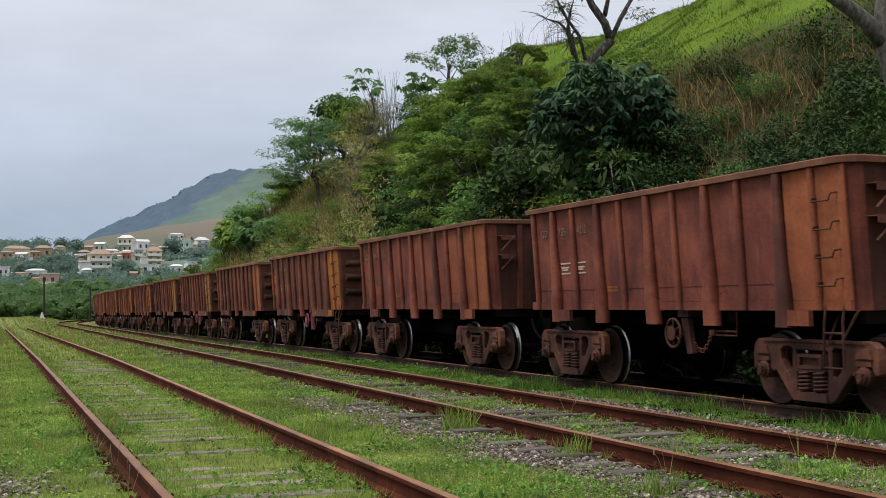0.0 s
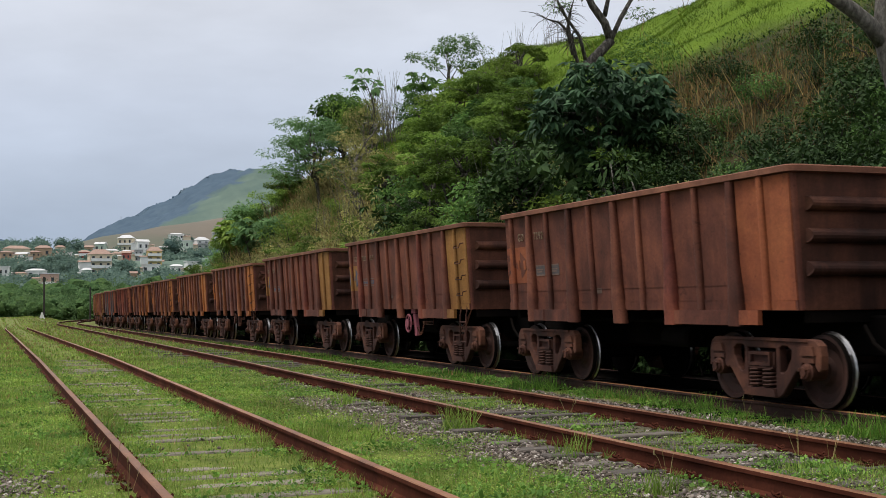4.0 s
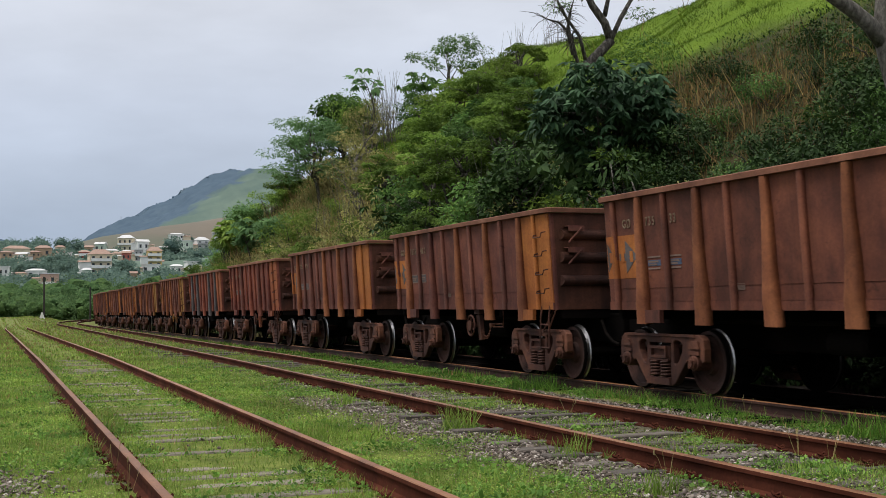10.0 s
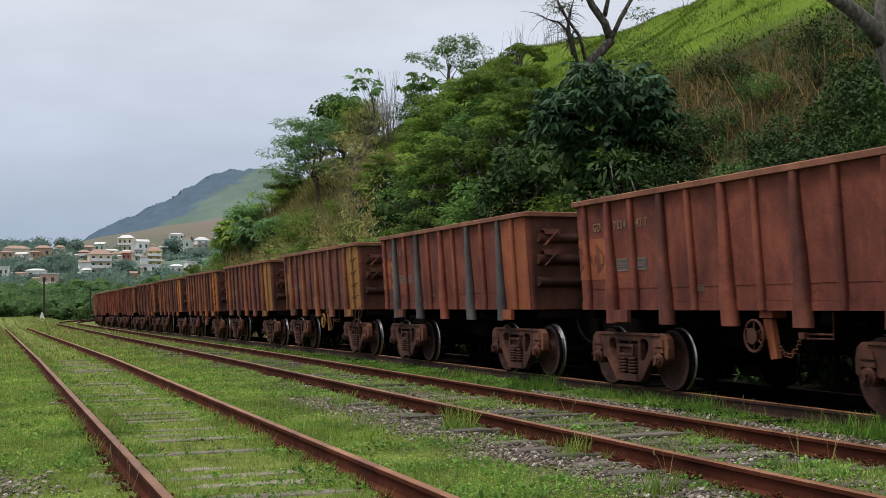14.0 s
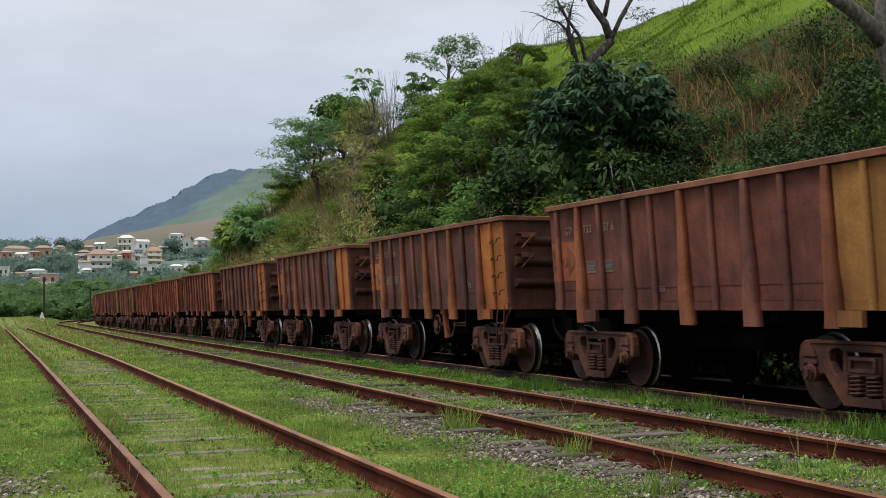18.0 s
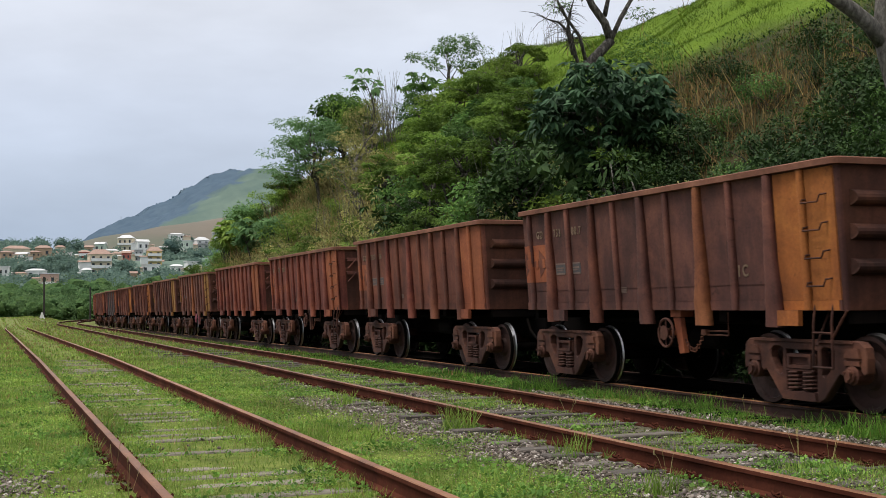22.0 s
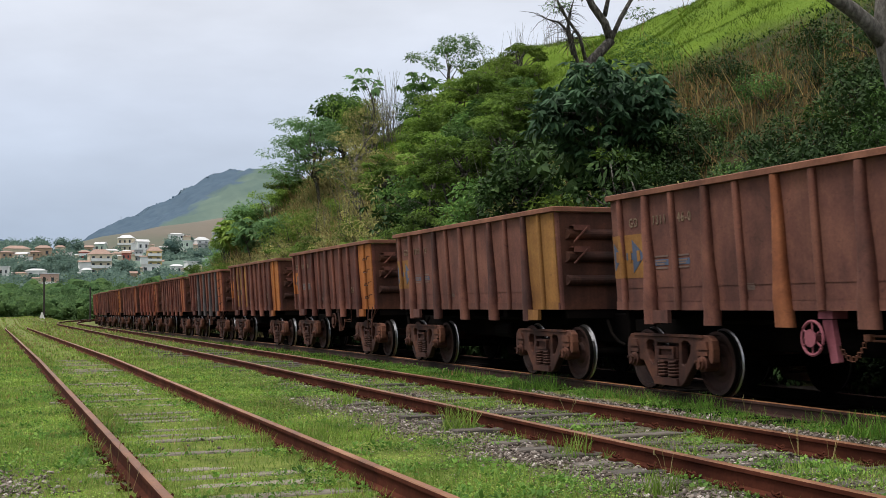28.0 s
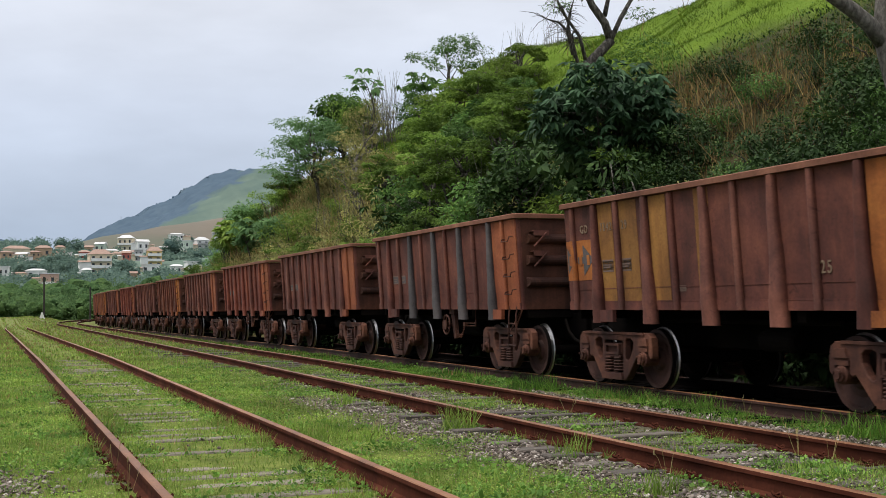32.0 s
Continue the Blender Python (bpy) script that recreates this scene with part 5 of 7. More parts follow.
for x, y, h in ((6.75, 9.1, 0.26), (6.7, 8.6, 0.28), (6.6, 13.4, 0.22), (5.0, 8.4, 0.24), (8.6, 12.6, 0.22), (2.85, 9.6, 0.2), (0.95, 9.2, 0.26), (0.98, 10.6, 0.24)):
    thin_weed(x, y, h)


# ---- foliage ----
def clump_leaves(centres, radii, n, L, W, r, flat=1.0, droop=0.3):
    """Leaves gathered round clump centres, thickest on the outside."""
    k = r.integers(0, len(centres), n)
    u = unit(r.normal(size=(n, 3)))
    rad = radii[k] * (0.45 + 0.6 * r.random(n) ** 0.6)
    off = u * rad[:, None]
    off[:, 2] *= flat
    d = unit(u * np.array([1, 1, flat]) + r.normal(size=(n, 3)) * np.array([0.55, 0.55, 0.15 + 0.4 * flat]) + np.array([0, 0, -droop]))
    return leaf_quads(centres[k] + off, d, L * (0.6 + 0.8 * r.random(n)), W * (0.6 + 0.8 * r.random(n)), r)


def palmate(centres, r, leaflets=8, L=0.40, W=0.15, droop=0.55):
    """Hand-like rosettes of long hanging leaflets."""
    n = len(centres)
    a = (np.arange(leaflets) / leaflets * 6.28)[None] + r.uniform(0, 6.28, (n, 1))
    d = np.stack([np.cos(a), np.sin(a), np.full_like(a, -droop) + r.normal(size=a.shape) * 0.25], -1)
    tilt = r.normal(size=(n, 1, 3)) * 0.35
    d = unit(d + tilt).reshape(-1, 3)
    p = np.repeat(centres, leaflets, 0)
    m = len(p)
    return leaf_quads(p, d, L * (0.7 + 0.5 * r.random(m)), W * (0.8 + 0.4 * r.random(m)), r)


def limbs_bm(base, top, r0, tips, r, wiggle=0.12):
    """A trunk that forks into limbs which reach the given tips."""
    bm = bmesh.new()
    base, top = Vector(base), Vector(top)
    n = 6
    pts = [base.lerp(top, k / n) + Vector((r.normal() * wiggle, r.normal() * wiggle, 0)) * (0 if k == 0 else 1) for k in range(n + 1)]
    tube(bm, pts, [r0 * (1 - 0.55 * k / n) for k in range(n + 1)], 8)
    for t in tips:
        t = Vector(t)
        k = int(r.integers(2, n + 1))
        s = pts[k]
        mid = s.lerp(t, 0.5) + Vector((r.normal() * wiggle, r.normal() * wiggle, 0.12 * (t - s).length))
        ra = r0 * (1 - 0.55 * k / n) * 0.55
        tube(bm, [s, s.lerp(mid, 0.5), mid, t], [ra, ra * 0.75, ra * 0.5, ra * 0.2], 6)
    return bm


def tree(x, y, h, crown_r, crown_h, label, leaf=M_LEAF, n=2500, L=0.2, W=0.08, clumps=22, flat=0.6, trunk=0.14, seed=1, style="leaf", lean=(0, 0), low=0.45, name="tree", bark=M_BARK):
    r = np.random.default_rng(seed)
    z = hill_z(x, y) - 0.15
    t = tagged(new(name), label, "tree")
    t.location = (x, y, z)
    u = unit(r.normal(size=(clumps, 3))) * (0.35 + 0.65 * r.random((clumps, 1)) ** 0.5)
    c = u * np.array([crown_r, crown_r, crown_h / 2]) * 0.86 + np.array([lean[0], lean[1], h - crown_h / 2])
    c[:, 2] = np.maximum(c[:, 2], h * 0.12)
    part("trunk", limbs_bm((0, 0, 0), (lean[0] * 0.7, lean[1] * 0.7, h - crown_h * low), trunk, [tuple(q) for q in c[:: max(1, clumps // 14)]], r), bark, t, smooth=True)
    rad = crown_r * (0.22 + 0.2 * r.random(clumps))
    if style == "feather":
        q = clump_leaves(c, crown_r * (0.15 + 0.17 * r.random(clumps)), n, L, W, r, 0.30, 0.15)
    elif style == "palm":
        k = r.integers(0, clumps, n)
        q = palmate(c[k] + unit(r.normal(size=(n, 3))) * rad[k][:, None] * np.array([1, 1, 0.8]), r, 8, L, W)
    else:
        q = clump_leaves(c, rad, n, L, W, r, flat)
    cards("crown", q, leaf, t)
    return t


FEATHER = dict(style="feather", L=0.17, W=0.064)
TREES = (
    dict(x=15.2, y=28.4, h=5.0, crown_r=1.75, crown_h=3.0, n=760, L=0.32, W=0.11, leaf=M_LEAF_PALM, style="palm", clumps=34, seed=21, label="dense tree with large dark hanging hand-shaped leaves"),
    dict(x=14.0, y=31.4, h=4.0, crown_r=1.25, crown_h=3.8, n=2600, L=0.19, W=0.12, leaf=M_LEAF_DARK, clumps=26, flat=0.9, seed=22, label="dark green rounded bush tree at the foot of the hill"),
    dict(x=14.0, y=25.4, h=3.0, crown_r=1.3, crown_h=3.4, n=1700, L=0.22, W=0.10, leaf=M_LEAF_DARK, clumps=24, flat=0.9, seed=23, label="dark green shrubby tree on the slope"),
    dict(x=16.1, y=41.5, h=3.9, crown_r=1.6, crown_h=2.9, n=5200, leaf=M_LEAF, clumps=26, seed=24, label="feathery mid green tree on the slope", **FEATHER),
    dict(x=17.1, y=39.8, h=4.1, crown_r=1.7, crown_h=3.1, n=5600, leaf=M_LEAF, clumps=26, seed=26, label="small feathery green tree on the slope", **FEATHER),
    dict(x=18.3, y=40.2, h=4.0, crown_r=1.5, crown_h=3.0, n=5000, leaf=M_LEAF, clumps=24, seed=61, label="feathery green tree below the old grey tree", **FEATHER),
    dict(x=16.3, y=45.2, h=4.2, crown_r=1.7, crown_h=3.0, n=6000, leaf=M_LEAF, clumps=26, seed=62, label="feathery green tree with open layered boughs", **FEATHER),
    dict(x=20.3, y=55.0, h=4.4, crown_r=2.1, crown_h=3.3, n=8200, leaf=M_LEAF, clumps=30, seed=25, label="feathery green tree with a dark crooked trunk", **FEATHER),
    dict(x=22.5, y=55.5, h=3.8, crown_r=2.0, crown_h=3.0, n=7400, leaf=M_LEAF, clumps=28, seed=63, label="spreading feathery green tree on the slope", **FEATHER),
    dict(x=26.3, y=62.5, h=3.4, crown_r=1.9, crown_h=2.6, n=6000, leaf=M_LEAF_LIGHT, clumps=26, seed=27, label="light green feathery tree high on the slope", **FEATHER),
    dict(x=28.9, y=64.5, h=3.3, crown_r=1.7, crown_h=2.5, n=5000, leaf=M_LEAF_LIGHT, clumps=24, seed=64, label="light green feathery tree under the skyline", **FEATHER),
    dict(x=18.1, y=56.5, h=3.8, crown_r=1.8, crown_h=3.0, n=5600, leaf=M_LEAF, clumps=26, seed=65, label="olive green feathery tree beside dry brush", **FEATHER),
    dict(x=16.1, y=46.8, h=2.9, crown_r=1.3, crown_h=2.4, n=2600, L=0.20, W=0.12, leaf=M_LEAF_MID, clumps=22, flat=0.8, seed=66, label="dark green broad-leaved bush tree low on the slope"),
    dict(x=15.2, y=37.2, h=3.5, crown_r=1.3, crown_h=2.9, n=2400, L=0.17, W=0.09, leaf=M_LEAF_MID, clumps=22, flat=0.7, seed=67, label="dark shrubby tree in the shade of the slope"),
    dict(x=15.3, y=34.6, h=3.5, crown_r=1.2, crown_h=2.9, n=2200, L=0.17, W=0.10, leaf=M_LEAF_MID, clumps=20, flat=0.8, seed=68, label="green shrubby tree beside the dark hanging-leaved one"),
    dict(x=22.7, y=73.5, h=6.3, crown_r=1.7, crown_h=1.8, n=15, L=0.55, W=0.20, leaf=M_LEAF_FAR, style="palm", clumps=9, seed=31, trunk=0.07, low=0.7, label="slim tree with sparse rosettes of big leaves"),
    dict(x=25.8, y=72.8, h=3.9, crown_r=2.0, crown_h=1.7, n=34, L=0.52, W=0.19, leaf=M_LEAF_MID, style="palm", clumps=16, seed=29, trunk=0.07, low=0.9, label="slender tree with dark hanging hand-shaped leaves"),
    dict(x=30.0, y=79.0, h=4.7, crown_r=3.2, crown_h=3.0, n=3600, L=0.22, W=0.07, leaf=M_LEAF_MID, clumps=30, style="feather", seed=30, low=0.9, trunk=0.10, label="thin umbrella-shaped tree on the skyline"),
    dict(x=19.6, y=75.1, h=6.3, crown_r=3.0, crown_h=5.4, n=7000, L=0.20, W=0.085, leaf=M_LEAF_FAR, clumps=52, style="feather", seed=32, lean=(-1.0, 0.0), low=0.3, trunk=0.13, label="layered spreading tree with a dark forked trunk"),
    dict(x=20.2, y=77.4, h=5.0, crown_r=2.1, crown_h=3.8, n=4200, L=0.20, W=0.10, leaf=M_LEAF_FAR, clumps=28, style="feather", seed=69, trunk=0.09, label="dense soft green tree behind the layered one"),
    dict(x=21.9, y=78.6, h=4.9, crown_r=2.0, crown_h=3.6, n=4600, L=0.24, W=0.15, leaf=M_LEAF_MID, clumps=32, flat=0.8, seed=33, low=0.8, label="dark green broad-leaved tree at the shoulder of the hill"),
    dict(x=22.5, y=76.6, h=4.4, crown_r=1.8, crown_h=3.6, n=4000, L=0.20, W=0.11, leaf=M_LEAF, clumps=30, flat=0.7, seed=45, trunk=0.09, label="bright green leafy tree at the shoulder of the hill"),
    dict(x=23.3, y=75.6, h=3.8, crown_r=1.7, crown_h=3.2, n=2600, L=0.16, W=0.07, leaf=M_LEAF_DRY, clumps=28, flat=0.5, seed=46, trunk=0.08, label="olive green tree tangled with dry twigs"),
    dict(x=25.2, y=72.0, h=3.0, crown_r=1.8, crown_h=3.0, n=3600, L=0.18, W=0.08, leaf=M_LEAF_MID, clumps=30, flat=0.5, seed=48, trunk=0.08, label="dark green bushy tree on the shoulder of the hill"),
    dict(x=23.2, y=82.0, h=5.0, crown_r=1.7, crown_h=3.4, n=2600, L=0.22, W=0.12, leaf=M_LEAF_FAR, clumps=26, flat=0.7, seed=34, label="leafy green tree at the shoulder of the hill"),
    dict(x=15.4, y=76.8, h=3.4, crown_r=1.5, crown_h=2.2, n=90, L=0.52, W=0.20, leaf=M_LEAF_FAR, style="palm", clumps=18, seed=70, trunk=0.06, label="small tree with hand-shaped leaves at the foot of the hill"),
    dict(x=16.4, y=73.2, h=3.2, crown_r=1.5, crown_h=2.6, n=3600, L=0.20, W=0.11, leaf=M_LEAF_FAR, clumps=24, flat=0.7, seed=71, trunk=0.07, label="leafy green tree at the foot of the hill"),
    dict(x=15.4, y=81.5, h=3.2, crown_r=1.5, crown_h=2.2, n=70, L=0.60, W=0.22, leaf=M_LEAF_LIGHT, style="palm", clumps=16, seed=72, trunk=0.06, label="light green tree with large hand-shaped leaves"),
    dict(x=19.8, y=97.0, h=4.4, crown_r=2.3, crown_h=4.0, n=3200, L=0.32, W=0.15, leaf=M_LEAF_FAR, clumps=24, flat=0.6, seed=35, label="broad-leaved green tree low on the hill"),
    dict(x=17.4, y=88.0, h=3.2, crown_r=1.9, crown_h=3.0, n=90, L=0.62, W=0.22, leaf=M_LEAF_FAR, style="palm", clumps=16, seed=42, trunk=0.08, label="green tree with large hand-shaped leaves low on the hill"),
    dict(x=18.6, y=92.0, h=3.4, crown_r=2.0, crown_h=3.2, n=2600, L=0.28, W=0.12, leaf=M_LEAF_FAR, clumps=20, flat=0.6, seed=36, label="soft green leafy tree low on the hill"),
    dict(x=19.8, y=107.0, h=4.6, crown_r=2.5, crown_h=4.2, n=2800, L=0.34, W=0.16, leaf=M_LEAF_FAR, clumps=22, flat=0.6, seed=37, label="broad-leaved green tree beyond the hill"),
    dict(x=19.0, y=116.0, h=4.4, crown_r=2.5, crown_h=4.0, n=2600, L=0.36, W=0.17, leaf=M_LEAF_FAR, clumps=22, flat=0.6, seed=38, label="leafy green tree beyond the hill"),
    dict(x=20.9, y=71.0, h=4.4, crown_r=1.9, crown_h=2.8, n=1500, L=0.18, W=0.06, leaf=M_LEAF_DRY, clumps=20, flat=0.4, seed=39, trunk=0.08, bark=M_PALEBARK, low=0.5, label="thin half-dry tree with a pale trunk"),
    dict(x=18.9, y=64.2, h=4.8, crown_r=2.0, crown_h=2.8, n=1500, L=0.16, W=0.06, leaf=M_LEAF_DRY, clumps=22, flat=0.5, seed=40, trunk=0.095, low=0.5, lean=(-0.35, 0), bark=M_PALEBARK, label="tall thin pale tree with sparse dry leaves"),
    dict(x=22.0, y=73.0, h=4.2, crown_r=1.9, crown_h=2.8, n=1600, L=0.16, W=0.05, leaf=M_LEAF_DRY, clumps=22, flat=0.4, seed=41, trunk=0.06, bark=M_PALEBARK, label="thin half-dry tree with bare lower branches"),
)
for spec in TREES:
    tree(**spec)

# feathery thicket over the shoulder of the hill
thicket = [tree(20.0, 45.0, 3.2, 2.0, 3.0, "feathery green tree in the hill thicket", M_LEAF, 6400, clumps=28, seed=28, **FEATHER),
           tree(22.5, 58.0, 3.6, 2.1, 3.0, "light green feathery tree in the hill thicket", M_LEAF_LIGHT, 6000, clumps=26, seed=43, **FEATHER),
           tree(19.0, 59.5, 3.4, 2.0, 3.0, "olive half-dry feathery tree in the hill thicket", M_LEAF_DRY, 3600, clumps=26, seed=44, **FEATHER),
           tree(18.8, 47.5, 3.2, 1.8, 2.8, "mid green bushy tree in the hill thicket", M_LEAF_MID, 4200, L=0.18, W=0.10, clumps=26, flat=0.6, seed=73)]
for o in thicket:
    tagged(o, group="trees of the hill thicket")
rt = random.Random(57)
for k in range(46):
    y = rt.uniform(41, 90)
    d = rt.uniform(5.0, 12.0) if k % 2 else rt.uniform(8.5, 10 + 13 * smooth01(40, 62, y))
    x = hill_base(y) + d
    pick = rt.random()
    if x / y > 0.45 and d > 7.5:
        continue
    if 41 < y < 82 and x / y < 0.335 and k % 4:
        continue
    if y > 66 and d > 9:
        continue
    kind = 2 if (56 < y < 80 and pick < 0.3) else (0 if pick < 0.5 else (3 if pick < 0.74 else 1))
    o = copy_thing(thicket[kind], pose(x, y, hill_z(x, y) - 0.25, rt.uniform(-6, 6), rt.uniform(-12, 2), rt.uniform(0, 360)))
    q = rt.uniform(0.62, 1.05)
    o.scale = (q * rt.uniform(0.9, 1.15), q, q * rt.uniform(0.8, 1.1))

for x, y, q in ((27.0, 63.0, 0.75), (28.4, 66.5, 0.7), (29.6, 70.0, 0.65), (30.8, 72.0, 0.6), (27.8, 60.0, 0.6), (29.0, 63.5, 0.6), (30.6, 67.5, 0.55), (26.2, 58.5, 0.6)):
    o = copy_thing(thicket[0 if int(y) % 3 else 1], pose(x, y, hill_z(x, y) - 0.3, 0, 0, rt.uniform(0, 360)))
    o.scale = (q * 1.2, q, q * 0.8)


def crooked_stem(x, y, pts, radii, bark, label):
    """A bare bent stem with a few side twigs among the leaves."""
    r = np.random.default_rng(int(x * 10 + y))
    bm = bmesh.new()
    tube(bm, pts, radii, 7)
    for k in range(9):
        a = Vector(pts[int(r.integers(1, len(pts)))])
        e = a + Vector((r.normal() * 0.6, r.normal() * 0.4, r.uniform(-0.1, 0.7)))
        tube(bm, [a, a.lerp(e, 0.5) + Vector((0, 0, 0.08)), e], [0.022, 0.015, 0.006], 5)
    ob = part("bare_tree", bm, bark, smooth=True)
    ob.location = (x, y, hill_z(x, y) - 0.2)
    tagged(ob, label, "tree", group="bare stems on the slope")


crooked_stem(15.9, 43.2, [(0, 0, 0), (-0.08, 0, 0.8), (-0.30, 0, 1.3), (-0.28, 0, 1.8), (-0.05, 0, 2.4), (0.15, 0, 3.2)], [0.10, 0.09, 0.085, 0.08, 0.06, 0.03], M_BARK, "dark crooked bare stem among feathery leaves")
crooked_stem(18.6, 62.5, [(0, 0, 0), (-0.05, 0, 1.2), (-0.22, 0, 2.6), (-0.28, 0, 3.6), (0.2, 0, 4.4), (0.8, 0, 5.2)], [0.09, 0.085, 0.075, 0.065, 0.045, 0.02], M_PALEBARK, "tall pale forked stem in the dry brush")
crooked_stem(17.4, 63.0, [(0, 0, 0.6), (0.6, 0, 1.0), (1.5, 0, 1.05), (2.4, 0, 0.95)], [0.06, 0.05, 0.04, 0.02], M_PALEBARK, "fallen pale dead branch lying on the brush")


def bare_twigs(x, y, h, n, seed, label):
    r = np.random.default_rng(seed)
    z = hill_z(x, y)
    bm = bmesh.new()
    for k in range(n):
        a = r.uniform(0, 6.28)
        s = r.uniform(0.1, 0.45) * h * 0.5
        b = Vector((r.normal() * 0.5, r.normal() * 0.5, 0))
        hh = h * r.uniform(0.55, 1.0)
        tube(bm, [b, b + Vector((s * math.cos(a) * 0.3, s * math.sin(a) * 0.3, hh * 0.5)), b + Vector((s * math.cos(a), s * math.sin(a), hh))], [0.016, 0.010, 0.005], 5)
    ob = part("bare_shrub", bm, M_PALEBARK)
    ob.location = (x, y, z - 0.1)
    tagged(ob, label, "shrub", group="leafless shrubs")


bare_twigs(24.0, 73.4, 4.9, 46, 3, "leafless pale shrub of thin upright twigs")
bare_twigs(23.4, 74.2, 4.0, 22, 4, "leafless pale shrub of thin upright twigs")
bare_twigs(17.4, 46.0, 3.0, 12, 12, "leafless brown shrub in the hill thicket")
bare_twigs(18.4, 42.0, 2.8, 10, 13, "leafless brown shrub in the hill thicket")
bare_twigs(19.8, 51.0, 3.0, 12, 14, "leafless brown shrub in the hill thicket")
bare_twigs(16.9, 40.0, 2.6, 10, 15, "leafless brown shrub in the hill thicket")
bare_twigs(20.4, 68.0, 2.8, 12, 8, "leafless pale shrub with crossing branches")
bare_twigs(21.6, 70.5, 2.8, 16, 9, "leafless grey shrub with crossing branches")
bare_twigs(18.6, 68.5, 2.2, 12, 10, "leafless pale shrub with crossing branches")
bare_twigs(17.8, 60.0, 3.6, 14, 5, "leafless brown shrub on the slope")
bare_twigs(33.4, 74.5, 2.6, 22, 16, "leafless thin stalks on the skyline")
bare_twigs(31.0, 71.5, 2.4, 16, 17, "leafless thin stalks on the skyline")
bare_twigs(35.6, 74.0, 2.2, 22, 18, "leafless thin stalks on the skyline")
bare_twigs(30.0, 69.0, 3.2, 8, 6, "leafless pale shrub of thin upright twigs")


def crooked_tree():
    """A tree behind the dark one: a bent grey trunk that forks against the sky."""
    r = np.random.default_rng(77)
    t = tagged(new("tree"), "old grey tree with a bent forked trunk and bare branches", "tree")
    t.location = (18.2, 36.0, hill_z(18.2, 36.0) - 0.2)
    o = Vector(t.location)
    bm = bmesh.new()
    P = lambda *q: [Vector(v) - o for v in q]
    tube(bm, P((17.9, 36, 4.6), (17.95, 36, 7.2), (18.30, 36, 9.0), (19.0, 36, 9.65), (19.5, 36, 10.15), (19.55, 36.1, 10.5)), [0.24, 0.21, 0.19, 0.17, 0.165, 0.14], 10)
    tube(bm, P((19.5, 36, 10.2), (19.3, 36, 10.75), (18.85, 36, 11.3), (18.5, 36.2, 12.2), (18.0, 36.5, 13.6)), [0.15, 0.135, 0.12, 0.09, 0.04], 9)
    tube(bm, P((19.5, 36, 10.15), (19.9, 36, 10.95), (20.3, 36, 11.6), (20.9, 36, 12.3), (21.4, 36, 13.4)), [0.095, 0.082, 0.07, 0.06, 0.03], 8)
    tube(bm, P((19.3, 36, 11.0), (19.45, 36, 11.6), (19.8, 36, 12.6)), [0.09, 0.07, 0.03], 7)
    tips = []
    for a, b, c, d in (((18.35, 36, 9.1), (18.05, 36, 10.0), (17.9, 36, 10.8), (17.5, 36, 11.5)), ((18.1, 36, 9.6), (17.9, 36, 10.4), (18.0, 36, 11.0), (18.3, 36, 11.9)), ((18.2, 36, 9.5), (18.15, 36.2, 10.3), (17.7, 36.2, 10.7), (17.2, 36.2, 10.8)), ((18.6, 36, 9.3), (18.3, 35.9, 10.2), (17.6, 35.9, 11.1), (17.3, 35.9, 11.9))):
        tube(bm, P(a, b, c, d), [0.07, 0.055, 0.04, 0.015], 6)
        tips += P(b, c, d)
    for k in range(190):
        s = tips[int(r.integers(0, len(tips)))]
        e = s + Vector((r.normal() * 0.32, r.normal() * 0.3, r.uniform(-0.55, 0.3)))
        tube(bm, [s, s.lerp(e, 0.5) + Vector((0, 0, 0.08)), e], [0.014, 0.009, 0.004], 4)
    part("trunk", bm, M_BARK, t, smooth=True)
    c = np.array([tuple(v) for v in P((18.6, 36, 11.9), (20.9, 36, 11.9), (20.4, 36, 12.3), (21.3, 36, 12.1), (19.9, 36, 12.2), (17.9, 36, 12.4), (20.6, 36, 11.2), (20.9, 36.4, 10.4), (20.2, 36.3, 9.9), (20.8, 36.4, 9.8), (21.5, 36.4, 10.3), (21.9, 36.2, 9.9), (18.2, 36, 11.7), (17.6, 36, 11.2), (19.2, 36.5, 12.0), (21.0, 36.3, 9.3))])
    cards("crown", clump_leaves(c, np.full(len(c), 0.55), 3000, 0.11, 0.04, r, 0.3), M_LEAF_MID, t)


crooked_tree()


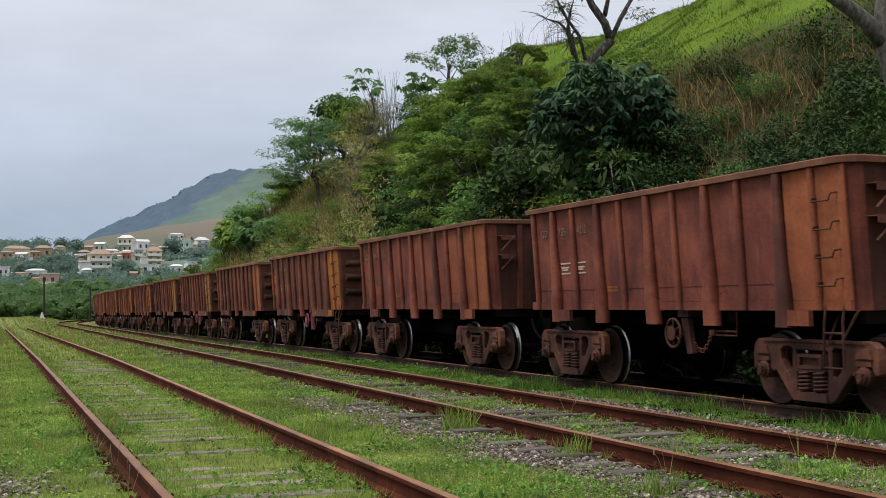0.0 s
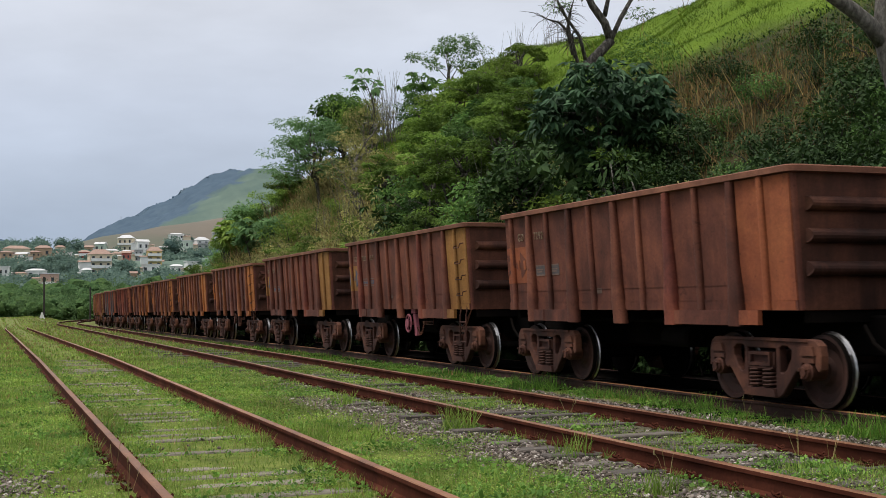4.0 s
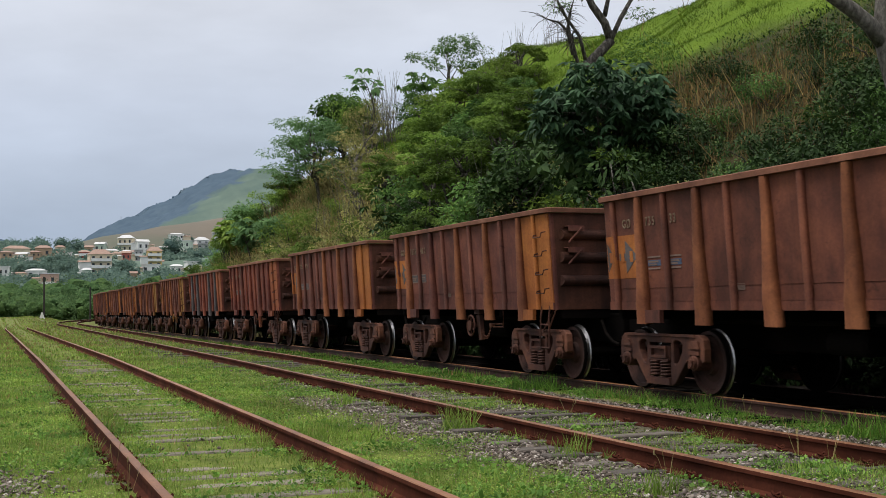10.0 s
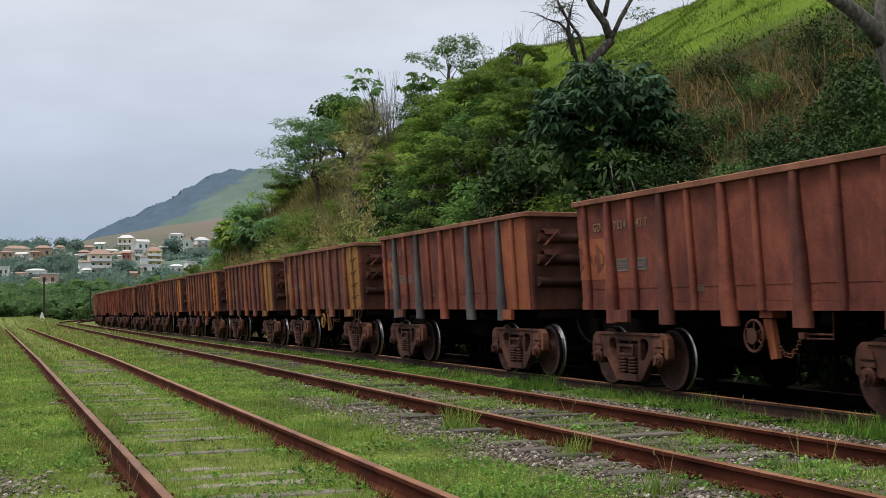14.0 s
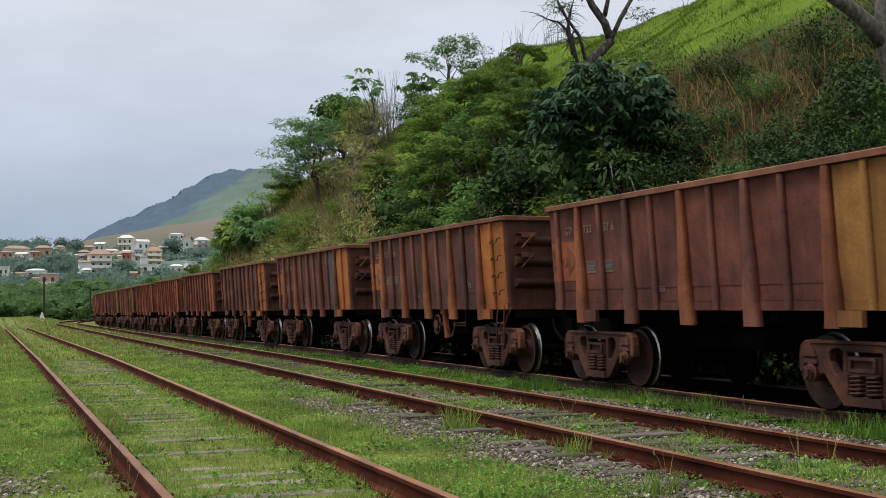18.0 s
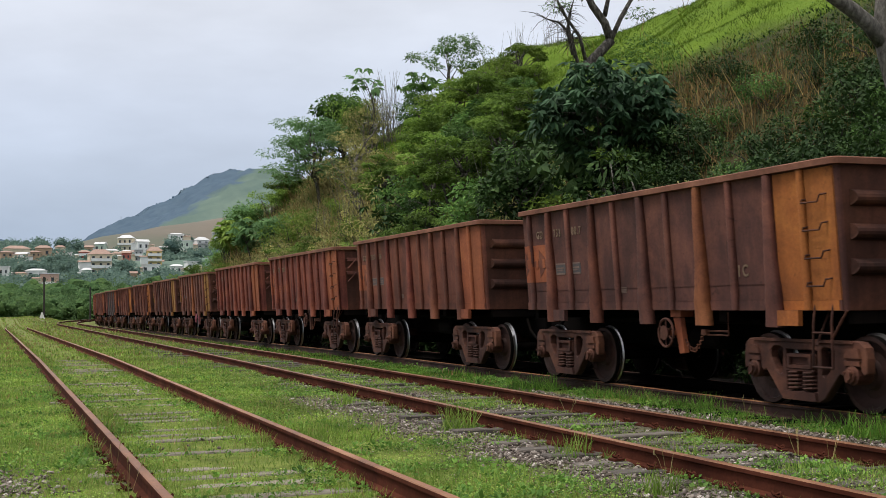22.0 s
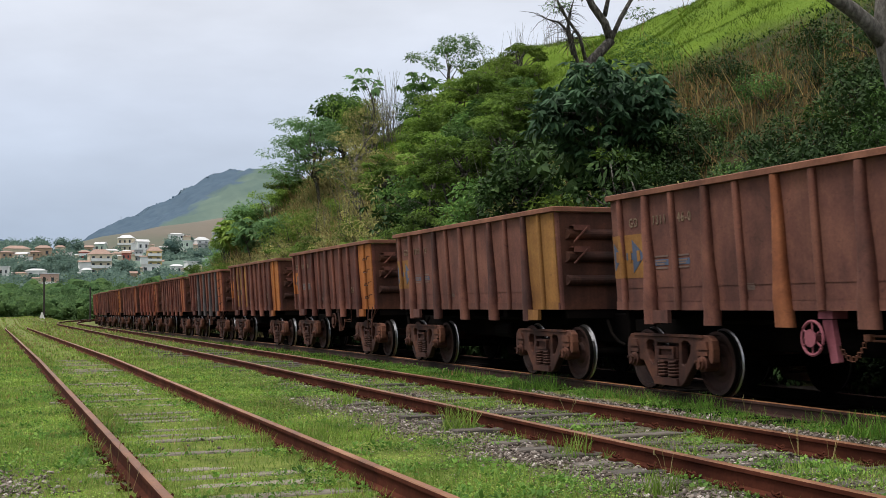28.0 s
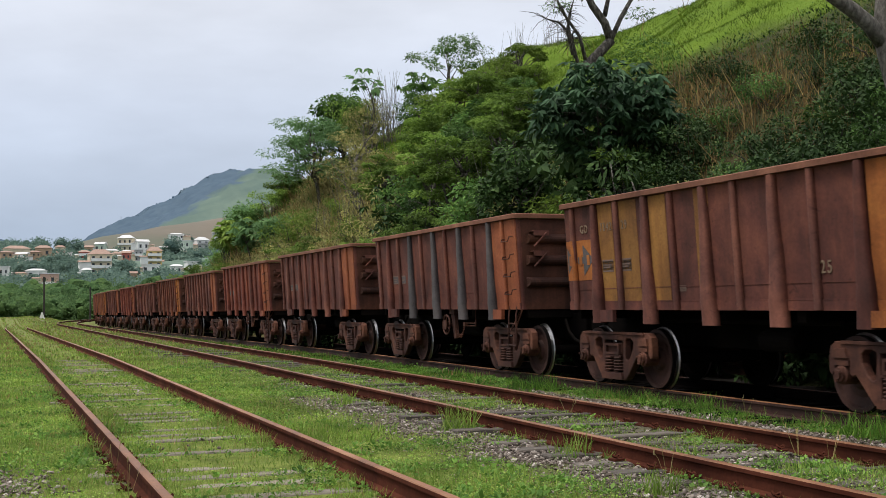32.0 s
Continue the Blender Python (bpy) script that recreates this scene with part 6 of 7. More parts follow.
def leaning_tree():
    """A grey tree by the track whose trunk leans over the wagons."""
    r = np.random.default_rng(78)
    t = tagged(new("tree"), "grey-barked tree with a thick leaning forked trunk", "tree")
    t.location = (16.6, 17.6, hill_z(16.6, 17.6) - 0.3)
    o = Vector(t.location)
    bm = bmesh.new()
    P = lambda *q: [Vector(v) - o for v in q]
    tube(bm, P((16.6, 17.6, 2.6), (16.2, 17.8, 4.0), (15.85, 18, 5.0), (15.60, 18, 5.75), (15.45, 18, 6.25), (15.5, 18, 6.9), (15.8, 18, 8.6)), [0.28, 0.25, 0.23, 0.21, 0.20, 0.18, 0.12], 10)
    tube(bm, P((15.45, 18, 6.1), (15.15, 18, 6.42), (14.75, 18, 6.68), (14.3, 18, 6.9), (13.6, 18, 7.4), (12.9, 18.2, 8.3)), [0.16, 0.15, 0.14, 0.125, 0.10, 0.05], 9)
    part("trunk", bm, M_PALEBARK, t, smooth=True)
    c = np.array([tuple(v) for v in P((13.0, 19.6, 7.9), (12.2, 20.4, 7.95), (13.8, 18, 8.4), (15.4, 18.5, 8.8), (14.6, 19, 8.4), (12.8, 18.3, 8.6), (12.6, 20.6, 8.2), (16.4, 18, 8.8))])
    cards("crown", clump_leaves(c, np.full(len(c), 0.7), 1500, 0.16, 0.08, r, 0.7), M_LEAF_DARK, t)


leaning_tree()


# ---- scrub on the slope ----
def shrub_base(name, leaf, n, L, W, rad, h, seed, flat, style, label):
    r = np.random.default_rng(seed)
    s = tagged(new(name), label, "shrub", group="shrubs on the slope")
    k = 14
    c = np.stack([r.normal(size=k) * rad * 0.45, r.normal(size=k) * rad * 0.45, h * (0.25 + 0.6 * r.random(k))], 1)
    bm = bmesh.new()
    for q in c:
        tube(bm, [(0.1 * q[0], 0.1 * q[1], -0.5), (0.5 * q[0], 0.5 * q[1], 0.5 * q[2]), tuple(q)], [0.03, 0.02, 0.008], 4)
    part("stem", bm, M_BARK, s)
    rr = rad * (0.20 + 0.20 * r.random(k))
    q = palmate(c[r.integers(0, k, n)] + r.normal(size=(n, 3)) * rad * 0.3, r, 6, L, W) if style == "palm" else clump_leaves(c, rr, n, L, W, r, flat)
    cards("foliage", q, leaf, s)
    return s


BASES = [
    shrub_base("shrub", M_LEAF, 2000, 0.125, 0.042, 1.25, 1.7, 51, 0.25, "leaf", "feathery green shrub on the steep slope"),
    shrub_base("shrub", M_LEAF_DARK, 1900, 0.115, 0.068, 1.05, 1.5, 52, 0.9, "leaf", "dark green broad-leaved shrub on the steep slope"),
    shrub_base("shrub", M_LEAF_LIGHT, 1700, 0.115, 0.052, 1.15, 1.5, 53, 0.6, "leaf", "light green shrub on the steep slope"),
    shrub_base("shrub", M_LEAF_DRY, 1000, 0.13, 0.04, 1.15, 1.6, 54, 0.7, "leaf", "brownish half-dry shrub on the steep slope"),
    shrub_base("shrub", M_LEAF_MID, 1900, 0.105, 0.054, 1.05, 1.2, 55, 0.9, "leaf", "bushy green creeper-covered shrub"),
    shrub_base("shrub", M_LEAF_DARK, 120, 0.36, 0.13, 1.0, 1.6, 56, 0.9, "palm", "shrub with dark hanging hand-shaped leaves"),
    shrub_base("shrub", M_LEAF_DARK, 2200, 0.105, 0.048, 1.15, 1.3, 58, 0.8, "leaf", "mid green tangled shrub on the steep slope"),
]
# added shrub, thick enough to shut out light behind the wagons
DARK_FILL_SHRUB = shrub_base("shrub", M_LEAF_DARK, 2600, 0.20, 0.135, 0.95, 1.9, 59, 1.0, "leaf", "dense dark shrub added to blacken the gap under the wagons")
DARK_FILL_SHRUB.matrix_basis = pose(11.9, 7.0, -0.1)
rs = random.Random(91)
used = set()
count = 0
# close rows of dark shrubs, added to darken the view under the train
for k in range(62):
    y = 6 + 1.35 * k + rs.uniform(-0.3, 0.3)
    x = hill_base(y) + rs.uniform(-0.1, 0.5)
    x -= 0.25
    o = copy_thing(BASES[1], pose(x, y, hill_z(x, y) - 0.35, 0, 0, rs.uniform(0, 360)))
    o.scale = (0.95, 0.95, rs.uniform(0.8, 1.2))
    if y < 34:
        o = copy_thing(DARK_FILL_SHRUB, pose(x - 0.05, y + 0.6, -0.1, 0, 0, rs.uniform(0, 360)))
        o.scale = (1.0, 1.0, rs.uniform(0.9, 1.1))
for k in range(2400):
    zone = rs.random()
    y = rs.uniform(9, 38) if zone < 0.58 else (rs.uniform(38, 60) if zone < 0.78 else rs.uniform(60, 116))
    d = 0.2 + 10.5 * rs.random() ** 1.1
    x = hill_base(y) + d
    cell = (int(x / 1.05), int(y / (1.05 + y * 0.016)))
    if cell in used:
        continue
    used.add(cell)
    az = x / y
    if d > 5.6 and 0.56 < az < 0.77 and rs.random() < 0.35:
        continue
    if d > 8.5 and rs.random() < 0.6:
        continue
    pick = rs.random()
    if (57 < y < 80 and 3 < d) or (y > 44 and x / y < 0.325):
        kind = 3 if pick < 0.40 else (0 if pick < 0.7 else 2)
        if rs.random() < 0.25:
            continue
    elif az > 0.58:
        kind = 1 if pick < 0.42 else (6 if pick < 0.84 else 4)
    else:
        kind = 0 if pick < 0.32 else (4 if pick < 0.5 else (2 if pick < 0.68 else (1 if pick < 0.74 else (3 if pick < 0.93 else 5))))
    s = rs.uniform(0.65, 1.15) * (1.0 + 0.004 * y) * (0.75 if d > 7 else 1.0)
    m = pose(x, y, hill_z(x, y) - 0.05, rs.uniform(-8, 8), rs.uniform(-18, 0), rs.uniform(0, 360))
    if kind < len(BASES) and BASES[kind] is not None and count < len(BASES) and not BASES[kind].get("placed"):
        ob = BASES[kind]
        ob["placed"] = 1
        ob.matrix_basis = m
    else:
        ob = copy_thing(BASES[kind], m)
    ob.scale = (s, s, s * rs.uniform(0.8, 1.25))
    count += 1
    if count > 232:
        break
for k in range(18):
    y = rs.uniform(15.5, 24)
    x = y * rs.uniform(0.74, 0.90)
    if x - hill_base(y) < 1.0:
        continue
    o = copy_thing(BASES[(1, 4, 6)[k % 3]], pose(x, y, hill_z(x, y) - 0.1, 0, rs.uniform(-15, 0), rs.uniform(0, 360)))
    q = rs.uniform(0.7, 1.1)
    o.scale = (q, q, q * rs.uniform(0.8, 1.2))
for k in range(26):
    y = rs.uniform(56, 74)
    x = hill_base(y) + rs.uniform(1.2, 6.8)
    o = copy_thing(BASES[3], pose(x, y, hill_z(x, y) - 0.1, 0, rs.uniform(-15, 0), rs.uniform(0, 360)))
    q = rs.uniform(0.8, 1.35)
    o.scale = (q, q, q * rs.uniform(0.8, 1.2))
for b in BASES:
    if not b.get("placed"):
        b.matrix_basis = pose(14, 20, hill_z(14, 20))


def slope_growth():
    """Ground cover, tall dry stalks and the pasture's grass, each as one mass."""
    r = np.random.default_rng(61)

    def pick(n, ylo, yhi, dlo, dhi, power=1.0):
        y = ylo + (yhi - ylo) * r.random(n) ** power
        d = r.uniform(dlo, dhi, n)
        x = np.array([hill_base(v) for v in y]) + d
        return x, y, np.array([hill_z(a, b) for a, b in zip(x, y)])

    x, y, z = pick(180000, 7, 115, 0.0, 11.8, 1.9)
    d = x - np.array([hill_base(v) for v in y])
    thin = (d > 5.4 + 1.6 * np_noise(x, y, 0.5, 3.0)) & (x / y > 0.56) & (x / y < 0.77)
    dryz = (y > 56) & (y < 82) & (d > 2.0)
    keep = r.random(len(x)) < np.where(thin, 0.55, np.where(dryz, 0.35, 1.0))
    x, y, z = x[keep], y[keep], z[keep]
    n = len(x)
    u = unit(r.normal(size=(n, 3)) + np.array([-0.5, 0, 0.6]))
    q = leaf_quads(np.stack([x, y, z], 1) + u * (0.55 * r.random(n))[:, None], u, (0.045 + 0.0024 * y) * (0.4 + 1.0 * r.random(n)), (0.024 + 0.0011 * y) * (0.4 + 1.0 * r.random(n)), r)
    half = np.array([noise.noise(Vector((a * 0.3, b * 0.3, 1.0))) for a, b in zip(x, y)]) + r.normal(size=n) * 0.15 > 0.05
    tagged(cards("ground_cover", q[half], M_LEAF_MID), "low green creepers covering the slope", "undergrowth", kind="stuff")
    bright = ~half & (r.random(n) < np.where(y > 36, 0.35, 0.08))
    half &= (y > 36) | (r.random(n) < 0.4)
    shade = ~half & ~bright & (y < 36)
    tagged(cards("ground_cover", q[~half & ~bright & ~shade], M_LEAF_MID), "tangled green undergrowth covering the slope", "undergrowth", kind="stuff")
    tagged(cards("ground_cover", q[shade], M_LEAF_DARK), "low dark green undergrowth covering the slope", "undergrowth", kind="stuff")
    tagged(cards("ground_cover", q[bright], M_LEAF), "fresh green creepers covering the slope", "undergrowth", kind="stuff")
    parts_ = []
    for n, ylo, yhi, dlo, dhi, h in ((3600, 21, 38, 4.8, 10.2, 1.0), (1600, 10, 24, 3.0, 10.4, 0.8), (1800, 55, 84, 2.0, 10.0, 1.4), (1400, 36, 60, 5.0, 11.0, 1.1), (50, 50, 80, 17, 26, 1.3)):
        x, y, z = pick(n, ylo, yhi, dlo, dhi)
        parts_.append(blades(x, y, z - 0.05, h * (0.4 + 0.8 * r.random(n)), (0.005 + 0.00022 * y) * (0.4 + 1.0 * r.random(n)), 0.95, r))
    x, y, z = pick(26000, 50, 88, 0.6, 9.8)
    keep = x / y < 0.34
    x, y, z = x[keep], y[keep], z[keep]
    n = len(x)
    tagged(cards("dry_brush", blades(x, y, z - 0.05, 0.75 * (0.4 + 0.8 * r.random(n)), 0.022 * (0.5 + 0.9 * r.random(n)), 1.2, r), M_BRUSH), "pale dry brush among thin trees on the slope", "dry grass", kind="stuff")
    tagged(cards("dry_stalks", np.concatenate(parts_), M_STALK), "tall brown dry grass stalks standing on the slope", "dry grass", kind="stuff")
    parts_ = []
    for n, ylo, yhi, dlo, dhi, h in ((210000, 18, 64, 9.3, 27, 0.12), (30000, 55, 95, 9.3, 28, 0.22), (14000, 8, 22, 9.0, 26, 0.15)):
        x, y, z = pick(n, ylo, yhi, dlo, dhi)
        parts_.append(blades(x, y, z - 0.05, h * (0.3 + 0.8 * r.random(n)) * (0.5 + 1.2 * np_noise(x, y, 0.9, 5.0) ** 2 + 0.5 * np_noise(x, y, 3.1, 8.0)), (0.004 + 0.00018 * y) * (0.6 + 0.8 * r.random(n)), 1.8, r))
    tagged(cards("pasture_grass", np.concatenate(parts_), M_HILLGRASS), "bright green pasture grass on the hilltop", "grass", kind="stuff")


slope_growth()


# ---- town, woods and poles in the distance ----
M_WALLS = {k: plain("house_wall_" + k, [(0.3, tuple(0.82 * v for v in c)), (0.7, c)], 0.5, 0.9, 0.0) for k, c in dict(cream=(0.62, 0.54, 0.40), white=(0.72, 0.72, 0.70), orange=(0.40, 0.28, 0.19), green=(0.48, 0.56, 0.47), red=(0.42, 0.14, 0.11), yellow=(0.60, 0.45, 0.20), pink=(0.52, 0.34, 0.27), grey=(0.36, 0.36, 0.36)).items()}
M_TILE = plain("terracotta_roof", [(0.3, (0.25, 0.165, 0.13)), (0.7, (0.36, 0.25, 0.20))], 1.5, 0.9, 0.0)
M_PALEROOF = plain("pale_metal_roof", [(0.3, (0.42, 0.42, 0.42)), (0.7, (0.62, 0.62, 0.61))], 0.6, 0.6, 0.0)
M_WINDOW = plain("dark_window_glass", [(0.3, (0.03, 0.035, 0.04)), (0.7, (0.06, 0.07, 0.08))], 2, 0.2, 0.0)
HOUSES = []


def house(x, y, z, w, h, colour, roof="tile", storeys=1, label=""):
    t = tagged(new("house"), label or "%s house with %s roof on the wooded slope" % (colour, "terracotta" if roof == "tile" else "pale metal"), "house", group="houses of the town")
    t.matrix_basis = pose(x, y, z - 0.5, 0, 0, -28 + (x * 7 + y * 3) % 56)
    w *= 0.70
    HOUSES.append((x / y, z / y, w * 0.8 / y, h / y, y))
    dep = w * 0.75
    wall_h = h + 0.5 - (h * 0.18 if roof != "flat" else 0)
    bm = bmesh.new()
    box(bm, (0, 0, wall_h / 2 - 1.5), (w, dep, wall_h + 3))
    part("wall", bm, M_WALLS[colour], t)
    bm = bmesh.new()
    top, peak = wall_h, h * 0.2
    if roof == "flat":
        box(bm, (0, 0, top + 0.15), (w + 0.5, dep + 0.5, 0.3))
    else:
        hw, hd = w / 2 + 0.35, dep / 2 + 0.4
        lo = [(-hw, -hd, top), (hw, -hd, top), (hw, hd, top), (-hw, hd, top)]
        hw2 = hw * (0.45 if int(x * 3 + y) % 3 else 1.0)
        hi = [(-hw2, -0.1, top + peak + 0.2), (hw2, -0.1, top + peak + 0.2), (hw2, 0.1, top + peak + 0.2), (-hw2, 0.1, top + peak + 0.2)]
        hull8(bm, lo, hi)
    part("roof", bm, M_TILE if roof == "tile" else M_PALEROOF, t)
    side = 1 if int(x + y) % 2 else -1
    aw, ah = w * 0.5, wall_h * 0.62
    bm = bmesh.new()
    box(bm, (side * (w / 2 + aw / 2 - 0.4), -dep * 0.22, ah / 2 - 1.5), (aw, dep * 0.8, ah + 3))
    annex = part("annex", bm, M_WALLS["white" if colour in ("cream", "yellow", "green") else "cream"], t)
    bm = bmesh.new()
    hull8(bm, [(side * (w / 2 + aw / 2 - 0.4) + a * (aw / 2 + 0.4), -dep * 0.22 + b * (dep * 0.4 + 0.4), ah) for a, b in ((-1, -1), (1, -1), (1, 1), (-1, 1))],
          [(side * (w / 2 + aw / 2 - 0.4) + a * (aw / 2 + 0.4), -dep * 0.22 + b * 0.2, ah + aw * 0.16) for a, b in ((-1, -1), (1, -1), (1, 1), (-1, 1))])
    part("annex_roof", bm, M_TILE if int(x) % 3 else M_PALEROOF, annex)
    fh = wall_h / storeys
    n = max(2, int(w / 2.4))
    for s in range(storeys):
        for k in range(n):
            bm = bmesh.new()
            box(bm, ((k + 0.5) / n * w - w / 2, -dep / 2 - 0.02, fh * (s + 0.52)), (w / n * 0.34, 0.12, fh * 0.36))
            part("window", bm, M_WINDOW, t)
        if storeys > 1 and s > 0:
            bm = bmesh.new()
            box(bm, (0, -dep / 2 - 0.5, fh * s), (w * 0.92, 1.0, 0.16))
            box(bm, (0, -dep / 2 - 0.96, fh * s + 0.5), (w * 0.92, 0.08, 0.9))
            part("balcony", bm, M_WALLS["white"] if colour != "white" else M_WALLS["grey"], t)


house(9, 493, 19.3, 13.9, 5.5, "cream")
house(20, 520, 21.9, 8.8, 4.4, "orange")
house(30, 590, 26.0, 6.4, 3.8, "cream", "tile")
house(4, 426, 12.0, 4.4, 2.8, "white", "flat")
house(14, 422, 11.5, 9.1, 2.4, "white", "pale")
house(17, 395, 8.6, 7.1, 3.0, "pink", "flat")
house(35, 433, 12.7, 10.6, 8.1, "cream", "tile", 3, "cream three-storey house with balconies and terracotta roof")
house(30, 422, 11.4, 4.3, 2.8, "green", "pale")
house(42, 600, 26.6, 9.5, 3.7, "orange")
house(50, 612, 28.2, 6.8, 4.4, "green", "pale")
house(63, 620, 28.8, 10.5, 7.8, "cream", "pale", 2, "large cream two-storey house with a pale gabled roof")
house(70, 615, 29.2, 8.3, 5.0, "white", "pale")
house(51, 501, 20.1, 5.1, 3.3, "red")
house(55, 495, 19.5, 4.6, 4.2, "grey", "flat", 2)
house(58, 470, 16.9, 7.9, 6.6, "yellow", "tile", 3, "yellow three-storey house with balconies")
house(53, 439, 13.4, 7.9, 2.6, "white", "flat")
house(44, 411, 10.2, 2.9, 2.5, "orange")
house(88, 625, 35.2, 10.5, 3.0, "white", "pale")
house(90, 612, 30.0, 11.1, 3.7, "green", "flat")
house(100, 620, 28.4, 9.5, 7.5, "white", "pale", 3, "white three-storey house with a pale roof")
house(62, 439, 13.4, 6.3, 2.6, "white", "pale")
house(69, 452, 14.8, 5.8, 2.7, "white", "flat")
house(107, 620, 33.0, 4.4, 5.3, "grey", "flat", 2)
house(39, 470, 16.6, 6.0, 3.0, "pink")
house(75, 560, 24.5, 7.0, 3.2, "cream")
house(26, 505, 20.5, 6.0, 3.0, "green")

house(5, 470, 19.9, 6.1, 1.9, "orange", "tile", 1)
house(11, 480, 19.3, 5.8, 2.5, "cream", "pale", 2)
house(16, 500, 21.3, 5.0, 2.0, "orange", "tile", 1)
house(25, 520, 21.0, 4.2, 2.8, "cream", "tile", 2)
house(29, 500, 19.7, 2.5, 3.1, "white", "flat", 2)
house(36, 520, 21.2, 6.4, 3.3, "red", "tile", 2)
house(44, 560, 23.3, 6.3, 3.0, "grey", "pale", 2)
house(51, 570, 24.5, 7.0, 2.8, "cream", "pale", 1)
house(49, 520, 20.6, 5.9, 3.3, "cream", "tile", 2)
house(60, 590, 24.6, 7.3, 3.2, "white", "pale", 2)
house(66, 600, 24.6, 6.9, 3.5, "white", "tile", 2)
house(55, 520, 19.1, 5.4, 3.3, "red", "tile", 2)
house(57, 500, 17.5, 4.7, 3.2, "cream", "tile", 2)
house(61, 500, 18.5, 4.2, 3.2, "pink", "flat", 2)
house(61, 480, 16.5, 5.0, 2.6, "cream", "tile", 2)
house(55, 460, 13.3, 7.2, 1.9, "white", "flat", 1)
house(68, 470, 14.1, 6.9, 2.4, "white", "pale", 1)
house(73, 480, 15.3, 5.1, 1.8, "cream", "flat", 1)
house(80, 610, 28.5, 9.6, 2.2, "white", "pale", 1)
house(83, 590, 26.0, 8.7, 2.4, "green", "flat", 1)
house(6, 430, 11.4, 4.3, 1.7, "white", "pale", 1)
house(15, 410, 9.2, 5.0, 1.8, "grey", "pale", 1)
house(17, 395, 7.5, 6.0, 2.1, "pink", "flat", 2)
house(46, 420, 10.3, 2.6, 1.9, "cream", "tile", 1)
house(82, 500, 18.3, 4.8, 2.1, "white", "pale", 1)


def lump_templates(count, seed, level):
    """Uneven crown lobes: faceted rounds broken up by noise at two scales."""
    out = []
    for k in range(count):
        bm = bmesh.new()
        bmesh.ops.create_icosphere(bm, subdivisions=level, radius=1.0)
        for v in bm.verts:
            o = Vector((k * 7.1 + seed, k * 3.3, 0))
            g = 1 + 0.42 * noise.noise(v.co * 1.5 + o) + 0.30 * noise.noise(v.co * 4.1 + o) + 0.16 * noise.noise(v.co * 9.0 + o)
            v.co = v.co * g
            v.co.z *= 0.85
        bm.verts.ensure_lookup_table()
        out.append((np.array([tuple(v.co) for v in bm.verts]), np.array([[v.index for v in f.verts] for f in bm.faces])))
        bm.free()
    return out


LUMPS = lump_templates(7, 2.0, 2)


def far_trees(name, spots, material, label, seed, lobes=3, shapes=LUMPS):
    """A wood of many-lobed crowns, joined into one mass."""
    r = np.random.default_rng(seed)
    V, F, n = [], [], 0
    for x, y, z, rad in spots:
        for j in range(lobes):
            v, f = shapes[int(r.integers(0, len(shapes)))]
            a = r.uniform(0, 6.28)
            s = rad * r.uniform(0.45, 0.8)
            c, sn = math.cos(a) * s, math.sin(a) * s
            off = np.array([x, y, z]) + (0 if j == 0 else 1) * r.normal(size=3) * rad * np.array([0.55, 0.55, 0.3])
            V.append(np.stack([v[:, 0] * c - v[:, 1] * sn, v[:, 0] * sn + v[:, 1] * c, v[:, 2] * s], 1) + off)
            F.append(f + n)
            n += len(v)
    ob = raw(name, np.concatenate(V).tolist(), np.concatenate(F).tolist(), material)
    tagged(ob, label, "woods", kind="stuff")


rw = random.Random(23)


def woods_material(name, a, b_, c, scale):
    m, nt, b = nodes_of(name)
    col = ramp_node(nt, noise_node(nt, scale, 6, 0.72), [(0.32, a), (0.5, b_), (0.68, c)])
    tint = ramp_node(nt, noise_node(nt, scale * 0.12, 2, 0.5), [(0.35, (0.36, 0.42, 0.46)), (0.65, (0.62, 0.58, 0.48))])
    nt.links.new(mix_node(nt, 0.55, col, tint, "OVERLAY"), b.inputs["Base Color"])
    b.inputs["Roughness"].default_value, b.inputs["Specular IOR Level"].default_value = 0.95, 0.05
    bump_node(nt, b, noise_node(nt, scale * 2.2, 5, 0.75), 0.8, 0.35)
    return m


M_WOODS = woods_material("far_bush_green", (0.032, 0.066, 0.024), (0.058, 0.106, 0.038), (0.100, 0.156, 0.056), 1.1)
# town woods have haze mixed into their pale blue-green
M_WOODS_TOWN = woods_material("town_woods_haze_tint", (0.078, 0.122, 0.112), (0.108, 0.158, 0.136), (0.138, 0.190, 0.156), 0.6)
spots = []
for k in range(900):
    y = 268 + 350 * rw.random()
    x = y * rw.uniform(-0.03, 0.22)
    rr = rw.uniform(1.6, 3.4) * (1.4 if rw.random() < 0.2 else 1.0)
    z = town_z(x, y)
    top = (z + rr * 1.3) / y
    if any(hy > y - 4 and abs(x / y - ax) < hw + rr * 0.8 / y and top > az + 0.2 * hh for ax, az, hw, hh, hy in HOUSES):
        continue
    spots.append((x, y, z + rr * 0.45, rr))
for k in range(900):
    y = 275 + 340 * rw.random()
    x = y * rw.uniform(-0.03, 0.22)
    rr = rw.uniform(0.8, 1.5)
    z = town_z(x, y)
    top = (z + rr * 1.1) / y
    if any(hy > y - 3 and abs(x / y - ax) < hw + rr * 0.5 / y and top > az + 0.5 * hh for ax, az, hw, hh, hy in HOUSES):
        continue
    spots.append((x, y, z + rr * 0.3, rr))
big = []
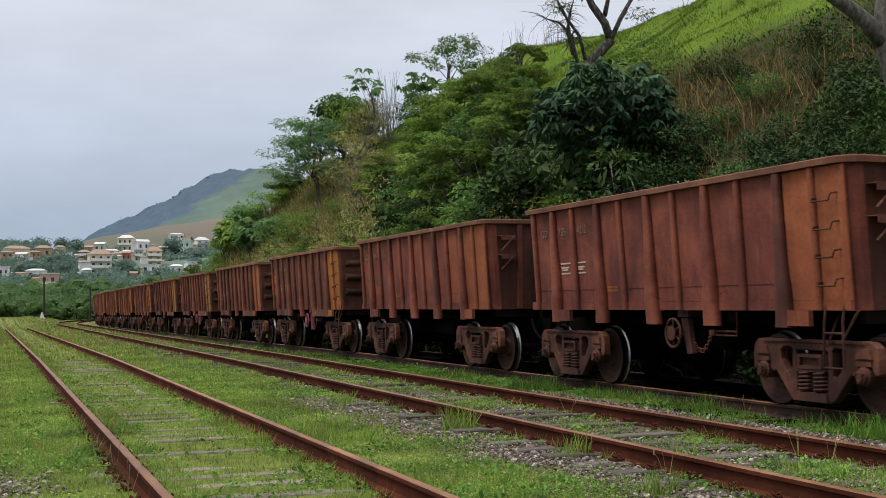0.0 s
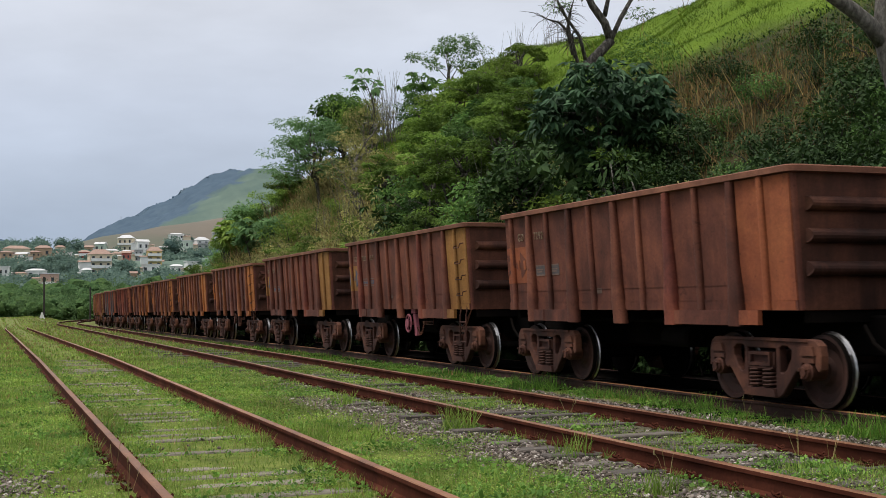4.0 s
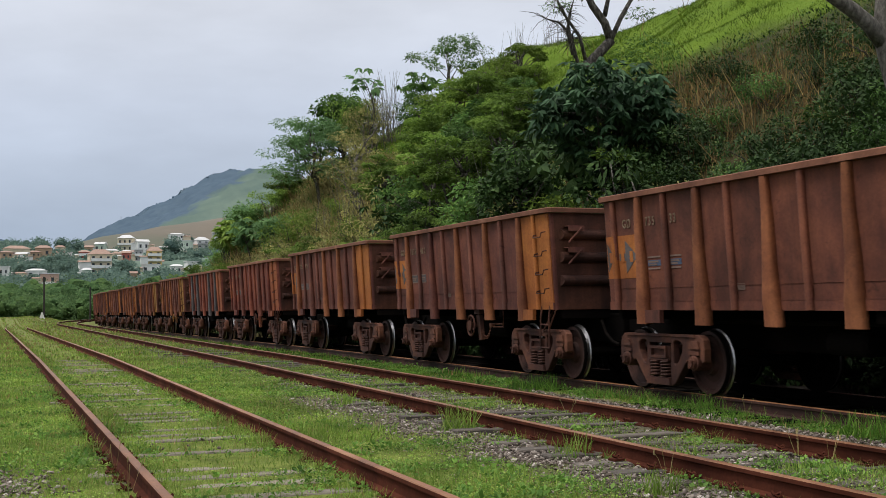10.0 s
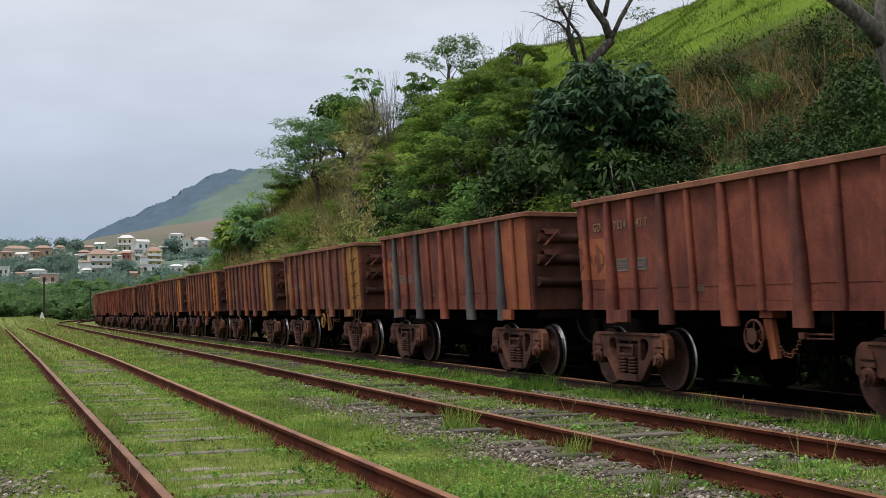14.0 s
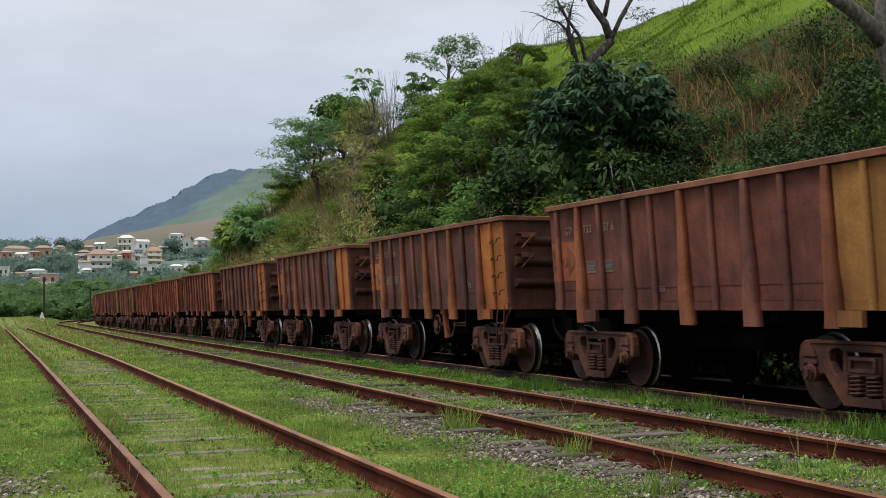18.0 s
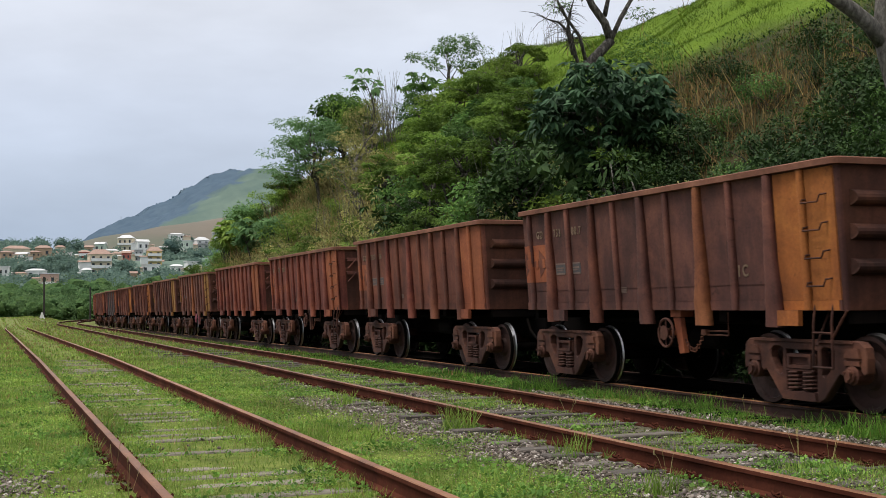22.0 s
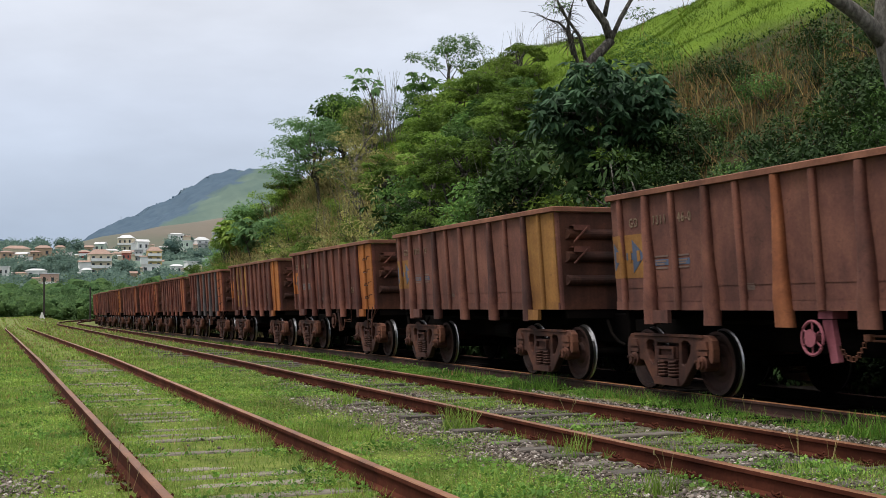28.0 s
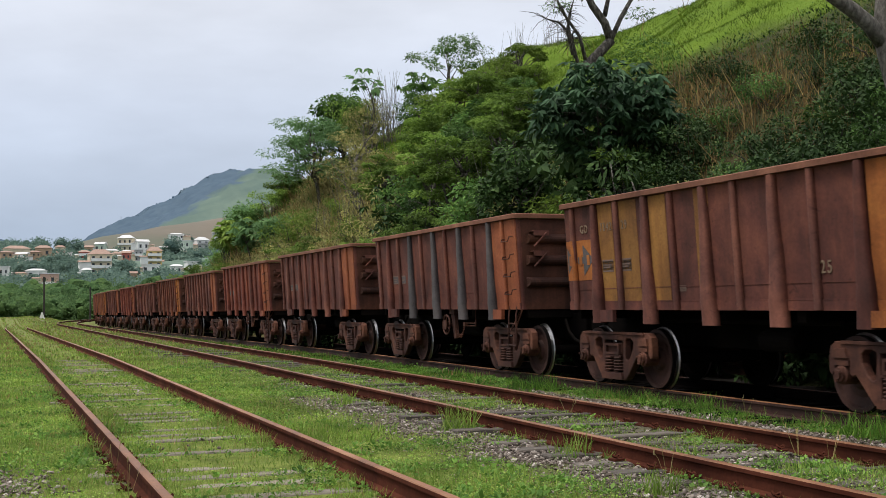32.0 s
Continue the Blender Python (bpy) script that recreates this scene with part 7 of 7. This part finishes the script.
for az, el, ra in ((0.05, 0.0382, 0.0102), (0.061, 0.0494, 0.0074), (0.102, 0.0315, 0.0102), (0.136, 0.0498, 0.0112), (0.149, 0.0569, 0.0084), (0.127, 0.0269, 0.0084), (0.023, 0.0315, 0.0074),
                   (0.031, 0.0227, 0.0065), (0.07, 0.0225, 0.0093), (0.015, 0.0205, 0.0084), (0.156, 0.0361, 0.0074), (0.091, 0.0202, 0.0084), (0.052, 0.0529, 0.0065)):
    y = 290.0
    while y < 624 and town_z(az * y, y) + 0.5 * ra * y < el * y:
        y += 4.0
    for k in range(7):
        a, q = rw.uniform(0, 6.28), rw.uniform(0, 0.6) * ra * y
        big.append((az * y + q * math.cos(a), y + q * math.sin(a), el * y + rw.uniform(-0.7, 0.35) * ra * y, rw.uniform(0.4, 0.62) * ra * y))
spots += big
leafy_spots = np.array(spots)
per = np.clip((leafy_spots[:, 3] * 80).astype(int), 50, 420)
at = np.repeat(np.arange(len(leafy_spots)), per)
# leaf colours lifted towards blue to paint in the haze
M_TOWNLEAF = leafy("town_leaves_haze_tint", (0.105, 0.165, 0.140), (0.132, 0.200, 0.165), (0.162, 0.235, 0.182), 0.12, 0.5, patch=0.2)
tr = np.random.default_rng(29)
u = unit(tr.normal(size=(len(at), 3)))
c = leafy_spots[at, :3] + u * (leafy_spots[at, 3] * tr.uniform(0.75, 1.25, len(at)))[:, None]
tagged(cards("far_wood_leaves", leaf_quads(c, unit(u + tr.normal(size=u.shape) * 0.6), 0.9 * tr.uniform(0.5, 1.4, len(at)), 0.7 * tr.uniform(0.5, 1.4, len(at)), tr), M_TOWNLEAF), "haze-tinted outer twigs of the trees round the houses", "woods", kind="stuff")
far_trees("far_woods", [(a, b, c, q * 0.72) for a, b, c, q in spots], M_WOODS_TOWN, "green trees round the houses, tinted with haze", 3)
spots = []
for k in range(330):
    y = 172 + 95 * rw.random()
    x = y * rw.uniform(-0.05, 0.17)
    rr = rw.uniform(0.9, 2.0) * (1.0 + 0.007 * (y - 168))
    spots.append((x, y, rr * 0.5 + 3.2 * rw.random() * smooth01(185, 250, y), rr))
far_trees("far_bushes", spots, M_WOODS, "green bushes and small trees beyond the tracks", 4, 4)
bush = np.array(spots)
M_BUSHLEAF = leafy("far_bush_leaves", (0.062, 0.112, 0.042), (0.080, 0.138, 0.054), (0.105, 0.170, 0.068), 0.4, 0.45, patch=0.4)
twigs = clump_leaves(bush[:, :3], bush[:, 3] * 1.5, len(bush) * 260, 0.34, 0.22, np.random.default_rng(19), 0.85, 0.1)
tagged(cards("far_bush_leaves", twigs, M_BUSHLEAF), "leafy outer twigs of the bushes beyond the tracks", "woods", kind="stuff")
# crest woods carry the mountain's blue haze in their base colour
M_CREST = woods_material("crest_woods_haze_tint", (0.096, 0.134, 0.180), (0.112, 0.154, 0.202), (0.130, 0.176, 0.222), 0.15)
spots = []
for k in range(420):
    x, y = rw.uniform(60, 420), 1900 + rw.uniform(-30, 10)
    if mountain_z(x, y) - 0.5 * x < 16:
        continue
    spots.append((x, y, mountain_z(x, y) - 1.3, rw.uniform(1.6, 3.4)))
far_trees("mountain_woods", spots, M_CREST, "woods along the mountain crest, tinted blue-green with haze", 5, 2)


def pole(x, y, h, r, label):
    bm = bmesh.new()
    tube(bm, [(0, 0, -0.5), (0.02, 0, h * 0.5), (0, 0.02, h)], [r, r * 0.9, r * 0.75], 8)
    t = part("utility_pole", bm, M_WOODPOLE)
    t.location = (x, y, ground_z(x, y))
    tagged(t, label, "pole", group="wooden poles beyond the tracks")
    return t


pole(5.9, 152, 5.0, 0.13, "dark wooden pole standing in grass by the siding")
pole(11.2, 152, 4.2, 0.11, "thin dark wooden pole standing in grass")
bm = bmesh.new()
prism(bm, [(-0.3, 0.0), (0.3, 0.0), (0.06, 0.8), (-0.06, 0.8)], -0.15, 0.15)
ob = part("marker_stone", bm, M_WALLS["white"])
ob.matrix_basis = pose(5.65, 151, ground_z(5.65, 151) - 0.02, 0, 0, 80)
tagged(ob, "small white tapered marker post in the grass", "marker")
bm = bmesh.new()
tube(bm, [(0, 0, -1), (0, 0, 16)], [0.35, 0.12], 6)
for k in range(5):
    box(bm, (0, 0, 4 + 2.4 * k), (1.6 - 0.25 * k, 0.15, 0.15))
ob = part("radio_mast", bm, M_PALEBARK)
ob.location = (183, 1880, mountain_z(183, 1880) - 1)
tagged(ob, "slim radio mast on the mountain ridge", "mast")

motions()
